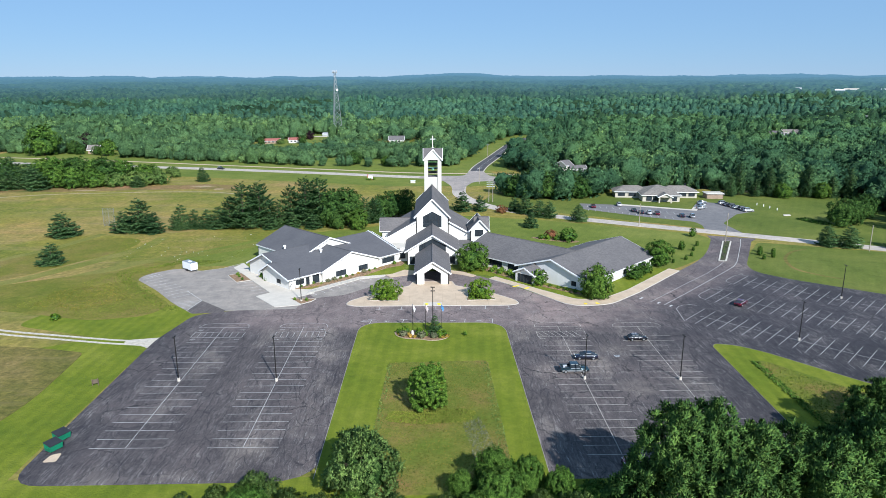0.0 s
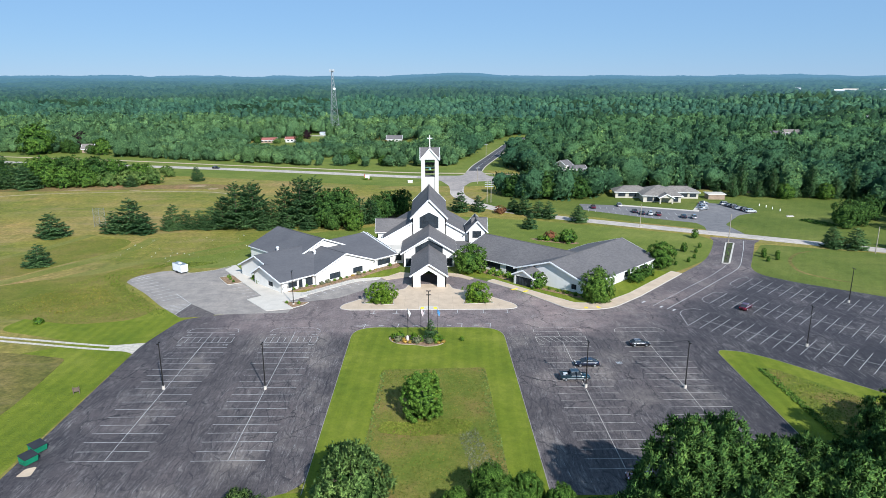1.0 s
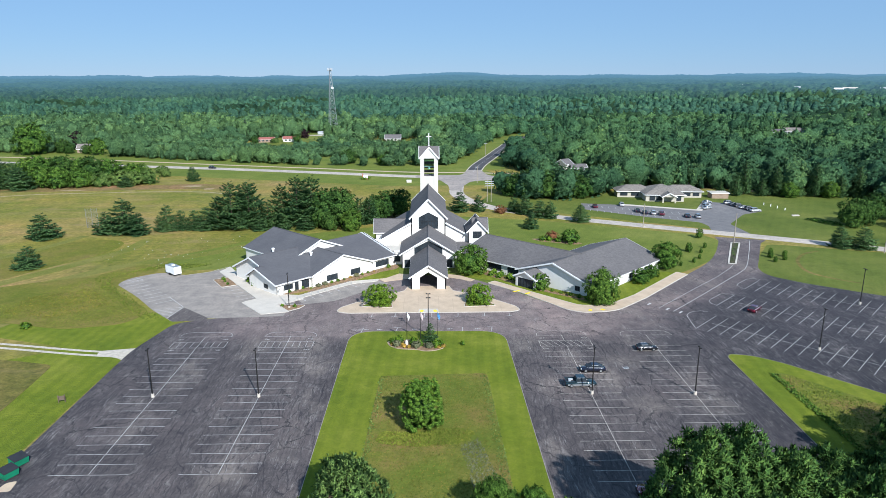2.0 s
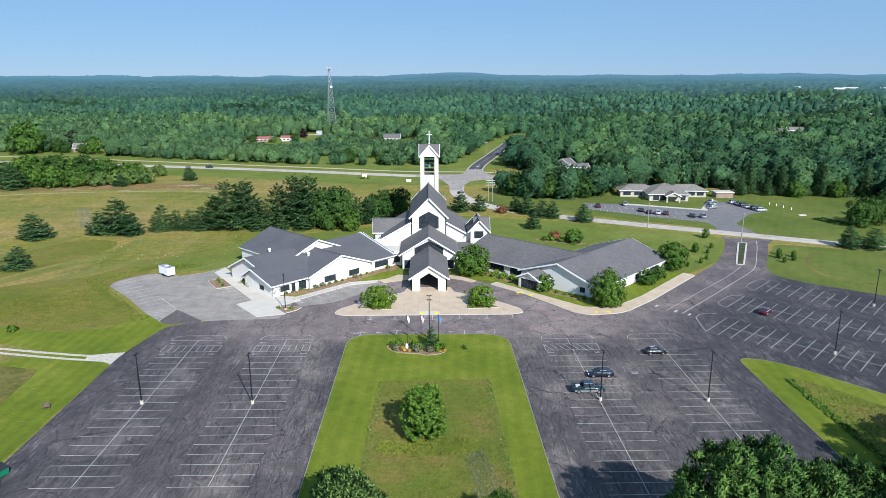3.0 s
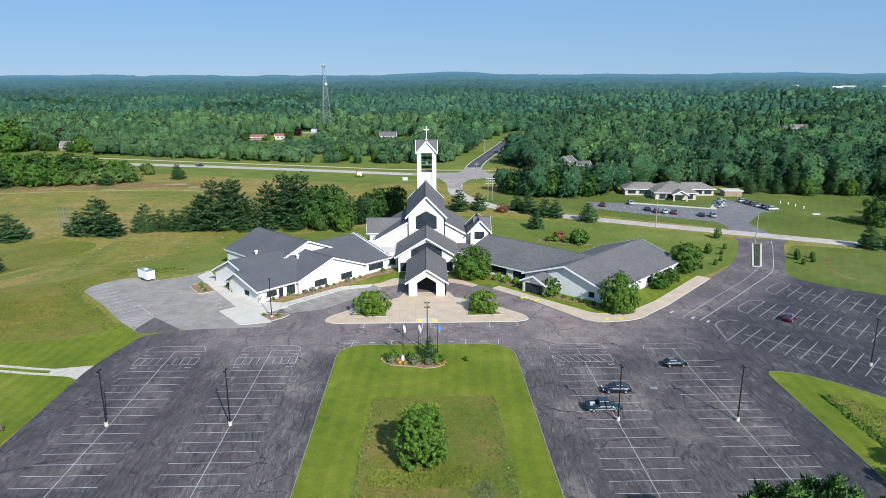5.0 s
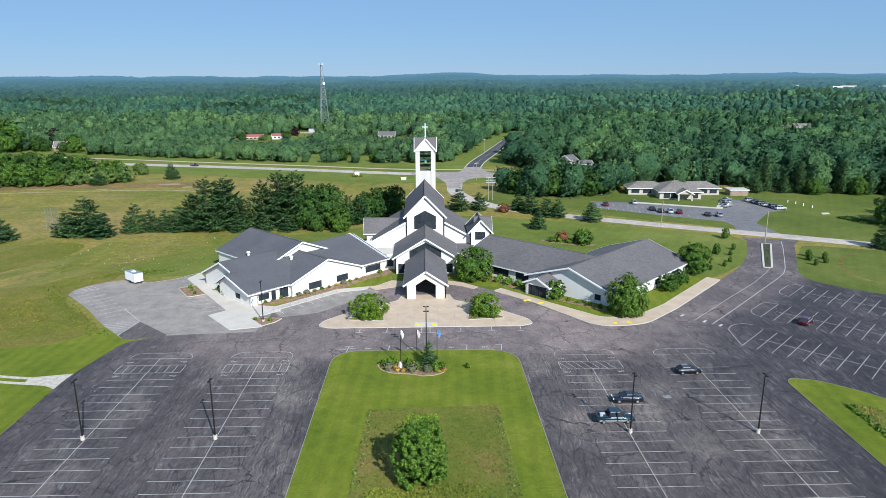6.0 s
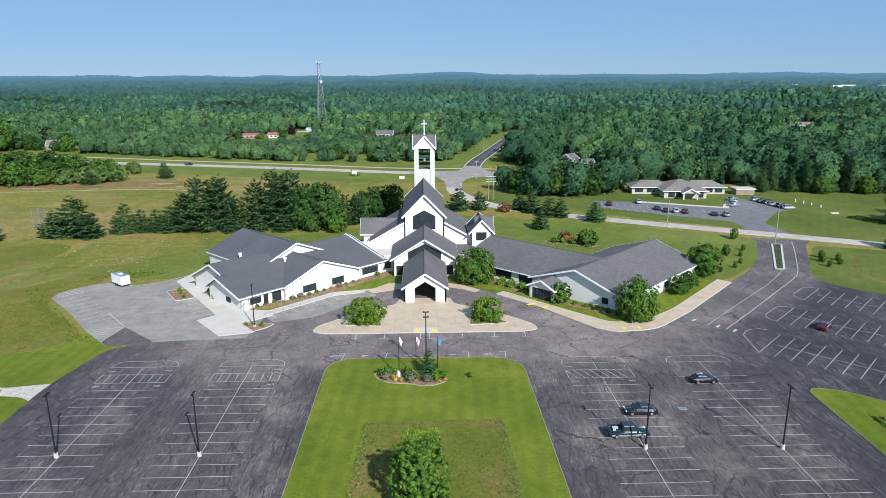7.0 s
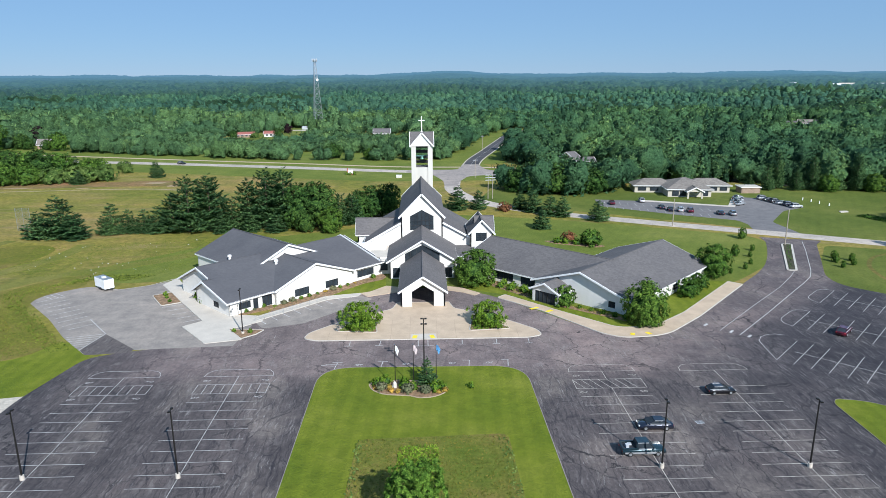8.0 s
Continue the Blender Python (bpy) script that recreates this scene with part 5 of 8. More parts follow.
# east wing
wing2 = thing("church_wing", "pale wing with a mottled grey shingle roof", "building", "church wings")
gable_block(wing2, R, "u", -11, 24, 25.4, 49.2, 3.45, 7.3, M["roof_grey"], oh=0.7, ends=(1, 0), holes={
    "b0": [win(-1.0, 4.6, 0.6, 2.6, 4), win(6.8, 12.6, 0.6, 2.6, 4)]})
pale = siding("pale_grey_siding", (0.72, 0.71, 0.69), 0.15)
gable_block(wing2, R, "v", 24.3, 62, 11.6, 35.4, 3.4, 7.35, M["roof_grey"], oh=0.7, far=0.02, wall=M["block"], holes={
    "a0": [win(30.3, 31.9, 0.9, 2.3, 2)], "b1": [win(30, 33, 0.9, 2.4, 3), win(44, 47, 0.9, 2.4, 3), win(54, 57, 0.9, 2.4, 3)]})
gable_block(wing2, R, "v", 19.4, 25.4, 14.4, 21.2, 3.2, 4.75, M["roof_grey"], oh=0.5, ends=(1, 0), wall=pale, holes={
    "a0": [(15.2, 20.4, 0.1, 2.6, 0, 5, 1, "dark glazed entrance doors", "door")]})


# low office across the road
office = thing("office_building", "low cream office with a tan hipped roof", "building")


def hip_block(parent, x0, y0, x1, y1, turn, cx, cy, ze, zr, roof, wall, oh=0.8, inset=None):
    m = pose(cx, cy, 0, 0, 0, turn)
    W = lambda x, y, z: m @ Vector((x, y, z))
    sh = Shape().box(x0, y0, -0.1, x1, y1, ze, m)
    part("wall", sh, wall, parent)
    k = (y1 - y0) / 2 if inset is None else inset
    ym = (y0 + y1) / 2
    X0, Y0, X1, Y1 = x0 - oh, y0 - oh, x1 + oh, y1 + oh
    ra, rb = W(x0 + k, ym, zr), W(x1 - k, ym, zr)
    c = [W(X0, Y0, ze), W(X1, Y0, ze), W(X1, Y1, ze), W(X0, Y1, ze)]
    part("roof", Shape().add(c + [ra, rb] + [p - Vector((0, 0, 0.2)) for p in c], [(0, 1, 5, 4), (1, 2, 5), (2, 3, 4, 5), (3, 0, 4), (0, 6, 7, 1), (1, 7, 8, 2), (2, 8, 9, 3), (3, 9, 6, 0), (9, 8, 7, 6)]), roof, parent)
    f = Shape()
    for i in range(4):
        f.beam(c[i] - Vector((0, 0, 0.12)), c[(i + 1) % 4] - Vector((0, 0, 0.12)), 0.1, 0.26)
    part("fascia", f, M["trim"], parent, "white fascia board")
    return W


T0 = -6.0
W = hip_block(office, -20, 0, -4, 9, T0, 109, 137, 3.0, 5.4, M["roof_tan"], M["cream"])
for x in (-17, -12):
    opening_panes(office, lambda s, z: W(s, -0.02, z), x - 1.6, x + 1.6, 0.9, 2.3, 0, 3, 1, W(0, -1, 0) - W(0, 0, 0), "dark window")
W = hip_block(office, 2, 0, 19, 9, T0, 109, 138, 3.0, 5.4, M["roof_tan"], M["cream"])
for x in (9.5, 12.5, 16.5):
    opening_panes(office, lambda s, z: W(s, -0.02, z), x - 1.4, x + 1.4, 0.9, 2.3, 0, 3, 1, W(0, -1, 0) - W(0, 0, 0), "dark window")
W = hip_block(office, -9, -9, 8, 10, T0, 109, 136, 3.1, 6.6, M["roof_tan"], M["cream"], inset=8)
for x in (-6, -3, 5.5):
    opening_panes(office, lambda s, z: W(s, -9.02, z), x - 1.2, x + 1.2, 0.5, 2.5, 0, 3, 1, W(0, -1, 0) - W(0, 0, 0), "dark window")
gm = lambda u, v, z=0: pose(109, 136, 0, 0, 0, T0) @ Vector((u, v, z))
gable_block(office, gm, "v", -13, -8, -2.4, 3.6, 3.1, 4.6, M["roof_tan"], oh=0.5, ends=(1, 0), sides=(0, 0), wall=M["cream"], holes={"a0": [(-1.8, 3.0, -0.1, 2.7, 0, 0, 0, "")]})
shed2 = thing("garage", "low tan garage with two doors", "garage")
W = hip_block(shed2, 0, 0, 7.6, 6, -4, 132, 134, 2.6, 3.0, M["cream"], M["tan"], 0.4)
for x in (0.5, 4.2):
    part("door", Shape().box(x, -0.06, 0, x + 2.9, -0.01, 2.1, pose(132, 134, 0, 0, 0, -4)), M["tan"], shed2)


def house(name, x, y, w, d, turn, wall, roof, label, ze=3.0, zr=5.2, z=0.0):
    h = thing(name, label, "house", "far houses")
    m = pose(x, y, float(land(x, y)) + z, 0, 0, turn)
    T = lambda u, v, q=0.0: m @ Vector((u, v, q))
    gable_block(h, T, "u", -w / 2, w / 2, -d / 2, d / 2, ze, zr, roof, oh=0.5, wall=wall, z_foot=-3 - z, holes={
        "b0": [win(-w / 2 + 1.5 + 3.2 * i, -w / 2 + 3.2 + 3.2 * i, 0.9, 2.2, 2) for i in range(max(1, int((w - 2) / 3.2)))]})
    return h


house("house", -141, 416, 15, 8, 14, M["tan"], M["roof_red"], "long low house with a red roof", 2.6, 4.2)
house("house", -121, 420, 10, 7, 2, M["white"], M["roof_red"], "small white house with a red roof", 2.8, 4.6)
house("house", -31, 418, 13, 8, 0, M["white"], M["roof_grey"], "white house with a grey roof among trees", 3.0, 6.0)
house("house", 81, 227, 6, 8, 40, M["white"], M["roof_grey"], "white two-storey house among trees", 5, 7.4)
house("house", 88, 224, 10, 7, 8, M["dull"], M["roof_grey"], "low white house with a grey roof", 3.2, 4.8)
house("house", -259, 341, 8, 7, 8, M["tan"], M["roof_tan"], "tan house with a brown roof", 3.2, 6.4)
FAR_HOUSES = ((296, 402, 11, 8, -10, "white", "roof_grey", "white house among the trees", 3.0, 5.0), (318, 412, 17, 9, -10, "dull", "roof_tan", "long tan roofed house among the trees", 3.0, 5.4), (510, 650, 34, 14, -12, "trim", "walk_white", "long white flat warehouse among trees", 4.5, 5.5),
              (640, 992, 22, 12, -25, "stone", "trim", "white gabled barn above the woods", 4.0, 9.0), (492, 574, 12, 9, 0, "dull", "roof_grey", "white house half hidden by trees", 3.0, 5.0), (640, 880, 12, 8, 10, "trim", "stone", "small white shed among trees", 3.0, 4.6))
for hx, hy, hw, hd, tn, wl, rf, lb, ze, zr in FAR_HOUSES:
    house("house" if hw < 20 else "warehouse", hx, hy, hw, hd, tn, M[wl], M[rf], lb, ze, zr)
for hx, hy, hw, rf in ((1060, 1590, 22, "trim"), (1120, 1640, 34, "walk_white"), (1185, 1600, 18, "dull"), (1230, 1680, 30, "walk_white"), (930, 1860, 16, "trim"), (1010, 1700, 14, "dull")):
    house("warehouse", hx, hy, hw, 14, -30, M["dull"], M[rf], "long pale works building far off", 11.0, 13.5)

# ---- street furniture ----


def light_pole(x, y, h=9.3, base=0.65, group="lot lamp posts", turn=90.0, tiers=1, label="dark bronze lamp post on a concrete base"):
    p = thing("lamp_post", label, "lamp post", group, pose(x, y, 0, 0, 0, turn))
    if base:
        part("concrete_base", Shape().tube((0, 0, -0.1), (0, 0, base), 0.3, 0.28, 14), M["walk_white"], p, "pale concrete footing")
    part("pole", Shape().tube((0, 0, base), (0, 0, h), 0.12, 0.08, 8), M["steel"], p)
    for k in range(tiers):
        z, r = h - 0.9 * k, 0.42 - 0.1 * (tiers - 1)
        part("arm", Shape().beam((-r, 0, z - 0.1), (r, 0, z - 0.1), 0.07, 0.07), M["steel"], p)
        for s in (-1, 1):
            hd = part("lamp_head", Shape().box(s * r - 0.18, -0.15, z - 0.13, s * r + 0.18, 0.15, z + 0.03), M["steel"], p)
            part("lens", Shape().box(s * r - 0.13, -0.1, z - 0.145, s * r + 0.13, 0.1, z - 0.13), M["lamp_clear"], hd)
    return p


drain = thing("drain", "dark iron drain grate in the asphalt aisle", "drain", m=pose(39.06, -50.7, 0.03, 0, 0, 6))
part("rim", Shape().box(-0.55, -0.4, -0.05, 0.55, 0.4, 0.015), M["dull"], drain)
for i in range(6):
    part("bar", Shape().box(-0.45 + 0.165 * i, -0.32, 0.0, -0.37 + 0.165 * i, 0.32, 0.03), M["steel"], drain)
for q in ((-49.7, -61.0), (-30.6, -61.4), (29.7, -61.7), (48.3, -62.4), (82.1, -43.0), (108.6, -14.6)):
    light_pole(*q)
light_pole(-34.7, -13.5, 9.0, 0.5)
light_pole(0.0, -35.6, 10.8, 0.3, turn=0.0, tiers=2, label="dark lamp post with stacked heads in the flag bed")


def utility_pole(x, y, h=10.0, arms=1, label="weathered wooden utility pole beside the road"):
    p = thing("utility_pole", label, "utility pole", "utility poles", pose(x, y, float(land(x, y)), 0, 0, 20))
    part("pole", Shape().tube((0, 0, -0.2), (0, 0, h), 0.17, 0.12, 8), plain("weathered_wood", (0.3, 0.26, 0.21), 0.9), p)
    for i in range(arms):
        part("crossarm", Shape().beam((-1.2, 0, h - 0.5 - i), (1.2, 0, h - 0.5 - i), 0.22, 0.2), M["dull"], p)
    return p


utility_pole(104.5, 48.5, 10.5, 0)
utility_pole(81.5, 75, 9.0, 0)
utility_pole(147.4, 34.4, 9.0, 0)
for q in ((26.6, 128), (28.4, 128)):
    utility_pole(*q, 10, 3)
utility_pole(40, 300, 10, 1)
utility_pole(26, 184, 9, 1)


def flagpole(x, y, cloth, label, h=7.1):
    p = thing("flagpole", label, "flagpole", "flagpoles", pose(x, y, 0.1))
    part("pole", Shape().tube((0, 0, 0), (0, 0, h), 0.07, 0.045, 8), M["steel"], p)
    part("finial", Shape().tube((0, 0, h), (0, 0, h + 0.18), 0.09, 0.03, 8), M["chrome"], p)
    v, f = [], []
    nx, nz = 10, 6
    for i in range(nx + 1):
        for j in range(nz + 1):
            s, t = i / nx, j / nz
            v.append((0.06 + 0.62 * s * (1 - 0.4 * t), 0.14 * math.sin(5 * s + 1.4 * t), h - 0.15 - 0.95 * t - 0.75 * s * s))
    for i in range(nx):
        for j in range(nz):
            k = i * (nz + 1) + j
            f.append((k, k + 1, k + nz + 2, k + nz + 1))
    part("flag", Shape().add(v, f), cloth, p, smooth=True)


flagpole(-4.6, -37.6, M["cloth_white"], "metal flagpole with a drooping white flag")
flagpole(-1.7, -37.6, M["cloth_red"], "metal flagpole with a drooping red and white flag")
flagpole(1.9, -37.6, M["cloth_blue"], "metal flagpole with a drooping blue flag")


def dumpster(x, y, turn):
    d = thing("dumpster", "green steel dumpster with a black lid", "dumpster", "dumpsters", pose(x, y, 0.03, 0, 0, turn))
    part("bin", Shape().add([(-1, -0.7, 0.15), (1, -0.7, 0.15), (1, 0.8, 0.15), (-1, 0.8, 0.15), (-1.05, -0.85, 1.15), (1.05, -0.85, 1.15), (1.05, 0.85, 1.5), (-1.05, 0.85, 1.5)],
                            [(0, 1, 2, 3), (0, 1, 5, 4), (1, 2, 6, 5), (2, 3, 7, 6), (3, 0, 4, 7), (4, 5, 6, 7)]), M["green_paint"], d)
    part("lid", Shape().slab([(-1.1, -0.9, 1.2), (1.1, -0.9, 1.2), (1.1, 0.9, 1.56), (-1.1, 0.9, 1.56)], 0.06), M["black_plastic"], d, "black plastic lid")
    for s in (-1, 1):
        part("fork_pocket", Shape().box(s * 1.05 - 0.12, -0.6, 0.7, s * 1.05 + 0.12, 0.6, 0.9), M["green_paint"], d)
        part("caster", Shape().tube((s * 0.8 - 0.05, -0.5, 0.08), (s * 0.8 + 0.05, -0.5, 0.08), 0.1), M["tyre"], d)


dumpster(-61.0, -82.4, 62)
dumpster(-60.6, -85.6, 62)
flat("spill", rounded([(-60.5, -89.4), (-58.4, -89.2), (-58.8, -86.6), (-60.2, -87.2)], 0.5), 0.0, 0.036, M["walk_tan"], "pale concrete patch beside the dumpsters", "pad")

rail = thing("handrail", "thin pale metal handrail along the wing's walk", "handrail")
A, B = Vector((-33.8, -7.2, 0.15)), Vector((-21.3, 5.4, 0.15))
for k in range(9):
    p = A.lerp(B, k / 8)
    part("post", Shape().tube(p, p + Vector((0, 0, 1.0)), 0.03, 0.03, 6), M["galv"], rail)
for z in (0.55, 1.0):
    part("bar", Shape().tube(A + Vector((0, 0, z)), B + Vector((0, 0, z)), 0.028, 0.028, 6), M["galv"], rail)

trailer = thing("cargo_trailer", "white enclosed cargo trailer in the side lot", "trailer", m=pose(-74.2, 16.6, 0.03, 0, 0, -42))
part("body", Shape().box(-2.5, -1.1, 0.55, 2.5, 1.1, 2.7), M["trim"], trailer)
part("roof_skin", Shape().box(-2.45, -1.05, 2.7, 2.45, 1.05, 2.76), M["galv"], trailer)
part("roof_hatch", Shape().box(-0.5, -0.4, 2.76, 0.5, 0.4, 2.92), M["trim"], trailer)
part("drawbar", Shape().beam((2.5, -0.7, 0.55), (3.8, 0, 0.5), 0.1, 0.1).beam((2.5, 0.7, 0.55), (3.8, 0, 0.5), 0.1, 0.1), M["steel"], trailer)
for sy in (-1, 1):
    for sx in (-0.5, 0.4):
        part("wheel", Shape().tube((sx, sy * 0.95, 0.36), (sx, sy * 1.14, 0.36), 0.36, 0.36, 14), M["tyre"], trailer)

sign = thing("field_sign", "small brown sign on two posts in the lawn", "sign", m=pose(-65, -62.7, 0, 0, 0, 20))
part("board", Shape().box(-0.6, -0.05, 0.5, 0.6, 0.05, 1.3), M["bark"], sign)
for s in (-0.5, 0.5):
    part("post", Shape().box(s - 0.06, -0.05, -0.1, s + 0.06, 0.05, 1.5), M["bark"], sign)

net = thing("net_fence", "tall pale net screen on thin posts in the field", "fence", m=pose(-130, 79.9, 0))
for k in range(3):
    part("post", Shape().tube((2.2 * k, 0, -0.1), (2.2 * k, 0, 7.4), 0.07, 0.06, 6), M["galv"], net)
mesh_lines = Shape()
for k in range(23):
    mesh_lines.tube((0.2 * k, 0, 0.1), (0.2 * k, 0, 7.3), 0.012, 0.012, 3)
for k in range(37):
    mesh_lines.tube((0, 0, 0.1 + 0.2 * k), (4.4, 0, 0.1 + 0.2 * k), 0.012, 0.012, 3)
part("netting", mesh_lines, M["galv"], net, "fine pale netting")

monument = thing("monument_sign", "white monument sign in a shrub bed by the highway", "sign", m=pose(-35, 199, 0))
part("base", Shape().box(-1.6, -0.4, -0.1, 1.6, 0.4, 0.6), M["brick_red"], monument)
part("panel", Shape().box(-1.2, -0.2, 0.6, 1.2, 0.2, 2.4), M["trim"], monument)
part("pillar", Shape().box(-1.7, -0.3, 0.6, -1.2, 0.3, 3.2), M["brick_red"], monument)
cabinet = thing("utility_box", "white utility box in the highway verge", "utility box", m=pose(-10.5, 187, 0))
part("housing", Shape().box(-1.3, -0.6, -0.1, 1.3, 0.6, 1.2), M["stone"], cabinet)
part("lid", Shape().box(-1.4, -0.7, 1.2, 1.4, 0.7, 1.32), M["trim"], cabinet)

# lattice mast far behind
MH = 62.0
mast = thing("radio_mast", "tall galvanised lattice radio mast", "mast", m=pose(-94, 494, 0))


def leg_at(i, z):
    a, r = 2.0944 * i + 0.3, 5.2 * (1 - z / MH) + 0.7
    return Vector((r * math.cos(a), r * math.sin(a), z))


levels = [MH * (1 - (1 - j / 14) ** 1.15) for j in range(15)]
for i in range(3):
    part("leg", Shape().tube(leg_at(i, 0), leg_at(i, MH), 0.24, 0.2, 6), M["galv"], mast)
br = Shape()
for a, b in zip(levels[:-1], levels[1:]):
    for i in range(3):
        br.tube(leg_at(i, a), leg_at((i + 1) % 3, b), 0.1, 0.1, 4).tube(leg_at((i + 1) % 3, a), leg_at(i, b), 0.1, 0.1, 4).tube(leg_at(i, b), leg_at((i + 1) % 3, b), 0.09, 0.09, 4)
part("bracing", br, M["galv"], mast)
an = Shape()
for i in range(9):
    a = 0.7 * i
    an.box(2.2 * math.cos(a) - 0.16, 2.2 * math.sin(a) - 0.16, MH - 2.4, 2.2 * math.cos(a) + 0.16, 2.2 * math.sin(a) + 0.16, MH + 0.4)
an.tube((0, 0, MH - 1.2), (0, 0, MH - 1.0), 2.3, 2.3, 12)
part("antenna", an, M["dull"], mast, "ring of white panel antennas")
part("dish", Shape().tube((1.9, -1.6, 44), (2.1, -2.2, 44), 1.1, 1.1, 14), M["trim"], mast)
part("shelter", Shape().box(-14, -3, 0, -8.5, 3, 2.6), M["dull"], mast)

# ---- vehicles ----


navy, black, teal, red, white_p, silver = (car_paint(n, c) for n, c in (("navy_paint", (0.01, 0.014, 0.03)), ("black_paint", (0.012, 0.012, 0.015)), ("teal_paint", (0.012, 0.034, 0.045)), ("dark_red_paint", (0.125, 0.01, 0.028)), ("white_paint", (0.7, 0.7, 0.7)), ("silver_paint", (0.4, 0.41, 0.42))))


def car(x, y, turn, paint, label, kind="sedan", group="parked cars", scale=1.0):
    """A car: shaped shell, glazed cabin, roof, wheels, lamps and bumpers. It faces +x before it is turned."""
    c = thing("car" if kind != "pickup" else "pickup_truck", label, "car" if kind != "pickup" else "truck", group, pose(x, y, 0.03, 0, 0, turn))
    if kind == "sedan":
        prof = [(-2.4, 0.35, 0.75), (-2.35, 0.3, 0.95), (-1.5, 0.22, 1.0), (0.9, 0.22, 0.95), (2.1, 0.24, 0.82), (2.42, 0.34, 0.6)]
        cab = ((-2.0, -0.95, 0.2, 1.25), 0.97, 1.43)
    elif kind == "suv":
        prof = [(-2.25, 0.4, 0.8), (-2.2, 0.34, 1.05), (-1.5, 0.26, 1.1), (0.8, 0.26, 1.05), (1.95, 0.28, 0.95), (2.25, 0.4, 0.7)]
        cab = ((-2.1, -1.75, 0.25, 1.0), 1.07, 1.72)
    elif kind == "wagon":
        prof = [(-2.35, 0.36, 0.78), (-2.3, 0.3, 1.0), (-1.5, 0.24, 1.02), (0.9, 0.24, 0.98), (2.1, 0.26, 0.86), (2.4, 0.36, 0.64)]
        cab = ((-2.2, -1.4, 0.1, 1.2), 1.0, 1.47)
    else:
        prof = [(-2.85, 0.5, 0.95), (-2.8, 0.42, 1.05), (-0.6, 0.38, 1.05), (1.0, 0.36, 1.1), (2.5, 0.38, 1.05), (2.85, 0.5, 0.8)]
        cab = ((-1.05, -0.85, 0.6, 1.4), 1.05, 1.85)
    hw = 0.93 if kind != "pickup" else 1.0
    sh = Shape()
    ring = lambda x, z0, z1: [(x, -hw * 0.94, z0), (x, -hw, (z0 + z1) / 2), (x, -hw * 0.9, z1), (x, hw * 0.9, z1), (x, hw, (z0 + z1) / 2), (x, hw * 0.94, z0)]
    pts = [p for st in prof for p in ring(*st)]
    fc = [tuple(range(5, -1, -1)), tuple(range(len(pts) - 6, len(pts)))]
    for i in range(len(prof) - 1):
        fc += [(i * 6 + j, i * 6 + (j + 1) % 6, i * 6 + 6 + (j + 1) % 6, i * 6 + 6 + j) for j in range(6)]
    sh.add(pts, fc)
    part("body", sh, paint, c, smooth=True)
    (b0, t0, t1, b1), zb, zt = cab
    g = Shape().add([(b0, -hw * 0.88, zb), (b1, -hw * 0.88, zb), (b1, hw * 0.88, zb), (b0, hw * 0.88, zb), (t0, -hw * 0.7, zt), (t1, -hw * 0.7, zt), (t1, hw * 0.7, zt), (t0, hw * 0.7, zt)],
                    [(4, 5, 6, 7), (0, 1, 5, 4), (1, 2, 6, 5), (2, 3, 7, 6), (3, 0, 4, 7), (3, 2, 1, 0)])
    part("cabin_glass", g, M["glass"], c, "dark tinted windows")
    part("roof", Shape().box(t0 - 0.04, -hw * 0.72, zt, t1 + 0.06, hw * 0.72, zt + 0.05), paint, c)
    for sy in (-1, 1):
        for xb, xt in ((b0, t0), (b1, t1), ((b0 + b1) / 2 - 0.1, (t0 + t1) / 2)):
            part("pillar", Shape().beam((xb, sy * hw * 0.885, zb), (xt, sy * hw * 0.705, zt), 0.07, 0.07), paint, c)
        # pale bars paint the bright reflections along the windows' edges
        trim = Shape().beam((b0, sy * hw * 0.9, zb + 0.02), (b1, sy * hw * 0.9, zb + 0.02), 0.05, 0.06).beam((t0, sy * hw * 0.725, zt - 0.02), (t1, sy * hw * 0.725, zt - 0.02), 0.05, 0.06)
        part("window_trim", trim, M["glint_trim"], c, "pale window trim standing for bright reflections")
        for k in (0.33, 0.66):
            xh = b0 + (b1 - b0) * k
            part("door_handle", Shape().box(xh - 0.12, sy * hw * 0.96 - 0.03, zb - 0.18, xh + 0.12, sy * hw * 0.96 + 0.03, zb - 0.12), M["chrome"], c)
        if kind in ("wagon", "suv"):
            part("roof_rail", Shape().beam((t0 + 0.2, sy * hw * 0.62, zt + 0.12), (t1 - 0.1, sy * hw * 0.62, zt + 0.12), 0.05, 0.05), M["chrome"], c)
        if kind == "pickup":
            part("lower_trim", Shape().box(-2.5, sy * 0.985 - 0.02, 0.42, 2.4, sy * 0.985 + 0.02, 0.66), silver, c, "silver lower body")
    part("windscreen_edge", Shape().beam((b1, -hw * 0.86, zb + 0.02), (b1, hw * 0.86, zb + 0.02), 0.05, 0.05), M["black_plastic"], c)
    wb = 1.45 if kind != "pickup" else 1.8
    for sx in (-1, 1):
        for sy in (-1, 1):
            w = part("wheel", Shape().tube((sx * wb, sy * (hw - 0.2), 0.34), (sx * wb, sy * (hw + 0.02), 0.34), 0.35, 0.33, 16), M["tyre"], c)
            part("rim", Shape().tube((sx * wb, sy * (hw + 0.0), 0.34), (sx * wb, sy * (hw + 0.04), 0.34), 0.21, 0.19, 12), M["galv"], w)
    xe, xr = prof[-1][0] - 0.04, prof[0][0] + 0.02
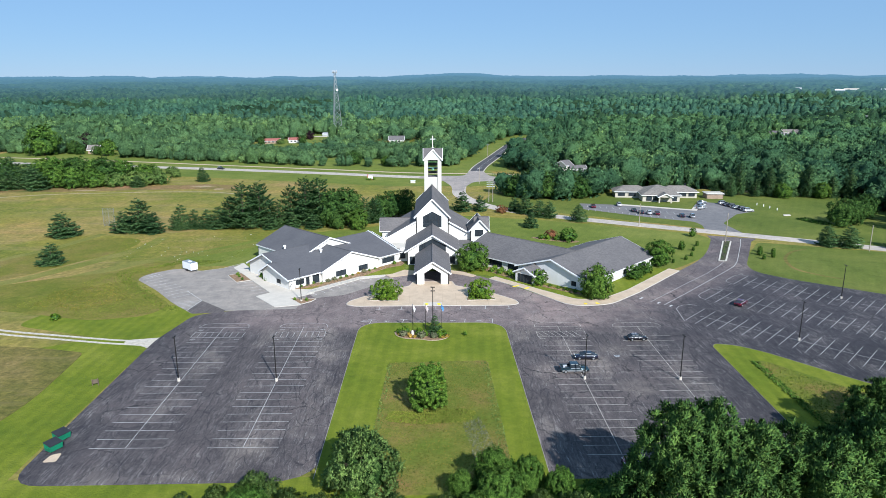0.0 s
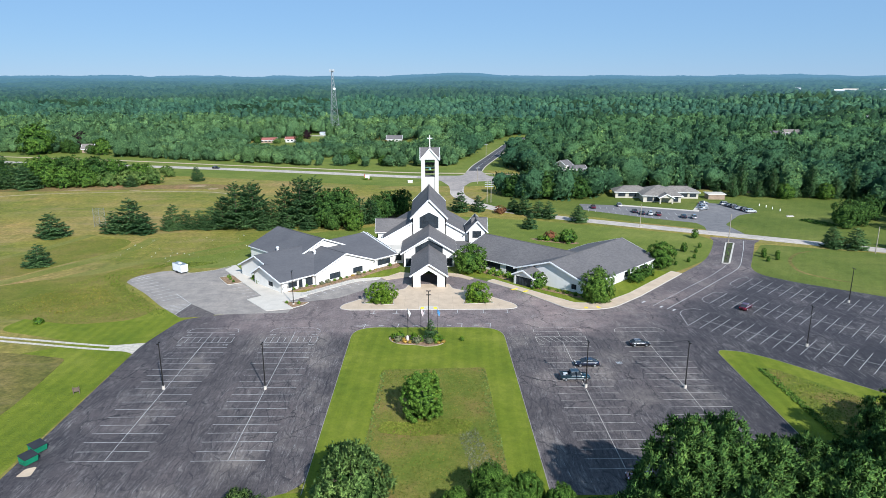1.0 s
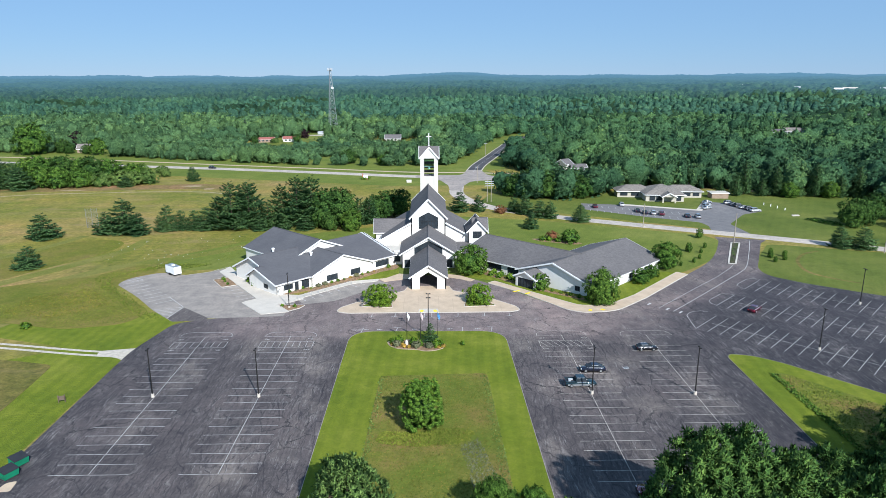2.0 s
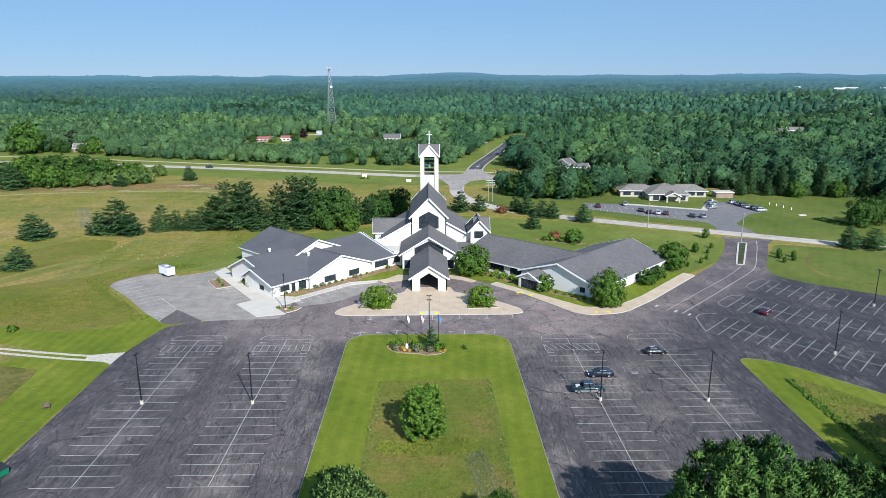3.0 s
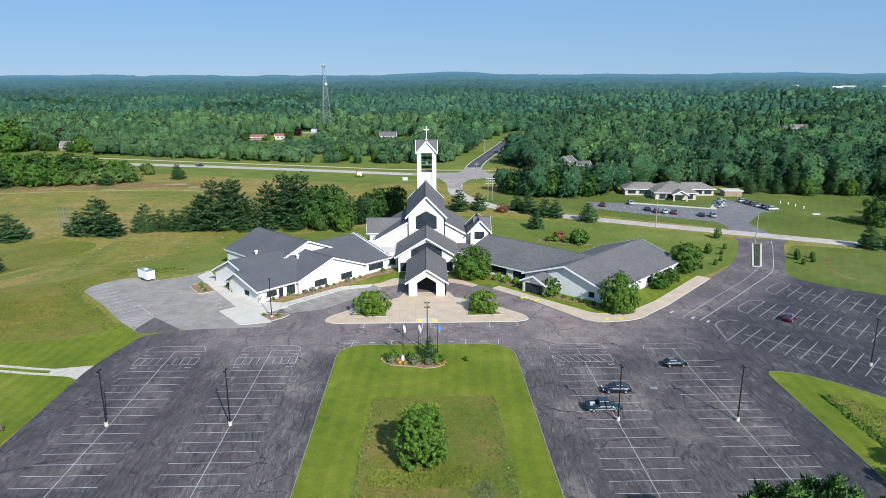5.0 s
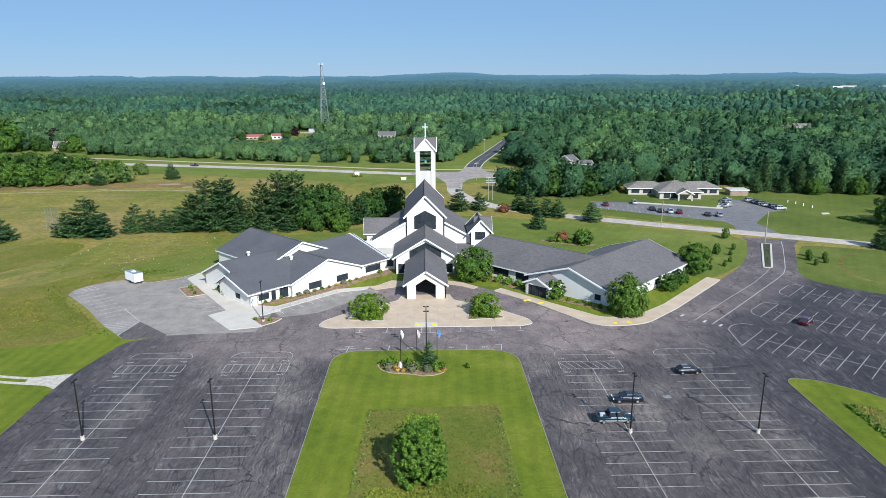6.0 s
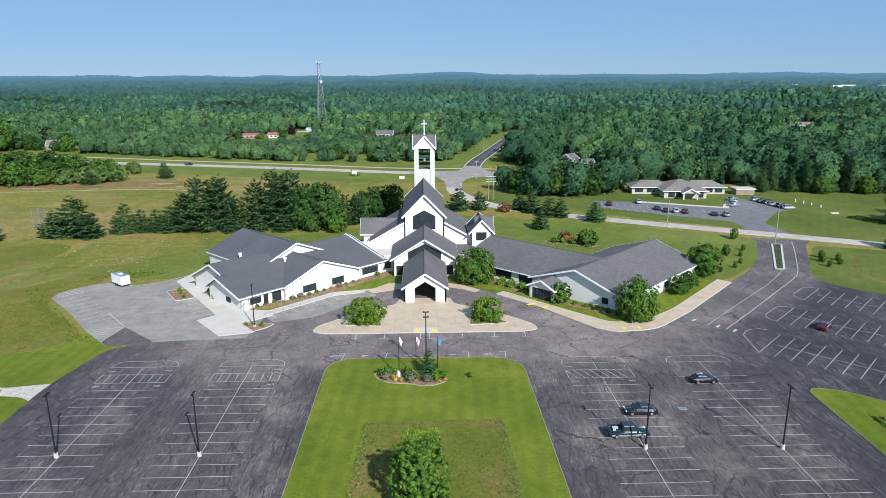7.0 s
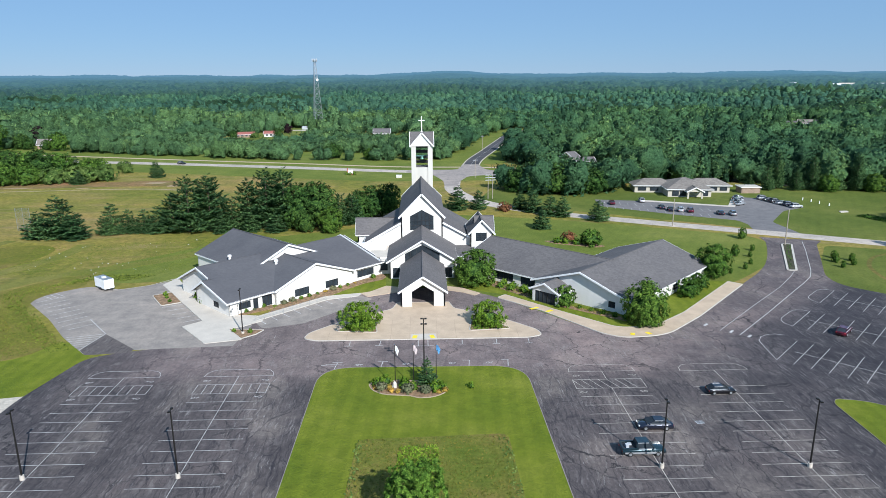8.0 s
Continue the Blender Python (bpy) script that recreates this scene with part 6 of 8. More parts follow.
    for sy in (-1, 1):
        part("headlight", Shape().box(xe - 0.14, sy * hw * 0.72 - 0.16, 0.6, xe + 0.03, sy * hw * 0.72 + 0.16, 0.74), M["lamp_clear"], c)
        part("tail_light", Shape().box(xr - 0.03, sy * hw * 0.78 - 0.12, 0.68, xr + 0.06, sy * hw * 0.78 + 0.12, 0.86), M["lamp_red"], c)
        part("mirror", Shape().box(b1 - 0.35, sy * (hw + 0.06) - 0.08, zb, b1 - 0.2, sy * (hw + 0.06) + 0.08, zb + 0.14), paint, c)
    part("bumper", Shape().box(xe - 0.06, -hw * 0.85, 0.32, xe + 0.08, hw * 0.85, 0.5), M["black_plastic"] if kind != "pickup" else M["chrome"], c)
    if kind == "pickup":
        part("bed_floor", Shape().box(-2.7, -0.8, 1.052, -0.85, 0.8, 1.056), M["black_plastic"], c, "black bed liner")
        part("bed_side", Shape().box(-2.8, -0.99, 1.0, -0.8, -0.86, 1.25).box(-2.8, 0.86, 1.0, -0.8, 0.99, 1.25).box(-2.85, -0.9, 1.0, -2.76, 0.9, 1.25), paint, c)
        part("cargo", Shape().box(-2.3, -0.5, 1.05, -1.9, 0.1, 1.4).box(-1.9, 0.1, 1.05, -1.4, 0.5, 1.25), M["dull"], c, "grey load in the bed")
    if scale != 1.0:
        c.scale = (scale,) * 3
    return c


car(45.9, -41.8, 2, black, "black station wagon parked alone", "wagon", scale=0.9)
car(32.1, -51.9, 178, navy, "dark navy sedan parked beside the pickup")
car(28.3, -58.2, 0, teal, "blue-green pickup with a loaded bed", "pickup")
car(79.9, -18.7, 44, red, "dark red hatchback in a slanted stall", "wagon")
for x, y, tn, p, k, lb in ((72.5, 114, 84, red, "sedan", "red car by the office"), (85, 117.5, 84, white_p, "suv", "white car by the office"), (88, 104, 84, navy, "sedan", "dark blue car by the office"),
                           (90, 100, 80, navy, "sedan", "dark car by the office"), (93, 98.6, 80, white_p, "suv", "white car by the office"), (96, 97.2, 80, red, "suv", "red car by the office"),
                           (105, 92.6, 80, navy, "sedan", "dark car by the office"), (108.6, 91, 80, silver, "suv", "silver car by the office"), (119.6, 109, 30, silver, "sedan", "silver car by the walk"),
                           (120.8, 112.4, 30, silver, "suv", "pale car by the walk"), (122.2, 115.8, 30, white_p, "suv", "white car by the walk"), (123.6, 119.2, 30, navy, "sedan", "dark car by the walk"), (125, 122.4, 30, silver, "sedan", "silver car by the walk"),
                           (134.5, 116.5, 10, navy, "sedan", "dark car at the lot's edge"), (135.2, 113, 10, black, "suv", "black car at the lot's edge"), (136, 109.6, 10, silver, "sedan", "silver car at the lot's edge"), (136.8, 106.2, 10, navy, "suv", "dark car at the lot's edge"), (137.6, 102.6, 10, white_p, "suv", "white car at the lot's edge"), (133.8, 119.8, 10, silver, "suv", "silver car at the lot's edge"),
                           (-134, 246, -17, black, "suv", "black car on the highway")):
    car(x, y, tn, p, lb, k, "office cars" if y < 200 else "road cars")
car(31.3, -91.6, 182, red, "dark red car half hidden under trees", "wagon")


def marker_post(x, y):
    p = thing("marker_post", "short white marker post in the office lawn", "post", "marker posts", pose(x, y, 0))
    part("shaft", Shape().box(-0.12, -0.12, -0.1, 0.12, 0.12, 0.95), M["trim"], p)
    part("cap", Shape().box(-0.16, -0.16, 0.95, 0.16, 0.16, 1.02), M["trim"], p)


for x, y in ((148.3, 117.2), (149.7, 113.8), (150.6, 109.8), (151.6, 105.2)):
    marker_post(x, y)
slab = part("concrete_slab", Shape().prism(rounded([(148.4, 92.8), (151.6, 93.4), (152, 95.2), (149, 95)], 0.2), -0.05, 0.22), M["walk_white"])
tagged(slab, "small white concrete slab in the office lawn", "slab")

# ---- trees ----


def leaf_quads(rng, c, nrm, size, spread=0.9, stretch=1.0):
    """Small leaf clumps: a quad at each centre, facing roughly along nrm."""
    n = len(c)
    d = nrm + rng.normal(0, spread, (n, 3))
    d /= np.linalg.norm(d, axis=1, keepdims=True) + 1e-9
    t = np.cross(d, rng.normal(0, 1, (n, 3)))
    t /= np.linalg.norm(t, axis=1, keepdims=True) + 1e-9
    b = np.cross(d, t)
    s = (size * rng.uniform(0.6, 1.3, (n, 1)))
    k = 0.35 * s * d
    v = np.stack([c - t * s * stretch - b * s * 0.55 - k, c + t * s * stretch * 1.1, c - t * s * stretch * 0.4 + b * s * 0.9 - k], axis=1).reshape(-1, 3)
    soft = nrm / (np.linalg.norm(nrm, axis=1, keepdims=True) + 1e-9) * 0.7 + d * 0.45
    soft /= np.linalg.norm(soft, axis=1, keepdims=True) + 1e-9
    return v, np.arange(3 * n).reshape(n, 3), np.repeat(soft, 3, axis=0)


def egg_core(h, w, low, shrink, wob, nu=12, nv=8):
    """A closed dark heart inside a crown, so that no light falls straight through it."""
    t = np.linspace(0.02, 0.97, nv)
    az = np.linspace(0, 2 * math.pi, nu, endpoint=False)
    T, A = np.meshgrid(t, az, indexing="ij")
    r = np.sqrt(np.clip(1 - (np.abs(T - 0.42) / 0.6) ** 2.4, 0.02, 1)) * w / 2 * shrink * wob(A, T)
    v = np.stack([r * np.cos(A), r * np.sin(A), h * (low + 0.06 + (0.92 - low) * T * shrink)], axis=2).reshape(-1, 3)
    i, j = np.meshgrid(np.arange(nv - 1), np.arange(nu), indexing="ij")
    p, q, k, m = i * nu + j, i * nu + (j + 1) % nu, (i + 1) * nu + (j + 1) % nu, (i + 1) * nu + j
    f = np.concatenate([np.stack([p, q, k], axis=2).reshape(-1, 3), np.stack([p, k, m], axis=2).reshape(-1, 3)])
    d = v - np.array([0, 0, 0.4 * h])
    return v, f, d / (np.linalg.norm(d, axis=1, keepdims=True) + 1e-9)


def lobed_crown(name, seed, h, w, n, size, material, low=0.06, clumps=260, ragged=0.12, spray=1.3, tight=1.0, plume=False, heart=0.68, starry=False):
    """A broad-leaved crown: rosettes of leaves over an uneven egg, a few of them standing out, round a dark heart."""
    rng = np.random.default_rng(seed)
    t = rng.uniform(0, 1, clumps * 3)
    env_of = lambda q: np.sqrt(np.clip(1 - (np.abs(q - 0.42) / 0.6) ** 2.4, 0.02, 1))
    t = t[rng.uniform(0, 1, len(t)) < env_of(t)][: int(clumps * 0.92)]
    t = np.concatenate([t, rng.uniform(0.86, 1.0, clumps - len(t))])
    k = len(t)
    ph = rng.uniform(0, 6.28, 6)
    wob = lambda a, q: 1 + ragged * (np.sin(2 * a + ph[0] + 3 * q) * 0.6 + np.sin(3 * a + ph[1]) * np.sin(6 * q + ph[2]) + 0.5 * np.sin(5 * a + ph[3]) * np.sin(9 * q + ph[4]))
    az = rng.uniform(0, 6.283, k)
    depth = np.where(rng.uniform(0, 1, k) < 0.72, rng.uniform(0.86, 1.03, k), rng.uniform(0.55, 0.9, k)) + np.where(rng.uniform(0, 1, k) < 0.1, 0.1, 0)
    rad = env_of(t) * w / 2 * wob(az, t) * depth
    rad = np.where(t > 0.84, rad * np.sqrt(rng.uniform(0, 1, k)), rad)
    top = np.clip((t - 0.55) / 0.45, 0, 1)
    z = h * (low + (1 - low) * t * (1 - top * (1 - depth) * 0.8))
    cen = np.stack([rad * np.cos(az), rad * np.sin(az), z], axis=1)
    axis = np.stack([np.cos(az) * env_of(t), np.sin(az) * env_of(t), (t - 0.35) * 1.5 + 0.25], axis=1)
    axis /= np.linalg.norm(axis, axis=1, keepdims=True)
    cr = w * tight * rng.uniform(0.035, 0.075, k)
    pick = rng.choice(k, n, p=cr / cr.sum())
    off = rng.normal(0, 0.62, (n, 3))
    off -= axis[pick] * (off * axis[pick]).sum(1, keepdims=True) * 0.45
    c = cen[pick] + off * cr[pick][:, None]
    c[:, 2] = np.clip(c[:, 2], 0.02 * h, h * 1.02)
    v, q, soft = leaf_quads(rng, c, axis[pick] * (0.85 if not starry else 0.5) + off * (0.55 if not starry else 0.9), size, 0.38, spray)
    if plume:
        ax = axis[pick] * 0.6 + off * 0.8 + rng.normal(0, 0.45, (n, 3)) + np.array([0, 0, 0.1])
        ax /= np.linalg.norm(ax, axis=1, keepdims=True)
        face = axis[pick] * 0.4 + np.array([0.1, -0.3, 0.8]) + rng.normal(0, 0.45, (n, 3))
        sd = np.cross(ax, face)
        sd /= np.linalg.norm(sd, axis=1, keepdims=True) + 1e-9
        ln = (size * rng.uniform(0.7, 1.5, n))[:, None]
        v = np.stack([c - ax * ln * spray * 0.6 + sd * ln * 0.6, c + ax * ln * spray, c - ax * ln * spray * 0.6 - sd * ln * 0.6], axis=1).reshape(-1, 3)
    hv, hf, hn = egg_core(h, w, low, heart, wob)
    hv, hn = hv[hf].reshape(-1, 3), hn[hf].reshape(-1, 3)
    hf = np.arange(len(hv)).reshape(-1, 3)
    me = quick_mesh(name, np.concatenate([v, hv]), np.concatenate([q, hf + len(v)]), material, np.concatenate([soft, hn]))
    # in green crowns the heart's deeper green puts the inner shade into colour
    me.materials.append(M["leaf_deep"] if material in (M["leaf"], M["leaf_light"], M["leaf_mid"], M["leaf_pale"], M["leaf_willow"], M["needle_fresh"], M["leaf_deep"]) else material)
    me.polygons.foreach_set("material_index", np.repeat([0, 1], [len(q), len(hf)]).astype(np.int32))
    return me


def bough_crown(name, seed, h, w, n, size, material, low=0.04, rise=0.1, rows=11, per=9, taper=0.75, loose=0.1):
    """A conifer: whorls of boughs that fan out flat, droop and turn up at the tip, each one feathered with needle sprays."""
    rng = np.random.default_rng(seed)
    zs, azs, ls = [], [], []
    for i in range(rows):
        t = (i + 0.3) / rows
        m = max(4, int(per * (1.15 - 0.6 * t)))
        a0 = rng.uniform(0, 6.283)
        for j in range(m):
            tt = np.clip(t + rng.normal(0, 0.35 / rows), 0.0, 0.985)
            zs.append(tt)
            azs.append(a0 + 6.283 * j / m + rng.normal(0, 0.22))
            ls.append(((1 - tt) ** taper * min(1, 0.72 + 3.0 * tt) + 0.035) * (1 + rng.normal(0, loose)))
    t, az, ln = np.array(zs), np.array(azs), np.clip(np.array(ls), 0.05, 1.25) * w / 2
    k = len(t)
    pick = rng.choice(k, n, p=ln ** 1.35 / (ln ** 1.35).sum())
    s = rng.uniform(0.0, 1, n) ** 0.62
    side = rng.normal(0, 1, n) * ln[pick] * 0.17 * np.sin(np.clip(s, 0.05, 0.97) * 2.9) ** 0.7
    ca, sa = np.cos(az[pick]), np.sin(az[pick])
    r = s * ln[pick]
    droop = ln[pick] * (-0.32 * s + (0.22 + rise) * s * s) - 0.35 * np.abs(side)
    z = h * (low + (0.97 - low) * t[pick]) + droop + rng.normal(0, 0.012, n) * h * 0.5
    c = np.stack([r * ca - side * sa, r * sa + side * ca, np.clip(z, 0.02 * h, h)], axis=1)
    splay = np.sign(side) * np.minimum(np.abs(side) / (0.14 * ln[pick] + 1e-6), 1.3) * 0.6 + rng.normal(0, 0.35, n)
    ax = np.stack([ca * np.cos(splay) - sa * np.sin(splay), sa * np.cos(splay) + ca * np.sin(splay), rng.normal(0.12 + rise, 0.3, n)], axis=1)
    ax /= np.linalg.norm(ax, axis=1, keepdims=True)
    tri_n = np.array([0, 0, 1.0]) + rng.normal(0, 0.55, (n, 3)) + 0.35 * np.stack([ca, sa, np.zeros(n)], axis=1)
    sd = np.cross(ax, tri_n)
    sd /= np.linalg.norm(sd, axis=1, keepdims=True) + 1e-9
    L = (size * rng.uniform(0.7, 1.5, n))[:, None]
    v = np.stack([c - ax * L * 0.8 + sd * L * 0.42, c + ax * L * 1.3, c - ax * L * 0.8 - sd * L * 0.42], axis=1).reshape(-1, 3)
    soft = np.stack([ca, sa, np.full(n, 0.75)], axis=1) + 0.4 * tri_n
    soft /= np.linalg.norm(soft, axis=1, keepdims=True)
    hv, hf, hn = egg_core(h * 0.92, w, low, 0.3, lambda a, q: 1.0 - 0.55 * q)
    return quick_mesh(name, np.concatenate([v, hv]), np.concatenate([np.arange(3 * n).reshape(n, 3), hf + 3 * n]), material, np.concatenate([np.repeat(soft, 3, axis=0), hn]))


def limbs(h, w, seed, r=0.22, low=0.1, conifer=False):
    rng = random.Random(seed)
    s = Shape().tube((0, 0, -0.3), (0, 0, h * 0.5), r, r * 0.6, 8).tube((0, 0, h * 0.5), (0, 0, h * 0.86), r * 0.6, r * 0.12, 6)
    for i in range(0 if conifer else 7):
        a, z = 0.9 * i + rng.random(), h * (low + 0.1 + 0.05 * i)
        s.tube((0, 0, z), (math.cos(a) * w * 0.3, math.sin(a) * w * 0.3, z + h * 0.22), r * 0.4, r * 0.1, 5)
    return s


PROTO = {}


def prototype(key, crown, trunk_shape, name, label, category):
    t = thing(name, label, category, m=pose(0, 0, -60))
    part("trunk", trunk_shape, M["bark"], t)
    part("crown", crown, None, t)
    PROTO[key] = t


prototype("maple", lobed_crown("crown", 3, 8.0, 7.4, 7500, 0.15, M["leaf"], 0.04, 240), limbs(8, 7, 1), "tree", "round green broad-leaved tree", "tree")
prototype("maple_c", lobed_crown("crown", 6, 8.4, 6.0, 13000, 0.125, M["leaf_mid"], 0.02, 320, 0.07, tight=0.95, heart=0.62, starry=True), limbs(8, 6, 1), "tree", "upright bright green broad-leaved tree", "tree")
prototype("maple_b", lobed_crown("crown", 5, 8.0, 8.4, 8600, 0.16, M["leaf"], 0.05, 260), limbs(8, 7, 2), "tree", "round green broad-leaved tree", "tree")
prototype("grove", lobed_crown("crown", 45, 8.0, 8.4, 2600, 0.27, M["leaf"], 0.05, 210, 0.15), limbs(8, 7, 2), "tree", "round green broad-leaved tree", "tree")
prototype("oak", lobed_crown("crown", 8, 12.0, 11.0, 4200, 0.27, M["leaf_deep"], 0.04, 230, 0.14), limbs(12, 11, 3, 0.3), "tree", "large spreading broad-leaved tree", "tree")
prototype("oak_b", lobed_crown("crown", 9, 13.0, 10.5, 4200, 0.27, M["leaf_deep"], 0.04, 230, 0.14), limbs(13, 10, 4, 0.3), "tree", "large spreading broad-leaved tree", "tree")
prototype("near_oak", lobed_crown("crown", 31, 18.0, 13.5, 17000, 0.24, M["needle_fresh"], 0.02, 280, 0.16, 1.45, 1.2, True, 0.62, True), limbs(18, 12, 23, 0.35), "tree", "tall feathery green tree at the lot's edge", "tree")
prototype("near_big", lobed_crown("crown", 37, 18.0, 13.0, 34000, 0.19, M["needle_fresh"], 0.02, 480, 0.13, 1.5, 1.05, True, 0.68, True), limbs(18, 12, 23, 0.35), "tree", "tall feathery green tree at the lot's edge", "tree")
prototype("near_oak_b", lobed_crown("crown", 32, 16.0, 13.5, 17000, 0.24, M["needle_fresh"], 0.02, 270, 0.17, 1.45, 1.2, True, 0.62, True), limbs(16, 12, 24, 0.35), "tree", "broad feathery green tree at the lot's edge", "tree")
prototype("near_round", lobed_crown("crown", 33, 9.0, 12.0, 14000, 0.2, M["leaf"], 0.02, 420, 0.16, 1.8), limbs(9, 11, 25, 0.3), "tree", "low spreading leafy tree", "tree")
prototype("near_light", lobed_crown("crown", 34, 7.0, 8.0, 8500, 0.13, M["leaf_willow"], 0.02, 260, 0.24, 1.5, 1.0, True, 0.55), limbs(7, 7, 26, 0.2), "tree", "feathery light green tree", "tree")
prototype("near_leafy", lobed_crown("crown", 41, 9.0, 12.0, 17000, 0.185, M["leaf_pale"], 0.02, 330, 0.3, 1.35, 0.95, True, 0.62, True), limbs(9, 11, 27, 0.3), "tree", "broad leafy green tree", "tree")
prototype("ornamental", lobed_crown("crown", 11, 5.0, 7.0, 6000, 0.13, M["leaf_light"], 0.08, 130, 0.24, 1.5, 1.15, heart=0.5, starry=True), limbs(5, 7, 5, 0.16), "tree", "low light-green ornamental tree", "tree")
prototype("shrub", lobed_crown("crown", 13, 1.2, 1.5, 420, 0.11, M["leaf_light"], 0.02, 40, 0.1), limbs(1.0, 1.2, 6, 0.04), "shrub", "small rounded green shrub", "shrub")
prototype("mound", lobed_crown("crown", 14, 1.3, 1.9, 700, 0.1, M["leaf_grey"], 0.02, 50, 0.1), limbs(1.0, 1.2, 6, 0.04), "shrub", "low mounded shrub with grey-green leaves", "shrub")
prototype("flower", lobed_crown("crown", 19, 0.8, 1.3, 300, 0.09, M["bloom"], 0.02, 40, 0.1), limbs(0.6, 0.8, 6, 0.03), "flowers", "clump of orange flowers", "flowers")
prototype("bush", lobed_crown("crown", 15, 3.6, 4.4, 1700, 0.17, M["leaf"], 0.03, 90, 0.14), limbs(3.2, 3.5, 7, 0.1), "bush", "dense dark green leafy bush", "bush")
prototype("bush_light", lobed_crown("crown", 16, 5.5, 8.5, 2400, 0.27, M["leaf_willow"], 0.03, 130, 0.18), limbs(5, 7, 7, 0.14), "bush", "wide yellow-green leafy bush", "bush")
prototype("rust", lobed_crown("crown", 17, 3.4, 5.0, 900, 0.2, M["leaf_rust"], 0.05, 60, 0.14), limbs(3, 4, 8, 0.1), "tree", "small rust-red leafy tree", "tree")
prototype("plum", lobed_crown("crown", 18, 11, 10, 2600, 0.36, M["leaf_red"], 0.05, 120), limbs(11, 9, 9, 0.3), "tree", "dark purple-leaved round tree", "tree")
prototype("pine", bough_crown("crown", 21, 17, 12.0, 9000, 0.3, M["needle"], 0.06, 0.3, 13, 9, 0.46, 0.2), limbs(17, 8, 10, 0.25, conifer=True), "pine_tree", "tall dark green pine tree", "pine")
prototype("pine_b", bough_crown("crown", 22, 15, 11.0, 8000, 0.3, M["needle"], 0.03, 0.3, 12, 9, 0.46, 0.2), limbs(15, 8, 11, 0.25, conifer=True), "pine_tree", "tall dark green pine tree", "pine")
prototype("spruce", bough_crown("crown", 23, 9, 10.0, 7000, 0.24, M["needle"], 0.02, 0.14, 11, 11, 0.58, 0.12), limbs(9, 5, 12, 0.16, conifer=True), "spruce_tree", "broad dark green spruce tree", "spruce")
prototype("spruce_b", bough_crown("crown", 24, 9, 8.5, 6200, 0.24, M["needle"], 0.02, 0.14, 11, 10, 0.62, 0.12), limbs(9, 5, 13, 0.16, conifer=True), "spruce_tree", "broad dark green spruce tree", "spruce")
prototype("cypress", bough_crown("crown", 25, 3.9, 2.9, 2600, 0.11, M["needle"], 0.02, 0.25, 10, 10, 0.8, 0.1), limbs(3.4, 2, 14, 0.1, conifer=True), "juniper", "compact dark green juniper in the flag bed", "juniper")
prototype("blue", bough_crown("crown", 26, 13, 7.5, 2600, 0.42, M["leaf_blue"], 0.03, 0.1, 12, 9, 0.85, 0.08), limbs(13, 6, 15, 0.2, conifer=True), "spruce_tree", "tall blue-grey spruce tree", "spruce")
spare = random.Random(4)


def plant(key, x, y, s=1.0, wide=1.0, turn=None, group="", z=None, label=""):
    z = float(land(x, y)) if z is None else z
    t = copy_thing(PROTO[key], pose(x, y, z, 0, 0, spare.uniform(0, 360) if turn is None else turn))
    t.scale = (s * wide, s * wide, s)
    if group:
        t["group"] = group
    if label:
        t["label"] = label
    return t


plant("maple_c", -1.0, -73.0, 1.02, 1.08, z=0.15, label="round tree standing in the meadow patch")
plant("near_leafy", -10.3, -97.2, 0.96, 0.84, z=0.1, label="broad tree at the foot of the lawn island")
plant("ornamental", -12.2, -11.2, 1.0, 1.05, z=0.2, label="light green tree in the plaza bed")
plant("ornamental", 12.9, -11.2, 0.95, 0.98, z=0.2, label="light green tree in the plaza bed")
plant("maple_b", 12.4, 15.6, 1.05, 1.15, z=0.1, label="dark round tree beside the canopy")
plant("maple_b", 43.8, -12.2, 1.12, 0.86, z=0.1, label="round tree at the wing's corner")
plant("maple", 70.5, 18.6, 1.06, 0.98, z=0.1, label="round tree at the wing's far end")
plant("bush", 30.2, -0.6, 1.2, 0.9, z=0.1, label="round bush beside the canopy")
plant("bush", 59, 4.5, 1.1, 1.1, z=0.1)
plant("bush", 63.5, 9.5, 1.0, 1.0, z=0.1)
plant("cypress", 0.4, -37.4, 1.3, z=0.15)
for x, y in ((42, 54), (45, 52.6), (39.8, 55)):
    plant("shrub", x, y, 1.4, 1.3)
plant("rust", 43.5, 56.5, 0.9)
plant("bush", 48.8, 51.6, 1.25, 1.2)
flat("mulch_lawn", rounded([(36, 57), (39, 53.4), (50, 48.5), (53, 50), (48, 54.5), (44, 58)], 1), -0.1, 0.06, M["mulch"], "mulch bed in the back lawn", "bed")

# conifers behind the west wing and in the field
for x, y, s, w, k in ((-97.5, 74, 1.15, 0.8, "spruce"), (-92.5, 75, 0.9, 0.95, "spruce_b"), (-87.5, 75, 0.9, 1.0, "spruce_b"), (-83, 76, 1.0, 1.0, "spruce"), (-79, 76, 0.85, 0.95, "pine_b"), (-73.5, 75, 1.12, 0.92, "pine"), (-67.5, 77, 1.12, 0.9, "pine"), (-70, 83, 1.1, 1, "pine_b"), (-60.5, 77, 0.75, 0.85, "pine_b"), (-56, 80, 1.12, 0.8, "pine_b"), (-50, 80, 1.2, 0.9, "pine"), (-44.5, 80, 1.2, 0.85, "pine")):
    plant(k, x, y, s, w * (1.15 if k.startswith("pine") else 1.05), group="conifers behind the church")
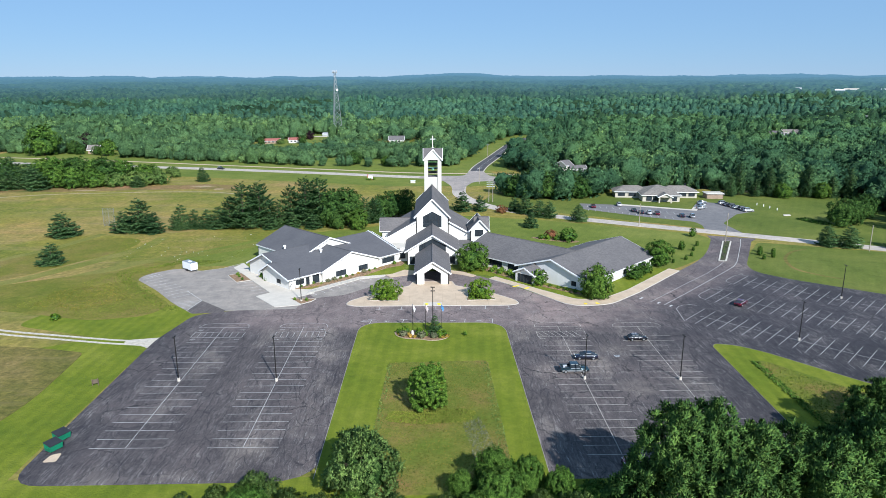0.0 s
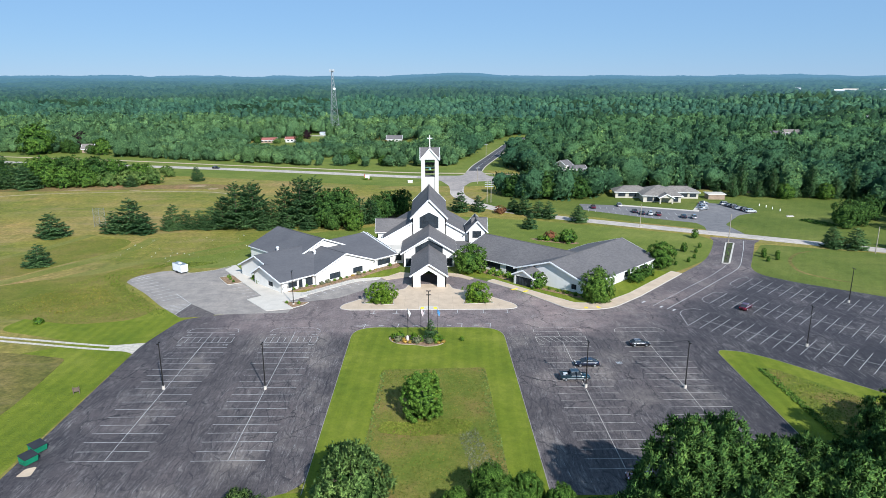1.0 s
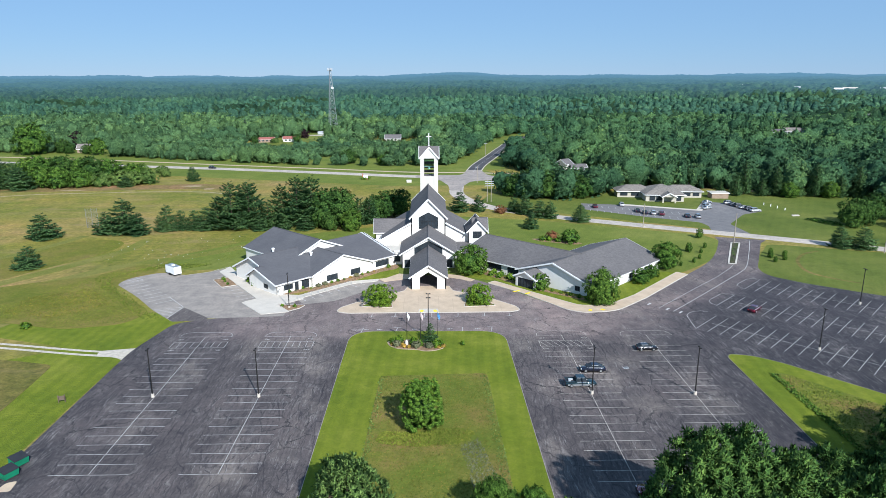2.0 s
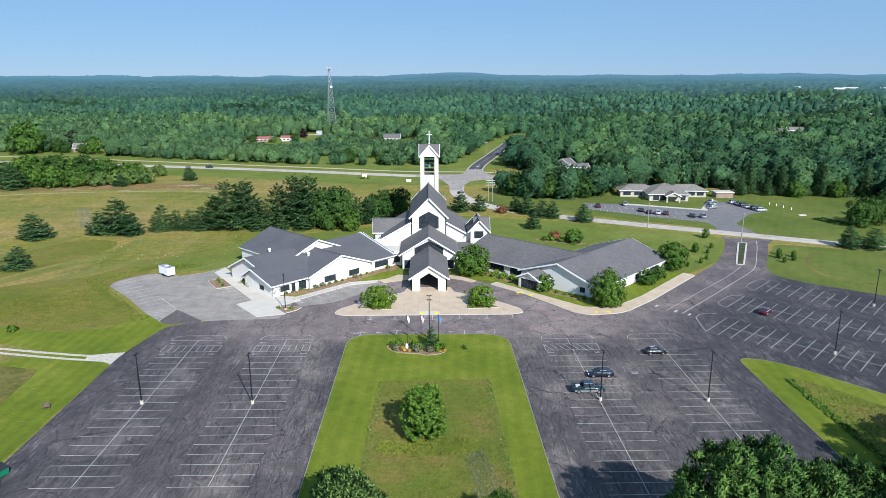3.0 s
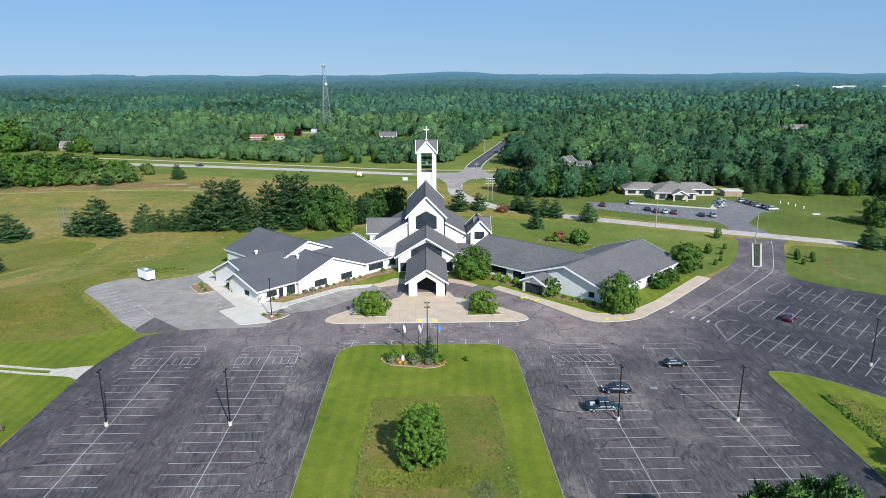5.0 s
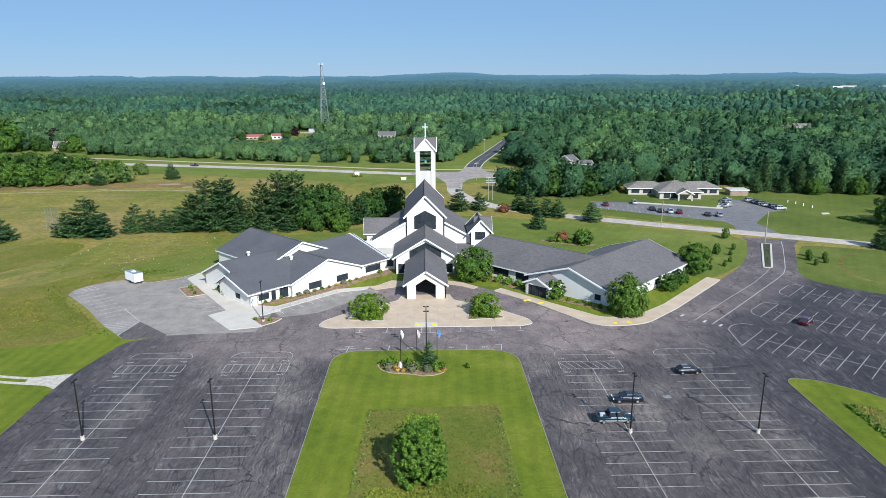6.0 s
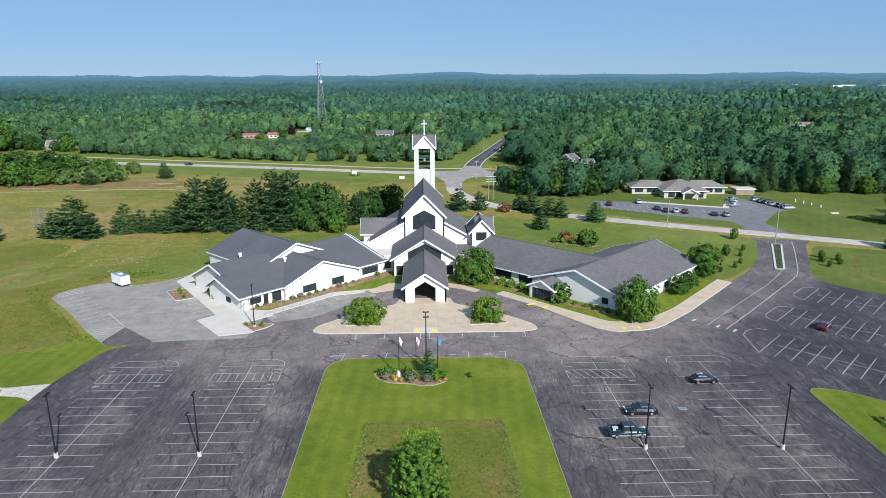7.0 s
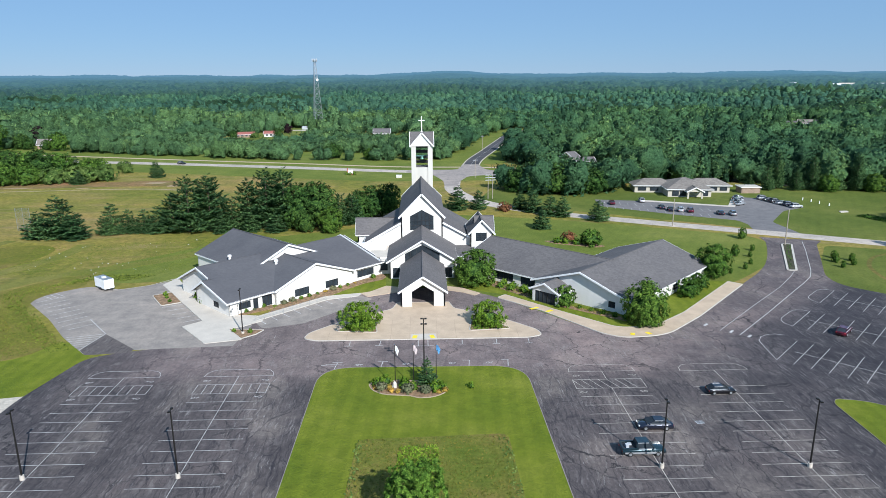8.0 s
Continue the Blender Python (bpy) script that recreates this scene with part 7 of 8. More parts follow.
for x, y, s, w, k in ((-48, 88, 1.1, 1.0, "pine_b"), (-63, 74, 0.75, 1, "spruce"), (-39.5, 79, 1.15, 0.9, "oak_b"), (-33, 80, 1.15, 0.95, "oak_b"), (-36, 86, 1.2, 0.9, "oak"), (-54, 74.5, 0.7, 1.1, "spruce_b"), (-46, 74, 0.65, 1.1, "spruce"), (-27, 82, 0.75, 0.85, "pine_b"), (-23, 84, 0.7, 0.85, "pine_b"), (-37, 73, 0.6, 0.8, "oak"), (-17, 95, 0.95, 0.9, "oak"), (-11.5, 97, 0.92, 0.9, "oak_b"), (-22, 92, 0.85, 0.9, "oak")):
    plant(k, x, y, s, w * (1.15 if k.startswith("pine") else 1.05), group="conifers behind the church")
plant("maple", -28.5, 72, 1.05, 0.9, label="light round tree behind the wing")
plant("spruce", -112, 71, 1.5, 1.0, label="broad spruce in the field")
plant("spruce_b", -118, 70, 0.95, 1.3, label="broad spruce in the field")
plant("spruce_b", -106, 68, 0.95, 1.3, label="broad spruce in the field")
plant("spruce", -137, 63, 1.05, 1.25, label="spruce in the open field")
plant("spruce", -120.5, 24.5, 0.8, 1.2, label="spruce in the open field")
plant("shrub", -92.4, -26, 1.3, 1.3)
for x, y, s, k in ((13.3, 107, 1.05, "spruce_b"), (21, 107, 0.85, "spruce_b"), (38.5, 73.5, 0.78, "spruce_b"), (45, 94, 0.85, "spruce"), (49, 92, 0.85, "spruce_b"), (40, 101, 1.0, "spruce_b"), (59.8, 85, 0.8, "spruce"), (36, 106, 0.8, "spruce_b"),
                   (143.7, 39.8, 0.9, "spruce"), (137.5, 42.3, 0.85, "spruce"), (160, 37, 0.9, "spruce"), (161, 74, 0.95, "oak"), (168, 77, 0.8, "oak_b"), (177.4, 86, 0.9, "oak"), (190, 78, 1.1, "oak_b"), (200, 60, 1.1, "pine"), (182, 64, 1.0, "oak")):
    plant(k, x, y, s, group="trees by the road")
for x, y, s, w, k in ((146, 141, 0.8, 0.7, "pine_b"), (152, 145, 1.0, 0.6, "pine"), (158, 140, 0.62, 0.95, "pine_b"), (164.5, 139.5, 0.92, 0.62, "pine"), (169.5, 136, 0.9, 1.1, "maple_b"), (174, 138, 0.66, 0.95, "pine_b"), (182, 137, 0.98, 0.65, "pine"), (187.5, 134, 1.0, 1.05, "maple"), (193, 135, 0.72, 0.8, "pine_b"), (200, 133, 0.95, 0.62, "pine"), (141, 146, 0.75, 0.8, "spruce_b")):
    plant(k, x, y, s, w, group="trees at the wood's edge")
plant("rust", 30, 103, 1.0)
flat("worn_track", strip(smooth_line([(127.7, 37.8), (120.8, 34), (114.8, 26.5), (111.9, 18.5), (111.7, 12.7), (115.3, 6.9), (119.9, 2.8)]), 1.1), -0.1, 0.015, M["meadow_dry"], "worn curved track in the verge lawn", "track")
for x, y, s in ((84.9, 37.9, 1.0), (95.8, 56.8, 1.1), (88.4, 36.4, 0.5), (80.7, 33.8, 0.5), (76.4, 21.5, 0.45), (81.7, 25.0, 0.5), (92.1, 42.7, 0.6), (85.2, 29.4, 0.5), (108, 30, 0.8), (111, 27, 0.6), (107, 25, 0.6), (113, 31, 0.7), (110, 34, 0.7)):
    plant("bush", x, y, 0.85 * s, 0.6, group="staked young trees", label="thin young tree in the lawn")

# shrubs along the walls and in the beds
for i in range(10):
    p = L(-1 + 2.2 * i, 23.7)
    plant(spare.choice(["shrub", "shrub", "mound", "flower"]), p.x, p.y, 0.45 + 0.35 * spare.random(), 1.1, z=0.1, group="wall shrubs")
for x, y, s, k in ((-12, 21.6, 0.9, "shrub"), (19, 14.5, 1.3, "shrub"), (21, 12, 1.4, "shrub"), (23, 9, 1.5, "shrub"), (20, 10.5, 1.2, "shrub"), (18, 12.5, 1.1, "shrub"), (24.5, 6.4, 1.3, "shrub"),
                   (33, -2.6, 0.7, "shrub"), (35, -4.4, 0.7, "shrub"), (37, -6.2, 0.8, "shrub"), (39, -8, 0.9, "shrub"), (40.8, -9.6, 1.1, "shrub"), (-57, 8.5, 0.6, "shrub"), (-58, 10.5, 0.8, "shrub"), (-55.5, 6, 0.6, "shrub"),
                   (-50.5, 8.6, 1.1, "shrub"), (-49.2, 6.8, 1.2, "shrub"), (-48, 5, 1.2, "shrub"), (-37, -1.6, 0.7, "shrub"), (-35.6, -0.4, 0.8, "mound"), (-34, 1.4, 0.7, "shrub"), (-14.6, -11.8, 0.8, "shrub"), (-10.4, -12.8, 0.8, "shrub"), (14.8, -12, 0.8, "shrub"), (10.6, -12.6, 0.8, "shrub"),
                   (-33.4, -13.2, 0.7, "shrub"), (-36.6, -12.6, 0.6, "shrub")):
    plant(k, x, y, s * (1 if k == "shrub" else 0.5), 1.0, z=0.12, group="wall shrubs")
kerbed("flag_bed", rounded([(-9.0, -36.4), (-8.3, -38.8), (-6.4, -40.4), (-2.2, -41.0), (-0.9, -41.8), (1.4, -41.6), (3.3, -40.2), (3.7, -38.2), (2, -36.4), (-4, -35.4)], 1.0), 0.2, M["mulch"], "oval mulch bed with flagpoles and shrubs", tone="joint")
for x, y, s, k in ((-7.6, -37.2, 1.3, "shrub"), (-6.2, -36.8, 1.6, "shrub"), (-6.8, -38.9, 1.15, "mound"), (-3.2, -38.2, 1.5, "shrub"), (-2.6, -39.8, 1.25, "mound"), (-1.7, -38.6, 1.3, "shrub"), (1.6, -39.4, 1.6, "shrub"), (2.7, -38.6, 1.2, "shrub"), (0.0, -40.0, 1.15, "mound"),
                   (-5.2, -39.6, 1.0, "flower"), (-4.2, -39.9, 0.9, "flower"), (3.2, -39.8, 1.0, "flower"), (-7.7, -38.4, 0.8, "flower"), (-5.6, -38.2, 0.9, "flower"), (2.2, -40.3, 0.8, "flower"), (-3.2, -36.8, 1.2, "shrub")):
    plant(k, x, y, s * 0.85, 1.05, z=0.18, group="flag bed shrubs")
rock = Shape().tube((0, 0, 0), (0, 0, 0.7), 0.42, 0.3, 7).tube((0, 0, 0.7), (0, 0, 1.0), 0.3, 0.12, 7)
ob = part("garden_stone", rock, M["stone"])
ob.location = (-4.7, -38.0, 0.18)
tagged(ob, "pale upright stone in the flag bed", "stone")
plant("shrub", 7.4, -38.6, 0.9, 0.8, z=0.12, label="sapling in the lawn island")

# woods at the near edge
for x, y, s, w, k in ((36.6, -103.8, 0.91, 0.84, "near_big"), (31.2, -105.6, 0.94, 0.84, "near_big"), (29.5, -111.5, 0.8, 0.8, "near_oak_b"), (37.5, -111, 0.75, 1.0, "near_oak_b"), (22.3, -103.5, 0.5, 1.0, "near_round"), (19, -107, 0.8, 0.8, "near_light"), (46.4, -98.2, 0.56, 1.05, "near_oak"), (51.5, -97.4, 0.62, 0.95, "near_oak_b"), (42.5, -105, 0.75, 0.95, "near_oak"), (57.5, -96, 0.46, 1.15, "near_oak"), (66.5, -89.5, 0.6, 0.85, "near_oak_b"), (71.5, -86, 0.6, 1.0, "near_oak"), (77, -84, 0.62, 1.0, "near_oak_b"), (62, -95, 0.48, 1.1, "near_oak_b")):
    plant(k, x, y, s, w, group="trees at the lot's edge", z=0.0)
for x, y, s, w, k in ((81, -83, 0.6, 1, "near_oak"), (60, -102, 0.75, 0.9, "near_oak"), (70, -95, 0.7, 0.9, "near_oak_b"), (51, -107, 0.8, 0.9, "near_oak_b"), (88, -82, 0.55, 1, "near_oak_b"), (84, -90, 0.6, 1, "near_oak_b"), (78, -94, 0.65, 0.9, "near_oak"), (25.4, -108.5, 0.62, 0.8, "near_oak_b"), (8.6, -97.6, 0.72, 0.6, "near_round"), (13.2, -98.8, 0.66, 0.55, "near_round"), (4, -99.5, 0.45, 0.7, "near_round"), (17.5, -101, 0.6, 0.6, "near_round"), (9, -103, 0.7, 0.8, "near_round")):
    plant(k, x, y, s, w, group="trees at the lot's edge", z=0.0)
for x, y, s, w, k in ((1.5, -103.5, 0.5, 0.8, "near_light"), (-11, -105.5, 0.5, 0.9, "near_round"), (-24.5, -100.8, 0.75, 0.85, "near_light"), (-29.5, -102.6, 0.6, 0.9, "near_light"), (-19.5, -103.5, 0.6, 1.0, "near_light"), (-34, -104, 0.55, 0.9, "near_light"), (-5, -104, 0.5, 0.9, "near_light"), (-15, -104.6, 0.6, 0.9, "near_light"), (-38.5, -105, 0.5, 0.9, "near_light"), (-43, -106, 0.45, 0.9, "near_light"), (-25, -105.5, 0.6, 0.9, "near_round"), (6, -106, 0.55, 0.9, "near_round"), (14, -105.5, 0.7, 0.8, "near_light")):
    plant(k, x, y, s, w, group="trees at the lot's edge", z=0.0)

# bushes and trees along the highway
for i in range(48):
    x = -262 + 2.2 * i + spare.uniform(-7, 7)
    y = 200 + spare.uniform(-16, 24) - (x + 215) * 0.16
    plant(spare.choice(["bush_light", "grove", "bush_light", "spruce", "bush_light", "grove", "grove"]), x, y, spare.uniform(0.8, 1.3) * (1.0 if i < 44 else 0.75), spare.uniform(0.95, 1.25), group="thicket by the highway")
for x, y, s, w, k in ((-222, 170, 1.5, 1.0, "spruce"), (-214, 176, 1.6, 1.0, "spruce_b"), (-207, 170, 1.4, 1.1, "spruce"), (-200, 178, 1.6, 1.0, "grove"), (-193, 184, 1.2, 1.0, "oak_b"), (-186, 190, 1.7, 1.05, "grove"), (-179, 186, 1.2, 1.0, "oak_b"), (-173, 192, 1.6, 1.0, "grove"), (-190, 174, 1.35, 1.0, "grove"), (-180, 176, 1.2, 1.0, "grove"), (-205, 186, 1.9, 0.9, "grove"), (-196, 192, 1.8, 0.9, "grove"), (-214, 192, 1.7, 1.0, "grove"),
                      (-170, 180, 1.3, 1.0, "bush_light"), (-163, 184, 1.35, 1.0, "bush_light"), (-156, 182, 1.3, 1.0, "bush_light"), (-150, 187, 1.3, 0.9, "bush_light"), (-160, 194, 1.25, 1.0, "grove"), (-232, 182, 1.3, 1.0, "oak"), (-228, 168, 1.3, 1.0, "spruce_b")):
    plant(k, x, y, s, w, group="thicket by the highway")
for x, y in ((-36.6, 198), (-33, 198.4), (-35, 197.4)):
    plant("shrub", x, y, 1.2, group="sign shrubs")
plant("bush_light", -150, 212, 0.9, 0.7, group="thicket by the highway")
plant("spruce", -129, 196, 0.95, 0.9, group="thicket by the highway")
plant("grove", -290, 328, 2.8, 0.92, label="large bright green tree beside the highway")
plant("grove", -241, 324, 1.55, 0.95, label="round green tree beside the lone house")
plant("plum", -280, 372, 1.2, 1.1)
plant("plum", -113, 450, 0.75, 1.0)
plant("blue", -300, 352, 1.0, 1.0)
plant("blue", -172, 470, 1.3, 1.0)
for x, y, s, k in ((-30, 262, 0.8, "maple_b"), (-20, 268, 0.9, "bush_light"), (-52, 268, 0.8, "oak"), (52, 178, 0.7, "oak"), (62, 170, 0.8, "oak_b")):
    plant(k, x, y, s, 1.1, group="trees by the highway")
for x, y, s, k in ((-252, 329, 0.6, "oak"), (-266, 333, 0.65, "oak_b"), (-273, 338, 0.9, "oak"), (-147, 404, 0.6, "oak"), (-131, 407, 0.8, "bush_light"), (-113, 410, 0.6, "oak_b"), (-204, 224, 1.0, "bush_light"), (-190, 226, 0.9, "bush_light"), (-158, 228, 0.8, "bush_light")):
    plant(k, x, y, s, 1.1, group="trees by the highway")
for x, y, s, k in ((41, 144, 0.95, "oak"), (48, 139, 1.0, "oak_b"), (56, 137, 0.95, "oak"), (64, 136, 1.0, "oak_b"), (72, 138, 0.9, "oak"), (53, 146, 1.05, "oak_b"), (62, 147, 1.05, "oak"), (79, 144, 0.9, "oak_b"), (70, 150, 1.0, "oak")):
    plant(k, x, y, s, 1.05, group="trees beside the office")
for t in PROTO.values():
    for o in (*t.children_recursive, t):
        bpy.data.objects.remove(o)

# ---- woodland ----
rngw = np.random.default_rng(12)


def inside(x, y, poly):
    """Which of the points lie inside the outline."""
    hit = np.zeros(len(x), bool)
    for (x0, y0), (x1, y1) in zip(poly, poly[1:] + poly[:1]):
        hit ^= ((y0 > y) != (y1 > y)) & (x < (x1 - x0) * (y - y0) / (y1 - y0 + 1e-12) + x0)
    return hit


def near_line(x, y, line, d):
    near = np.zeros(len(x), bool)
    for (x0, y0), (x1, y1) in zip(line[:-1], line[1:]):
        t = np.clip(((x - x0) * (x1 - x0) + (y - y0) * (y1 - y0)) / ((x1 - x0) ** 2 + (y1 - y0) ** 2), 0, 1)
        near |= np.hypot(x - x0 - t * (x1 - x0), y - y0 - t * (y1 - y0)) < d
    return near


CLEAR = [[(-160, 372), (-152, 430), (-122, 445), (-120, 505), (-58, 508), (-60, 480), (-90, 440), (-92, 362), (-112, 348)],
         [(-50, 380), (-50, 430), (-12, 430), (-12, 380)],
         [(-284, 322), (-272, 362), (-244, 360), (-226, 312)],
         [(64, 166), (70, 236), (97, 236), (106, 170)],
         [(-90, 272), (-70, 300), (-30, 292), (-8, 262), (-40, 256)],
         [(80, 420), (110, 400), (150, 430), (120, 470)],
         [(160, 205), (172, 225), (215, 215), (205, 200)],
         [(20, 162), (20, 264), (50, 264), (56, 215), (66, 192), (62, 164), (48, 158)]]
BELT = [[(34, 142), (46, 134), (64, 131), (80, 136), (92, 150), (104, 160), (150, 156), (168, 140), (262, 132), (330, 60), (560, 100), (900, 600), (40, 600)],
        [(-900, 420), (-560, 380), (-340, 345), (-205, 306), (-160, 285), (-90, 262), (-20, 252), (22, 252), (22, 640), (-900, 640)],
        [(210, 130), (190, 96), (215, 60), (260, 40), (420, 0), (420, 140)],
        [(22, 250), (22, 640), (60, 640), (60, 250)]]


def wooded(x, y):
    ok = np.zeros(len(x), bool)
    for b in BELT:
        ok |= inside(x, y, b)
    for c in CLEAR:
        ok &= ~inside(x, y, c)
    for hx, hy, *_ in FAR_HOUSES:
        ok &= ~near_line(x, y, [(hx, hy), (hx * 0.93, hy - 52)], 10)
    return ok & ~near_line(x, y, north_line, 17) & ~near_line(x, y, hwy_line[:44], 16) & ~near_line(x, y, path_line, 6)


def hull_arrays(ld, x, y, z0, h, w, cone, nu, nv):
    """Lobed crowns, one closed shell a tree: vertices, triangles and soft normals."""
    el = np.linspace(-0.95, math.pi / 2, nv)
    az = np.linspace(0, 2 * math.pi, nu, endpoint=False)
    E, A = np.meshgrid(el, az, indexing="ij")
    girth = np.where(E < 0, np.cos(0.5 * E), np.cos(E))
    d = np.stack([girth * np.cos(A), girth * np.sin(A), np.sin(E)], axis=2).reshape(-1, 3)
    d /= np.linalg.norm(d, axis=1, keepdims=True)
    near = np.exp((np.einsum("vk,nlk->nvl", d, ld).max(axis=2) - 1) / 0.05)
    n, V = len(x), len(d)
    r = 0.6 + 0.4 * near
    up = d[None, :, 2] * r
    slim = np.where(cone[:, None], np.clip(1.12 - 0.95 * np.clip(up * 0.5 + 0.5, 0, 1), 0.04, 1.2), 1.0)
    p = np.stack([x[:, None] + d[None, :, 0] * r * slim * w[:, None] / 2, y[:, None] + d[None, :, 1] * r * slim * w[:, None] / 2, z0[:, None] + h[:, None] * np.where(up < 0, 0.46 + 0.75 * up, 0.46 + 0.51 * up)], axis=2)
    i, j = np.meshgrid(np.arange(nv - 1), np.arange(nu), indexing="ij")
    a, b, c, e = i * nu + j, i * nu + (j + 1) % nu, (i + 1) * nu + (j + 1) % nu, (i + 1) * nu + j
    lower = np.stack([a, b, c], axis=2).reshape(-1, 3)
    upper = np.stack([a, c, e], axis=2)[:-1].reshape(-1, 3)
    f = np.concatenate([lower, upper])
    fn = np.cross(p[:, f[:, 1]] - p[:, f[:, 0]], p[:, f[:, 2]] - p[:, f[:, 0]])
    nrm = np.zeros_like(p)
    for k in range(3):
        for q in range(len(f)):
            nrm[:, f[q, k]] += fn[:, q]
    nrm[:, -nu:] = nrm[:, -nu:].sum(axis=1, keepdims=True)
    nrm /= np.linalg.norm(nrm, axis=2, keepdims=True) + 1e-9
    tri = (f[None] + (np.arange(n) * V)[:, None, None]).reshape(-1, 3)
    return p.reshape(-1, 3), tri, nrm.reshape(-1, 3), V


def wood_trees(name, area, step, n_leaf, leaf, hscale, label, material, conifers=0.1, rings=(14, 9), nl=14):
    """Joined trees over a stretch of woodland: lobed crowns dressed with leaf clumps, each tree with its own height, girth and kind."""
    x0, x1, y0, y1 = area
    gx, gy = np.meshgrid(np.arange(x0, x1, step), np.arange(y0, y1, step))
    x = gx.ravel() + rngw.uniform(-0.5, 0.5, gx.size) * step
    y = gy.ravel() + rngw.uniform(-0.5, 0.5, gx.size) * step
    keep = wooded(x, y) & (np.abs(x) < (y + 183) * 0.7 + 26)
    x, y = x[keep], y[keep]
    n = len(x)
    stand = np.sin(x / 43 + 1.3) * np.sin(y / 37 + x / 90)
    h = (rngw.uniform(8.5, 14, n) + 1.8 * stand) * hscale * rngw.choice([0.72, 1.0, 1.0, 1.28], n)
    h = h * np.where((x > -175) & (x < -5) & (y < 420) & (y > 300), 0.55, np.where((x < 20) & (x > -200) & (y < 400), 0.8, 1.0)) * np.where((x > 70) & (x < 97) & (y < 222) & (y > 172), 0.52, 1.0)
    w = rngw.uniform(0.7, 1.12, n) * np.clip(h, 6, 15) + 1.5
    w = w * np.where((x > -175) & (x < -5) & (y < 420) & (y > 300), 1.25, 1.0)
    cone = rngw.uniform(0, 1, n) < np.where(stand > 0.3, 3 * conifers, 0.6 * conifers)
    h, w = np.where(cone, h * 1.15, h), np.where(cone, w * 0.66, w)
    z0 = land(x, y)
    ld = rngw.normal(0, 1, (n, nl, 3))
    ld[..., 2] = np.where(rngw.uniform(0, 1, (n, nl)) < 0.75, np.abs(ld[..., 2]), ld[..., 2])
    ld /= np.linalg.norm(ld, axis=2, keepdims=True)
    hv, hf, hn, V = hull_arrays(ld, x, y, z0, h, w, cone, *rings)
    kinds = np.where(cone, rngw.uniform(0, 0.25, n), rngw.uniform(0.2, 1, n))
    # shells take half their tree's tone: shade inside the crown put into colour
    crown_tone = np.repeat(kinds * 0.5, V)
    if n_leaf:
        row = np.repeat(np.arange(n), n_leaf)
        at = row * V + rngw.integers(0, V - rings[0] + 1, n * n_leaf)
        c, d = hv[at], hn[at]
        c = c + np.cross(d, rngw.normal(0, 1, c.shape)) * (w[row] * 0.11)[:, None] + d * (w[row] * rngw.uniform(-0.01, 0.12, len(row)))[:, None]
        c[:, 2] = np.maximum(c[:, 2], z0[row] + 0.3)
        size = (leaf * rngw.uniform(0.6, 1.3, n)[row] * np.clip(w[row] / 10, 0.6, 1.2))[:, None]
        v, q, soft = leaf_quads(rngw, c, d, size, 0.7, 1.2)
        hv, hf, hn = np.concatenate([hv, v]), np.concatenate([hf, q + len(hv)]), np.concatenate([hn, soft])
        crown_tone = np.concatenate([crown_tone, np.repeat(kinds[row], 3)])
    me = quick_mesh(name, hv, hf, material, hn)
    me.attributes.new("crown_tone", "FLOAT", "POINT").data.foreach_set("value", crown_tone.astype(np.float32))
    return tagged(new(name, me), label, "woods", kind="stuff")


flat("woodland_floor", [(104, 169), (150, 160), (168, 144), (262, 136), (330, 66), (520, 100), (520, 250), (110, 250), (100, 238)], -0.3, 0.012, M["litter"], "dark leaf litter under the trees", "ground")
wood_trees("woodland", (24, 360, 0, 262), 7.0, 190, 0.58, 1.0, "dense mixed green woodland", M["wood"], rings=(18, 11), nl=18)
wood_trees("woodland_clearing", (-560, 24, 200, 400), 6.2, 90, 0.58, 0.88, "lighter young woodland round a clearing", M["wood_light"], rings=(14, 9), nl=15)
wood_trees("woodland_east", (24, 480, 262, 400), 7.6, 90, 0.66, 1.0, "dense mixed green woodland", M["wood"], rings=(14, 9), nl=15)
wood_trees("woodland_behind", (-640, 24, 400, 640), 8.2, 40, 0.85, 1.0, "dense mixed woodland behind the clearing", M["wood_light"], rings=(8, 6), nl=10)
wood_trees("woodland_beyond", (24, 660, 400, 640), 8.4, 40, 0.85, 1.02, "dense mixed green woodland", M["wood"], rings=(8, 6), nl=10)


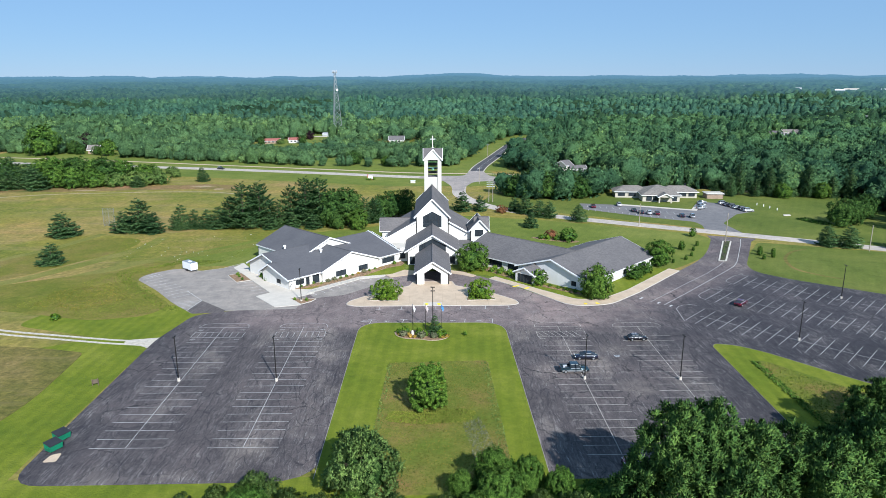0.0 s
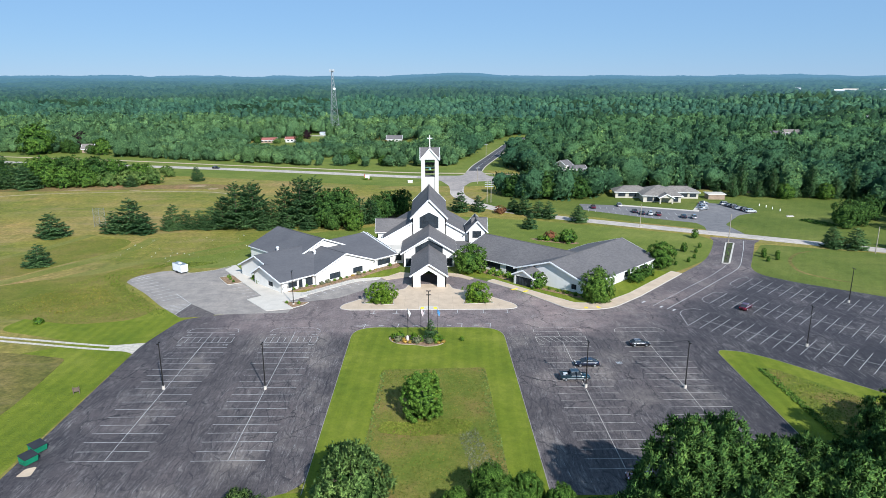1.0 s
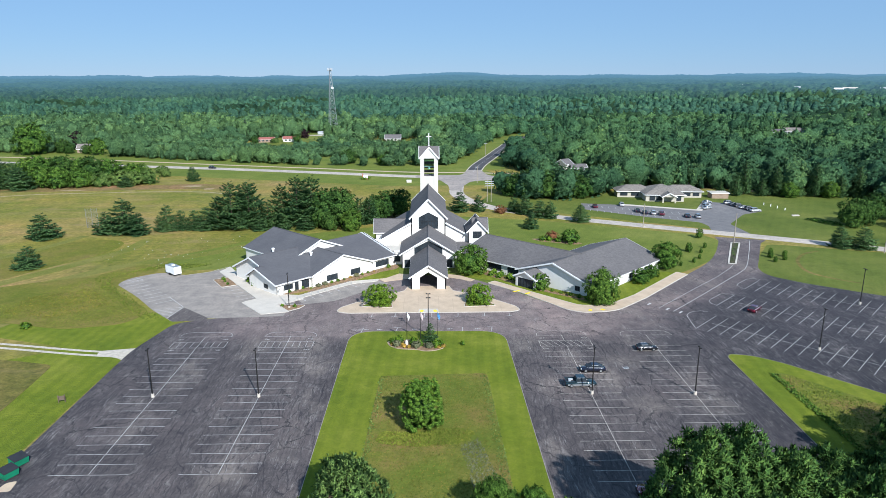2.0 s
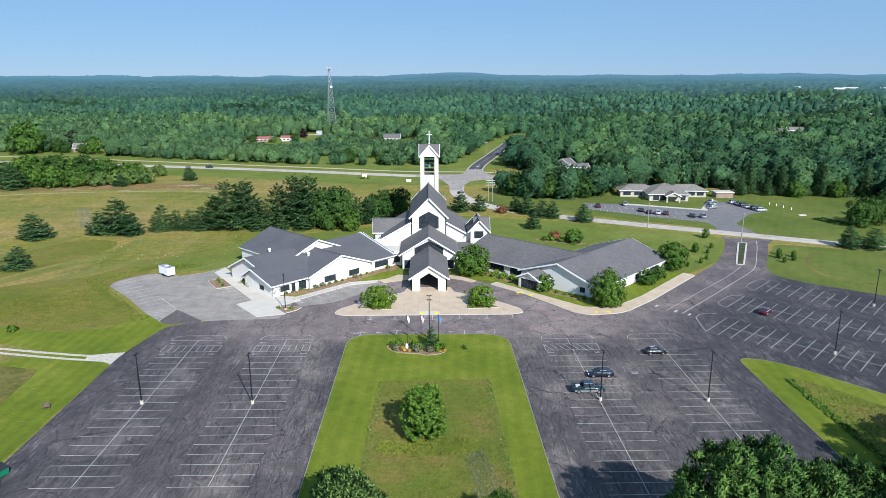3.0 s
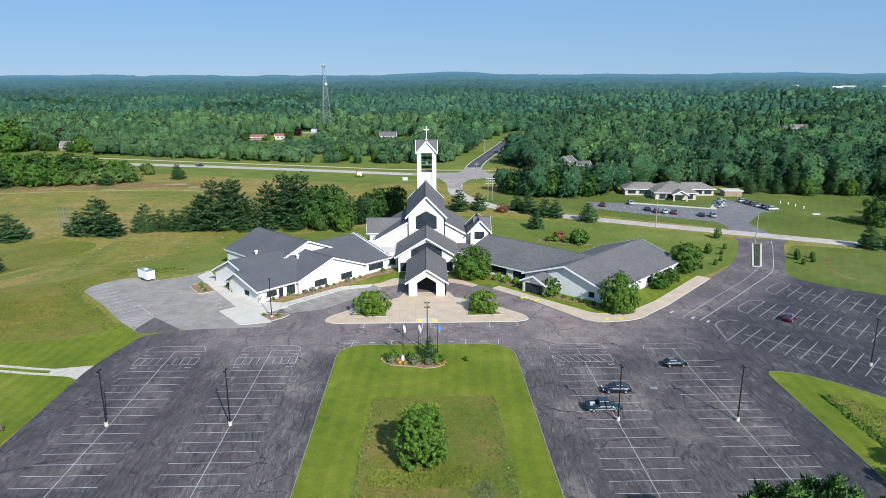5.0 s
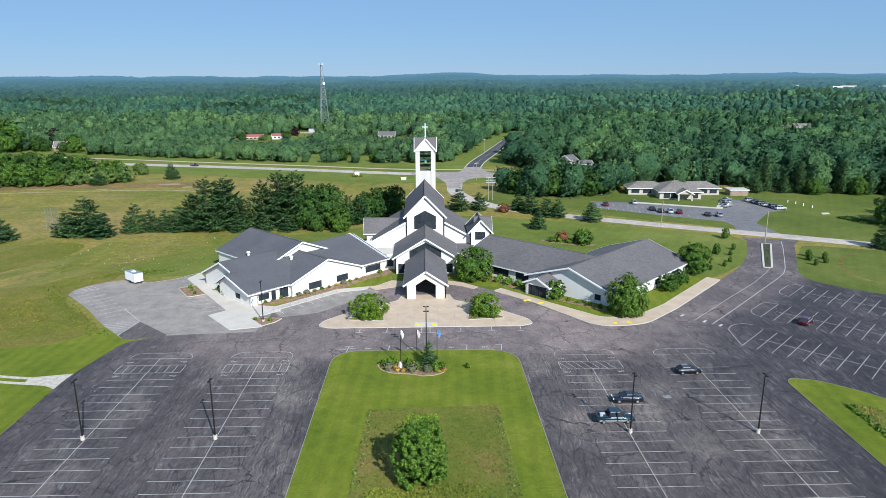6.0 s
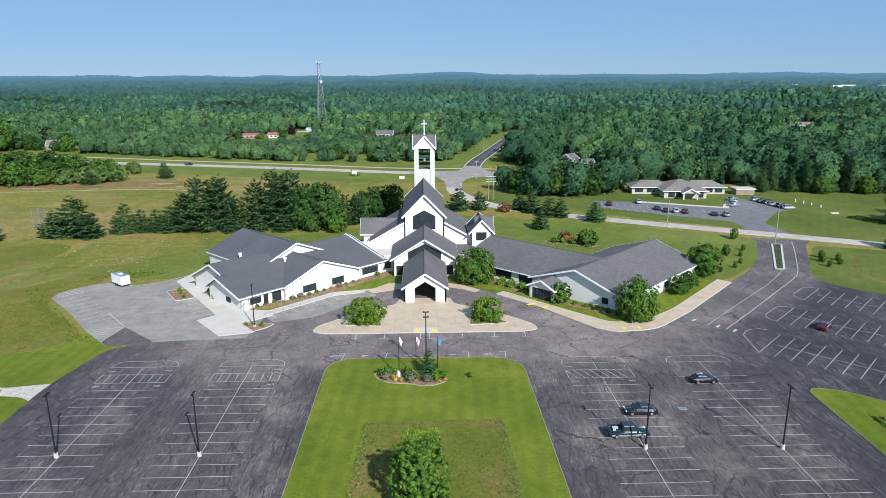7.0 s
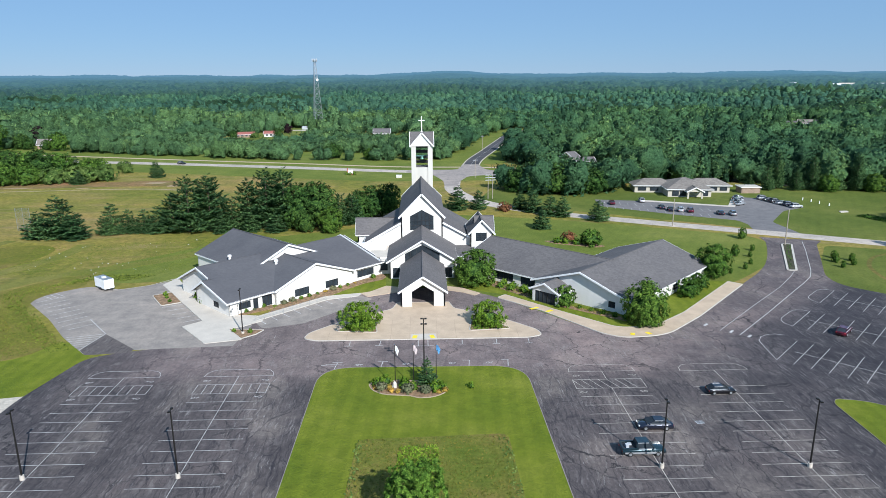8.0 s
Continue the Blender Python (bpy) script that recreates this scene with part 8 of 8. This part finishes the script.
def canopy(name, r0, r1, na, nr, material, sunk=0.0):
    """The closed canopy of the woods, out to the hills: domes of single trees on the rising land."""
    a = np.linspace(-0.68, 0.68, na)
    r = r0 * (r1 / r0) ** np.linspace(0, 1, nr)
    A, Rr = np.meshgrid(a, r)
    x, y = Rr * np.sin(A), Rr * np.cos(A) - 150
    top = np.zeros_like(x)
    for size, sel in ((10.5, Rr < 1900), (17.0, Rr >= 1900)):
        ix, iy = np.floor(x / size), np.floor(y / size)
        best = np.zeros_like(x)
        for dx in (-1, 0, 1):
            for dy in (-1, 0, 1):
                cx, cy = ix + dx, iy + dy
                h1 = np.modf(np.abs(np.sin(cx * 127.1 + cy * 311.7) * 43758.5))[0]
                h2 = np.modf(np.abs(np.sin(cx * 269.5 + cy * 183.3) * 43758.5))[0]
                h3 = np.modf(np.abs(np.sin(cx * 419.2 + cy * 371.9) * 43758.5))[0]
                px, py = (cx + 0.15 + 0.7 * h1) * size, (cy + 0.15 + 0.7 * h2) * size
                d = np.hypot(x - px, y - py) / (size * (0.5 + 0.25 * h3))
                best = np.maximum(best, (8 + 11 * h3) * np.sqrt(np.clip(1 - d * d, 0, 1)))
        top = np.where(sel, best, top)
    even = np.clip((Rr - 1900) / 1600, 0, 0.8)
    top = top * (1 - even) + 12 * even
    stand = 1 + 0.35 * np.sin(x / 67 + 2 * np.sin(y / 140)) * np.sin(y / 90 + np.sin(x / 110))
    gap = np.clip(np.sin(x / 190 + 1.7 * np.sin(y / 310)) * np.sin(y / 230 + 1.3 * np.sin(x / 260)) * 6 - 4.2, 0, 1)
    z = land(x, y) + np.maximum(top * stand - 3 * sunk, 3.0) * (1 - 0.85 * gap)
    z[0] = land(x[0], y[0]) - 2
    v = np.stack([x, y, z], axis=2).reshape(-1, 3)
    i, j = np.meshgrid(np.arange(nr - 1), np.arange(na - 1), indexing="ij")
    q = np.stack([i * na + j, i * na + j + 1, (i + 1) * na + j + 1, (i + 1) * na + j], axis=2).reshape(-1, 4)
    return quick_mesh(name, v, q, material)


tagged(new("far_woods", canopy("far_woods", 700, 1320, 280, 50, M["canopy"], 2.0)), "rolling green woods beyond the town road", "woods", kind="stuff")
far_belt = [[(-1200, 560), (1200, 560), (1200, 1250), (-1200, 1250)]]
BELT[:] = far_belt
wood_trees("far_tree_tops", (-1000, 1000, 600, 1180), 11.0, 6, 0.8, 1.15, "tree tops of the woods beyond", M["wood_hazy"], rings=(7, 4), nl=7)
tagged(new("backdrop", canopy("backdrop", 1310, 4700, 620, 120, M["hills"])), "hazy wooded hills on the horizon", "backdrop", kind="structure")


def tufts(name, poly, n, size, material, label, z=0.2, seed=1):
    """Rough grass and weeds over a patch."""
    rng = np.random.default_rng(seed)
    p = np.array(poly)
    x = rng.uniform(p[:, 0].min(), p[:, 0].max(), n)
    y = rng.uniform(p[:, 1].min(), p[:, 1].max(), n)
    keep = inside(x, y, [tuple(q) for q in poly])
    c = np.stack([x[keep], y[keep], z + rng.uniform(0, size * 1.4, keep.sum())], axis=1)
    out = rng.normal(0, 0.6, c.shape) + np.array([0.2, -0.5, 0.8])
    v, q, soft = leaf_quads(rng, c, out, size, 0.5, 1.3)
    return tagged(new(name, quick_mesh(name, v, q, material, soft)), label, "grass", kind="stuff")


bed = [(-10.4, -98), (-9.1, -53.8), (11.3, -53), (11.9, -98)]
tufts("grey_herbs", [(5, -79), (8, -77), (10.5, -90), (6.5, -92)], 1600, 0.13, M["leaf_grey"], "grey seed heads in the island meadow", 0.22, 21)
tufts("meadow_herbs", bed, 5000, 0.1, M["weed_green"], "green herbs in the island meadow", 0.2, 18)
tufts("meadow_grass", bed, 8000, 0.1, M["weed"], "brown-green wild grasses in the island meadow", 0.2, 3)
tufts("meadow_weeds", rounded([(-8.6, -78), (-7.6, -74.4), (-2, -75), (5, -73.6), (8, -75), (6, -78.4), (-2, -79.4)], 1.5), 4400, 0.13, M["weed_green"], "bright green weeds in the island meadow", 0.22, 4)
tufts("meadow_weeds", [(-4.4, -66), (-3.4, -56), (1.6, -55.6), (2.2, -66)], 1300, 0.17, M["leaf_light"], "bright green weeds behind the island tree", 0.25, 5)
tufts("meadow_fringe", [(10.3, -98), (10, -54), (11.4, -54), (12, -98)], 520, 0.15, M["leaf_willow"], "dark grass fringe of the island meadow", 0.2, 6)
tufts("meadow_fringe", [(-10.6, -90), (-9.3, -54), (-8.2, -54), (-9.2, -90)], 520, 0.15, M["leaf_willow"], "dark grass fringe of the island meadow", 0.2, 7)
tri_bed = [(66.6, -55), (69, -55), (78.4, -67), (91, -82), (66.6, -86)]
tufts("triangle_grass", tri_bed, 9000, 0.13, M["weed_green"], "yellow-green wild grasses in the triangle", 0.2, 8)
tufts("triangle_fringe", [(65.9, -54), (66.0, -87), (67.2, -87), (67.4, -55)], 1100, 0.18, M["leaf"], "dark grass fringe of the triangle", 0.2, 9)
tufts("rim_weeds", [(-96, 12), (-88.8, 17), (-89.4, 9.5), (-78, -4), (-69.6, -14.4), (-63.6, -20.4), (-67, -22), (-74, -14), (-84, -2)], 5000, 0.17, M["weed_green"], "tall yellow-green weeds along the side lot", 0.1, 22)
tufts("rim_weeds", [(-92, 14), (-88.8, 17), (-78, 24), (-72, 22), (-66, 27), (-80, 28)], 3500, 0.18, M["weed_green"], "tall green weeds along the side lot", 0.1, 23)
tufts("hollow_weeds", [(-104, -4), (-92, 4), (-80, -10), (-90, -20), (-104, -16)], 3000, 0.14, M["weed"], "rough weeds in a hollow of the meadow", 0.08, 24)
tufts("slope_weeds", [(-110, -16), (-97, 13), (-88, 25), (-82, 19), (-88, 9), (-86, 0), (-70, -16), (-72, -23), (-84, -26), (-100, -20)], 15000, 0.1, M["weed_green"], "rough weeds on the unmown slope", 0.08, 10)
tufts("field_flowers", [(-100, 30), (-108, 56), (-62, 66), (-58, 36), (-76, 26)], 55, 0.15, M["cloth_white"], "scattered white flowers in the field", 0.1, 11)
tufts("field_weeds", [(-104, 28), (-112, 58), (-60, 66), (-62, 30), (-76, 24)], 9000, 0.1, M["weed_green"], "rough weeds in the field", 0.05, 12)
for nm, poly, sd in (("bed_cover", [(-16.6, -13.4), (-9.2, -14.2), (-9.8, -9.2), (-13, -8.3)], 13), ("bed_cover", [(16.6, -13.4), (9.2, -14), (9.8, -9.2), (13, -8.3)], 14)):
    tufts(nm, poly, 700, 0.16, M["leaf_light"], "yellow-green ground cover in the plaza bed", 0.22, sd)
for poly, sd in (([(-31, -0.6), (-12, 17.8), (-10.6, 23), (-17, 16.6), (-31, 1.8)], 15), ([(17.8, 17), (24.8, 7), (23.4, 5.4), (16.4, 14)], 16), ([(30.4, 0), (41.6, -9.2), (40.4, -10.2), (29.4, -0.8)], 17)):
    tufts("bed_cover", poly, 900, 0.12, M["weed"], "dry tufts in the mulch by the wall", 0.16, sd)
tufts("median_plants", [(92.6, 24.6), (94, 25), (106, 48), (104.8, 48.8)], 900, 0.16, M["leaf"], "low green plants in the drive median", 0.18, 19)
tufts("rough_hollow", [(149.5, 86.5), (154, 88), (160, 80), (158, 73), (153, 77)], 900, 0.3, M["leaf"], "rough dark weeds in a hollow of the office lawn", 0.05, 20)
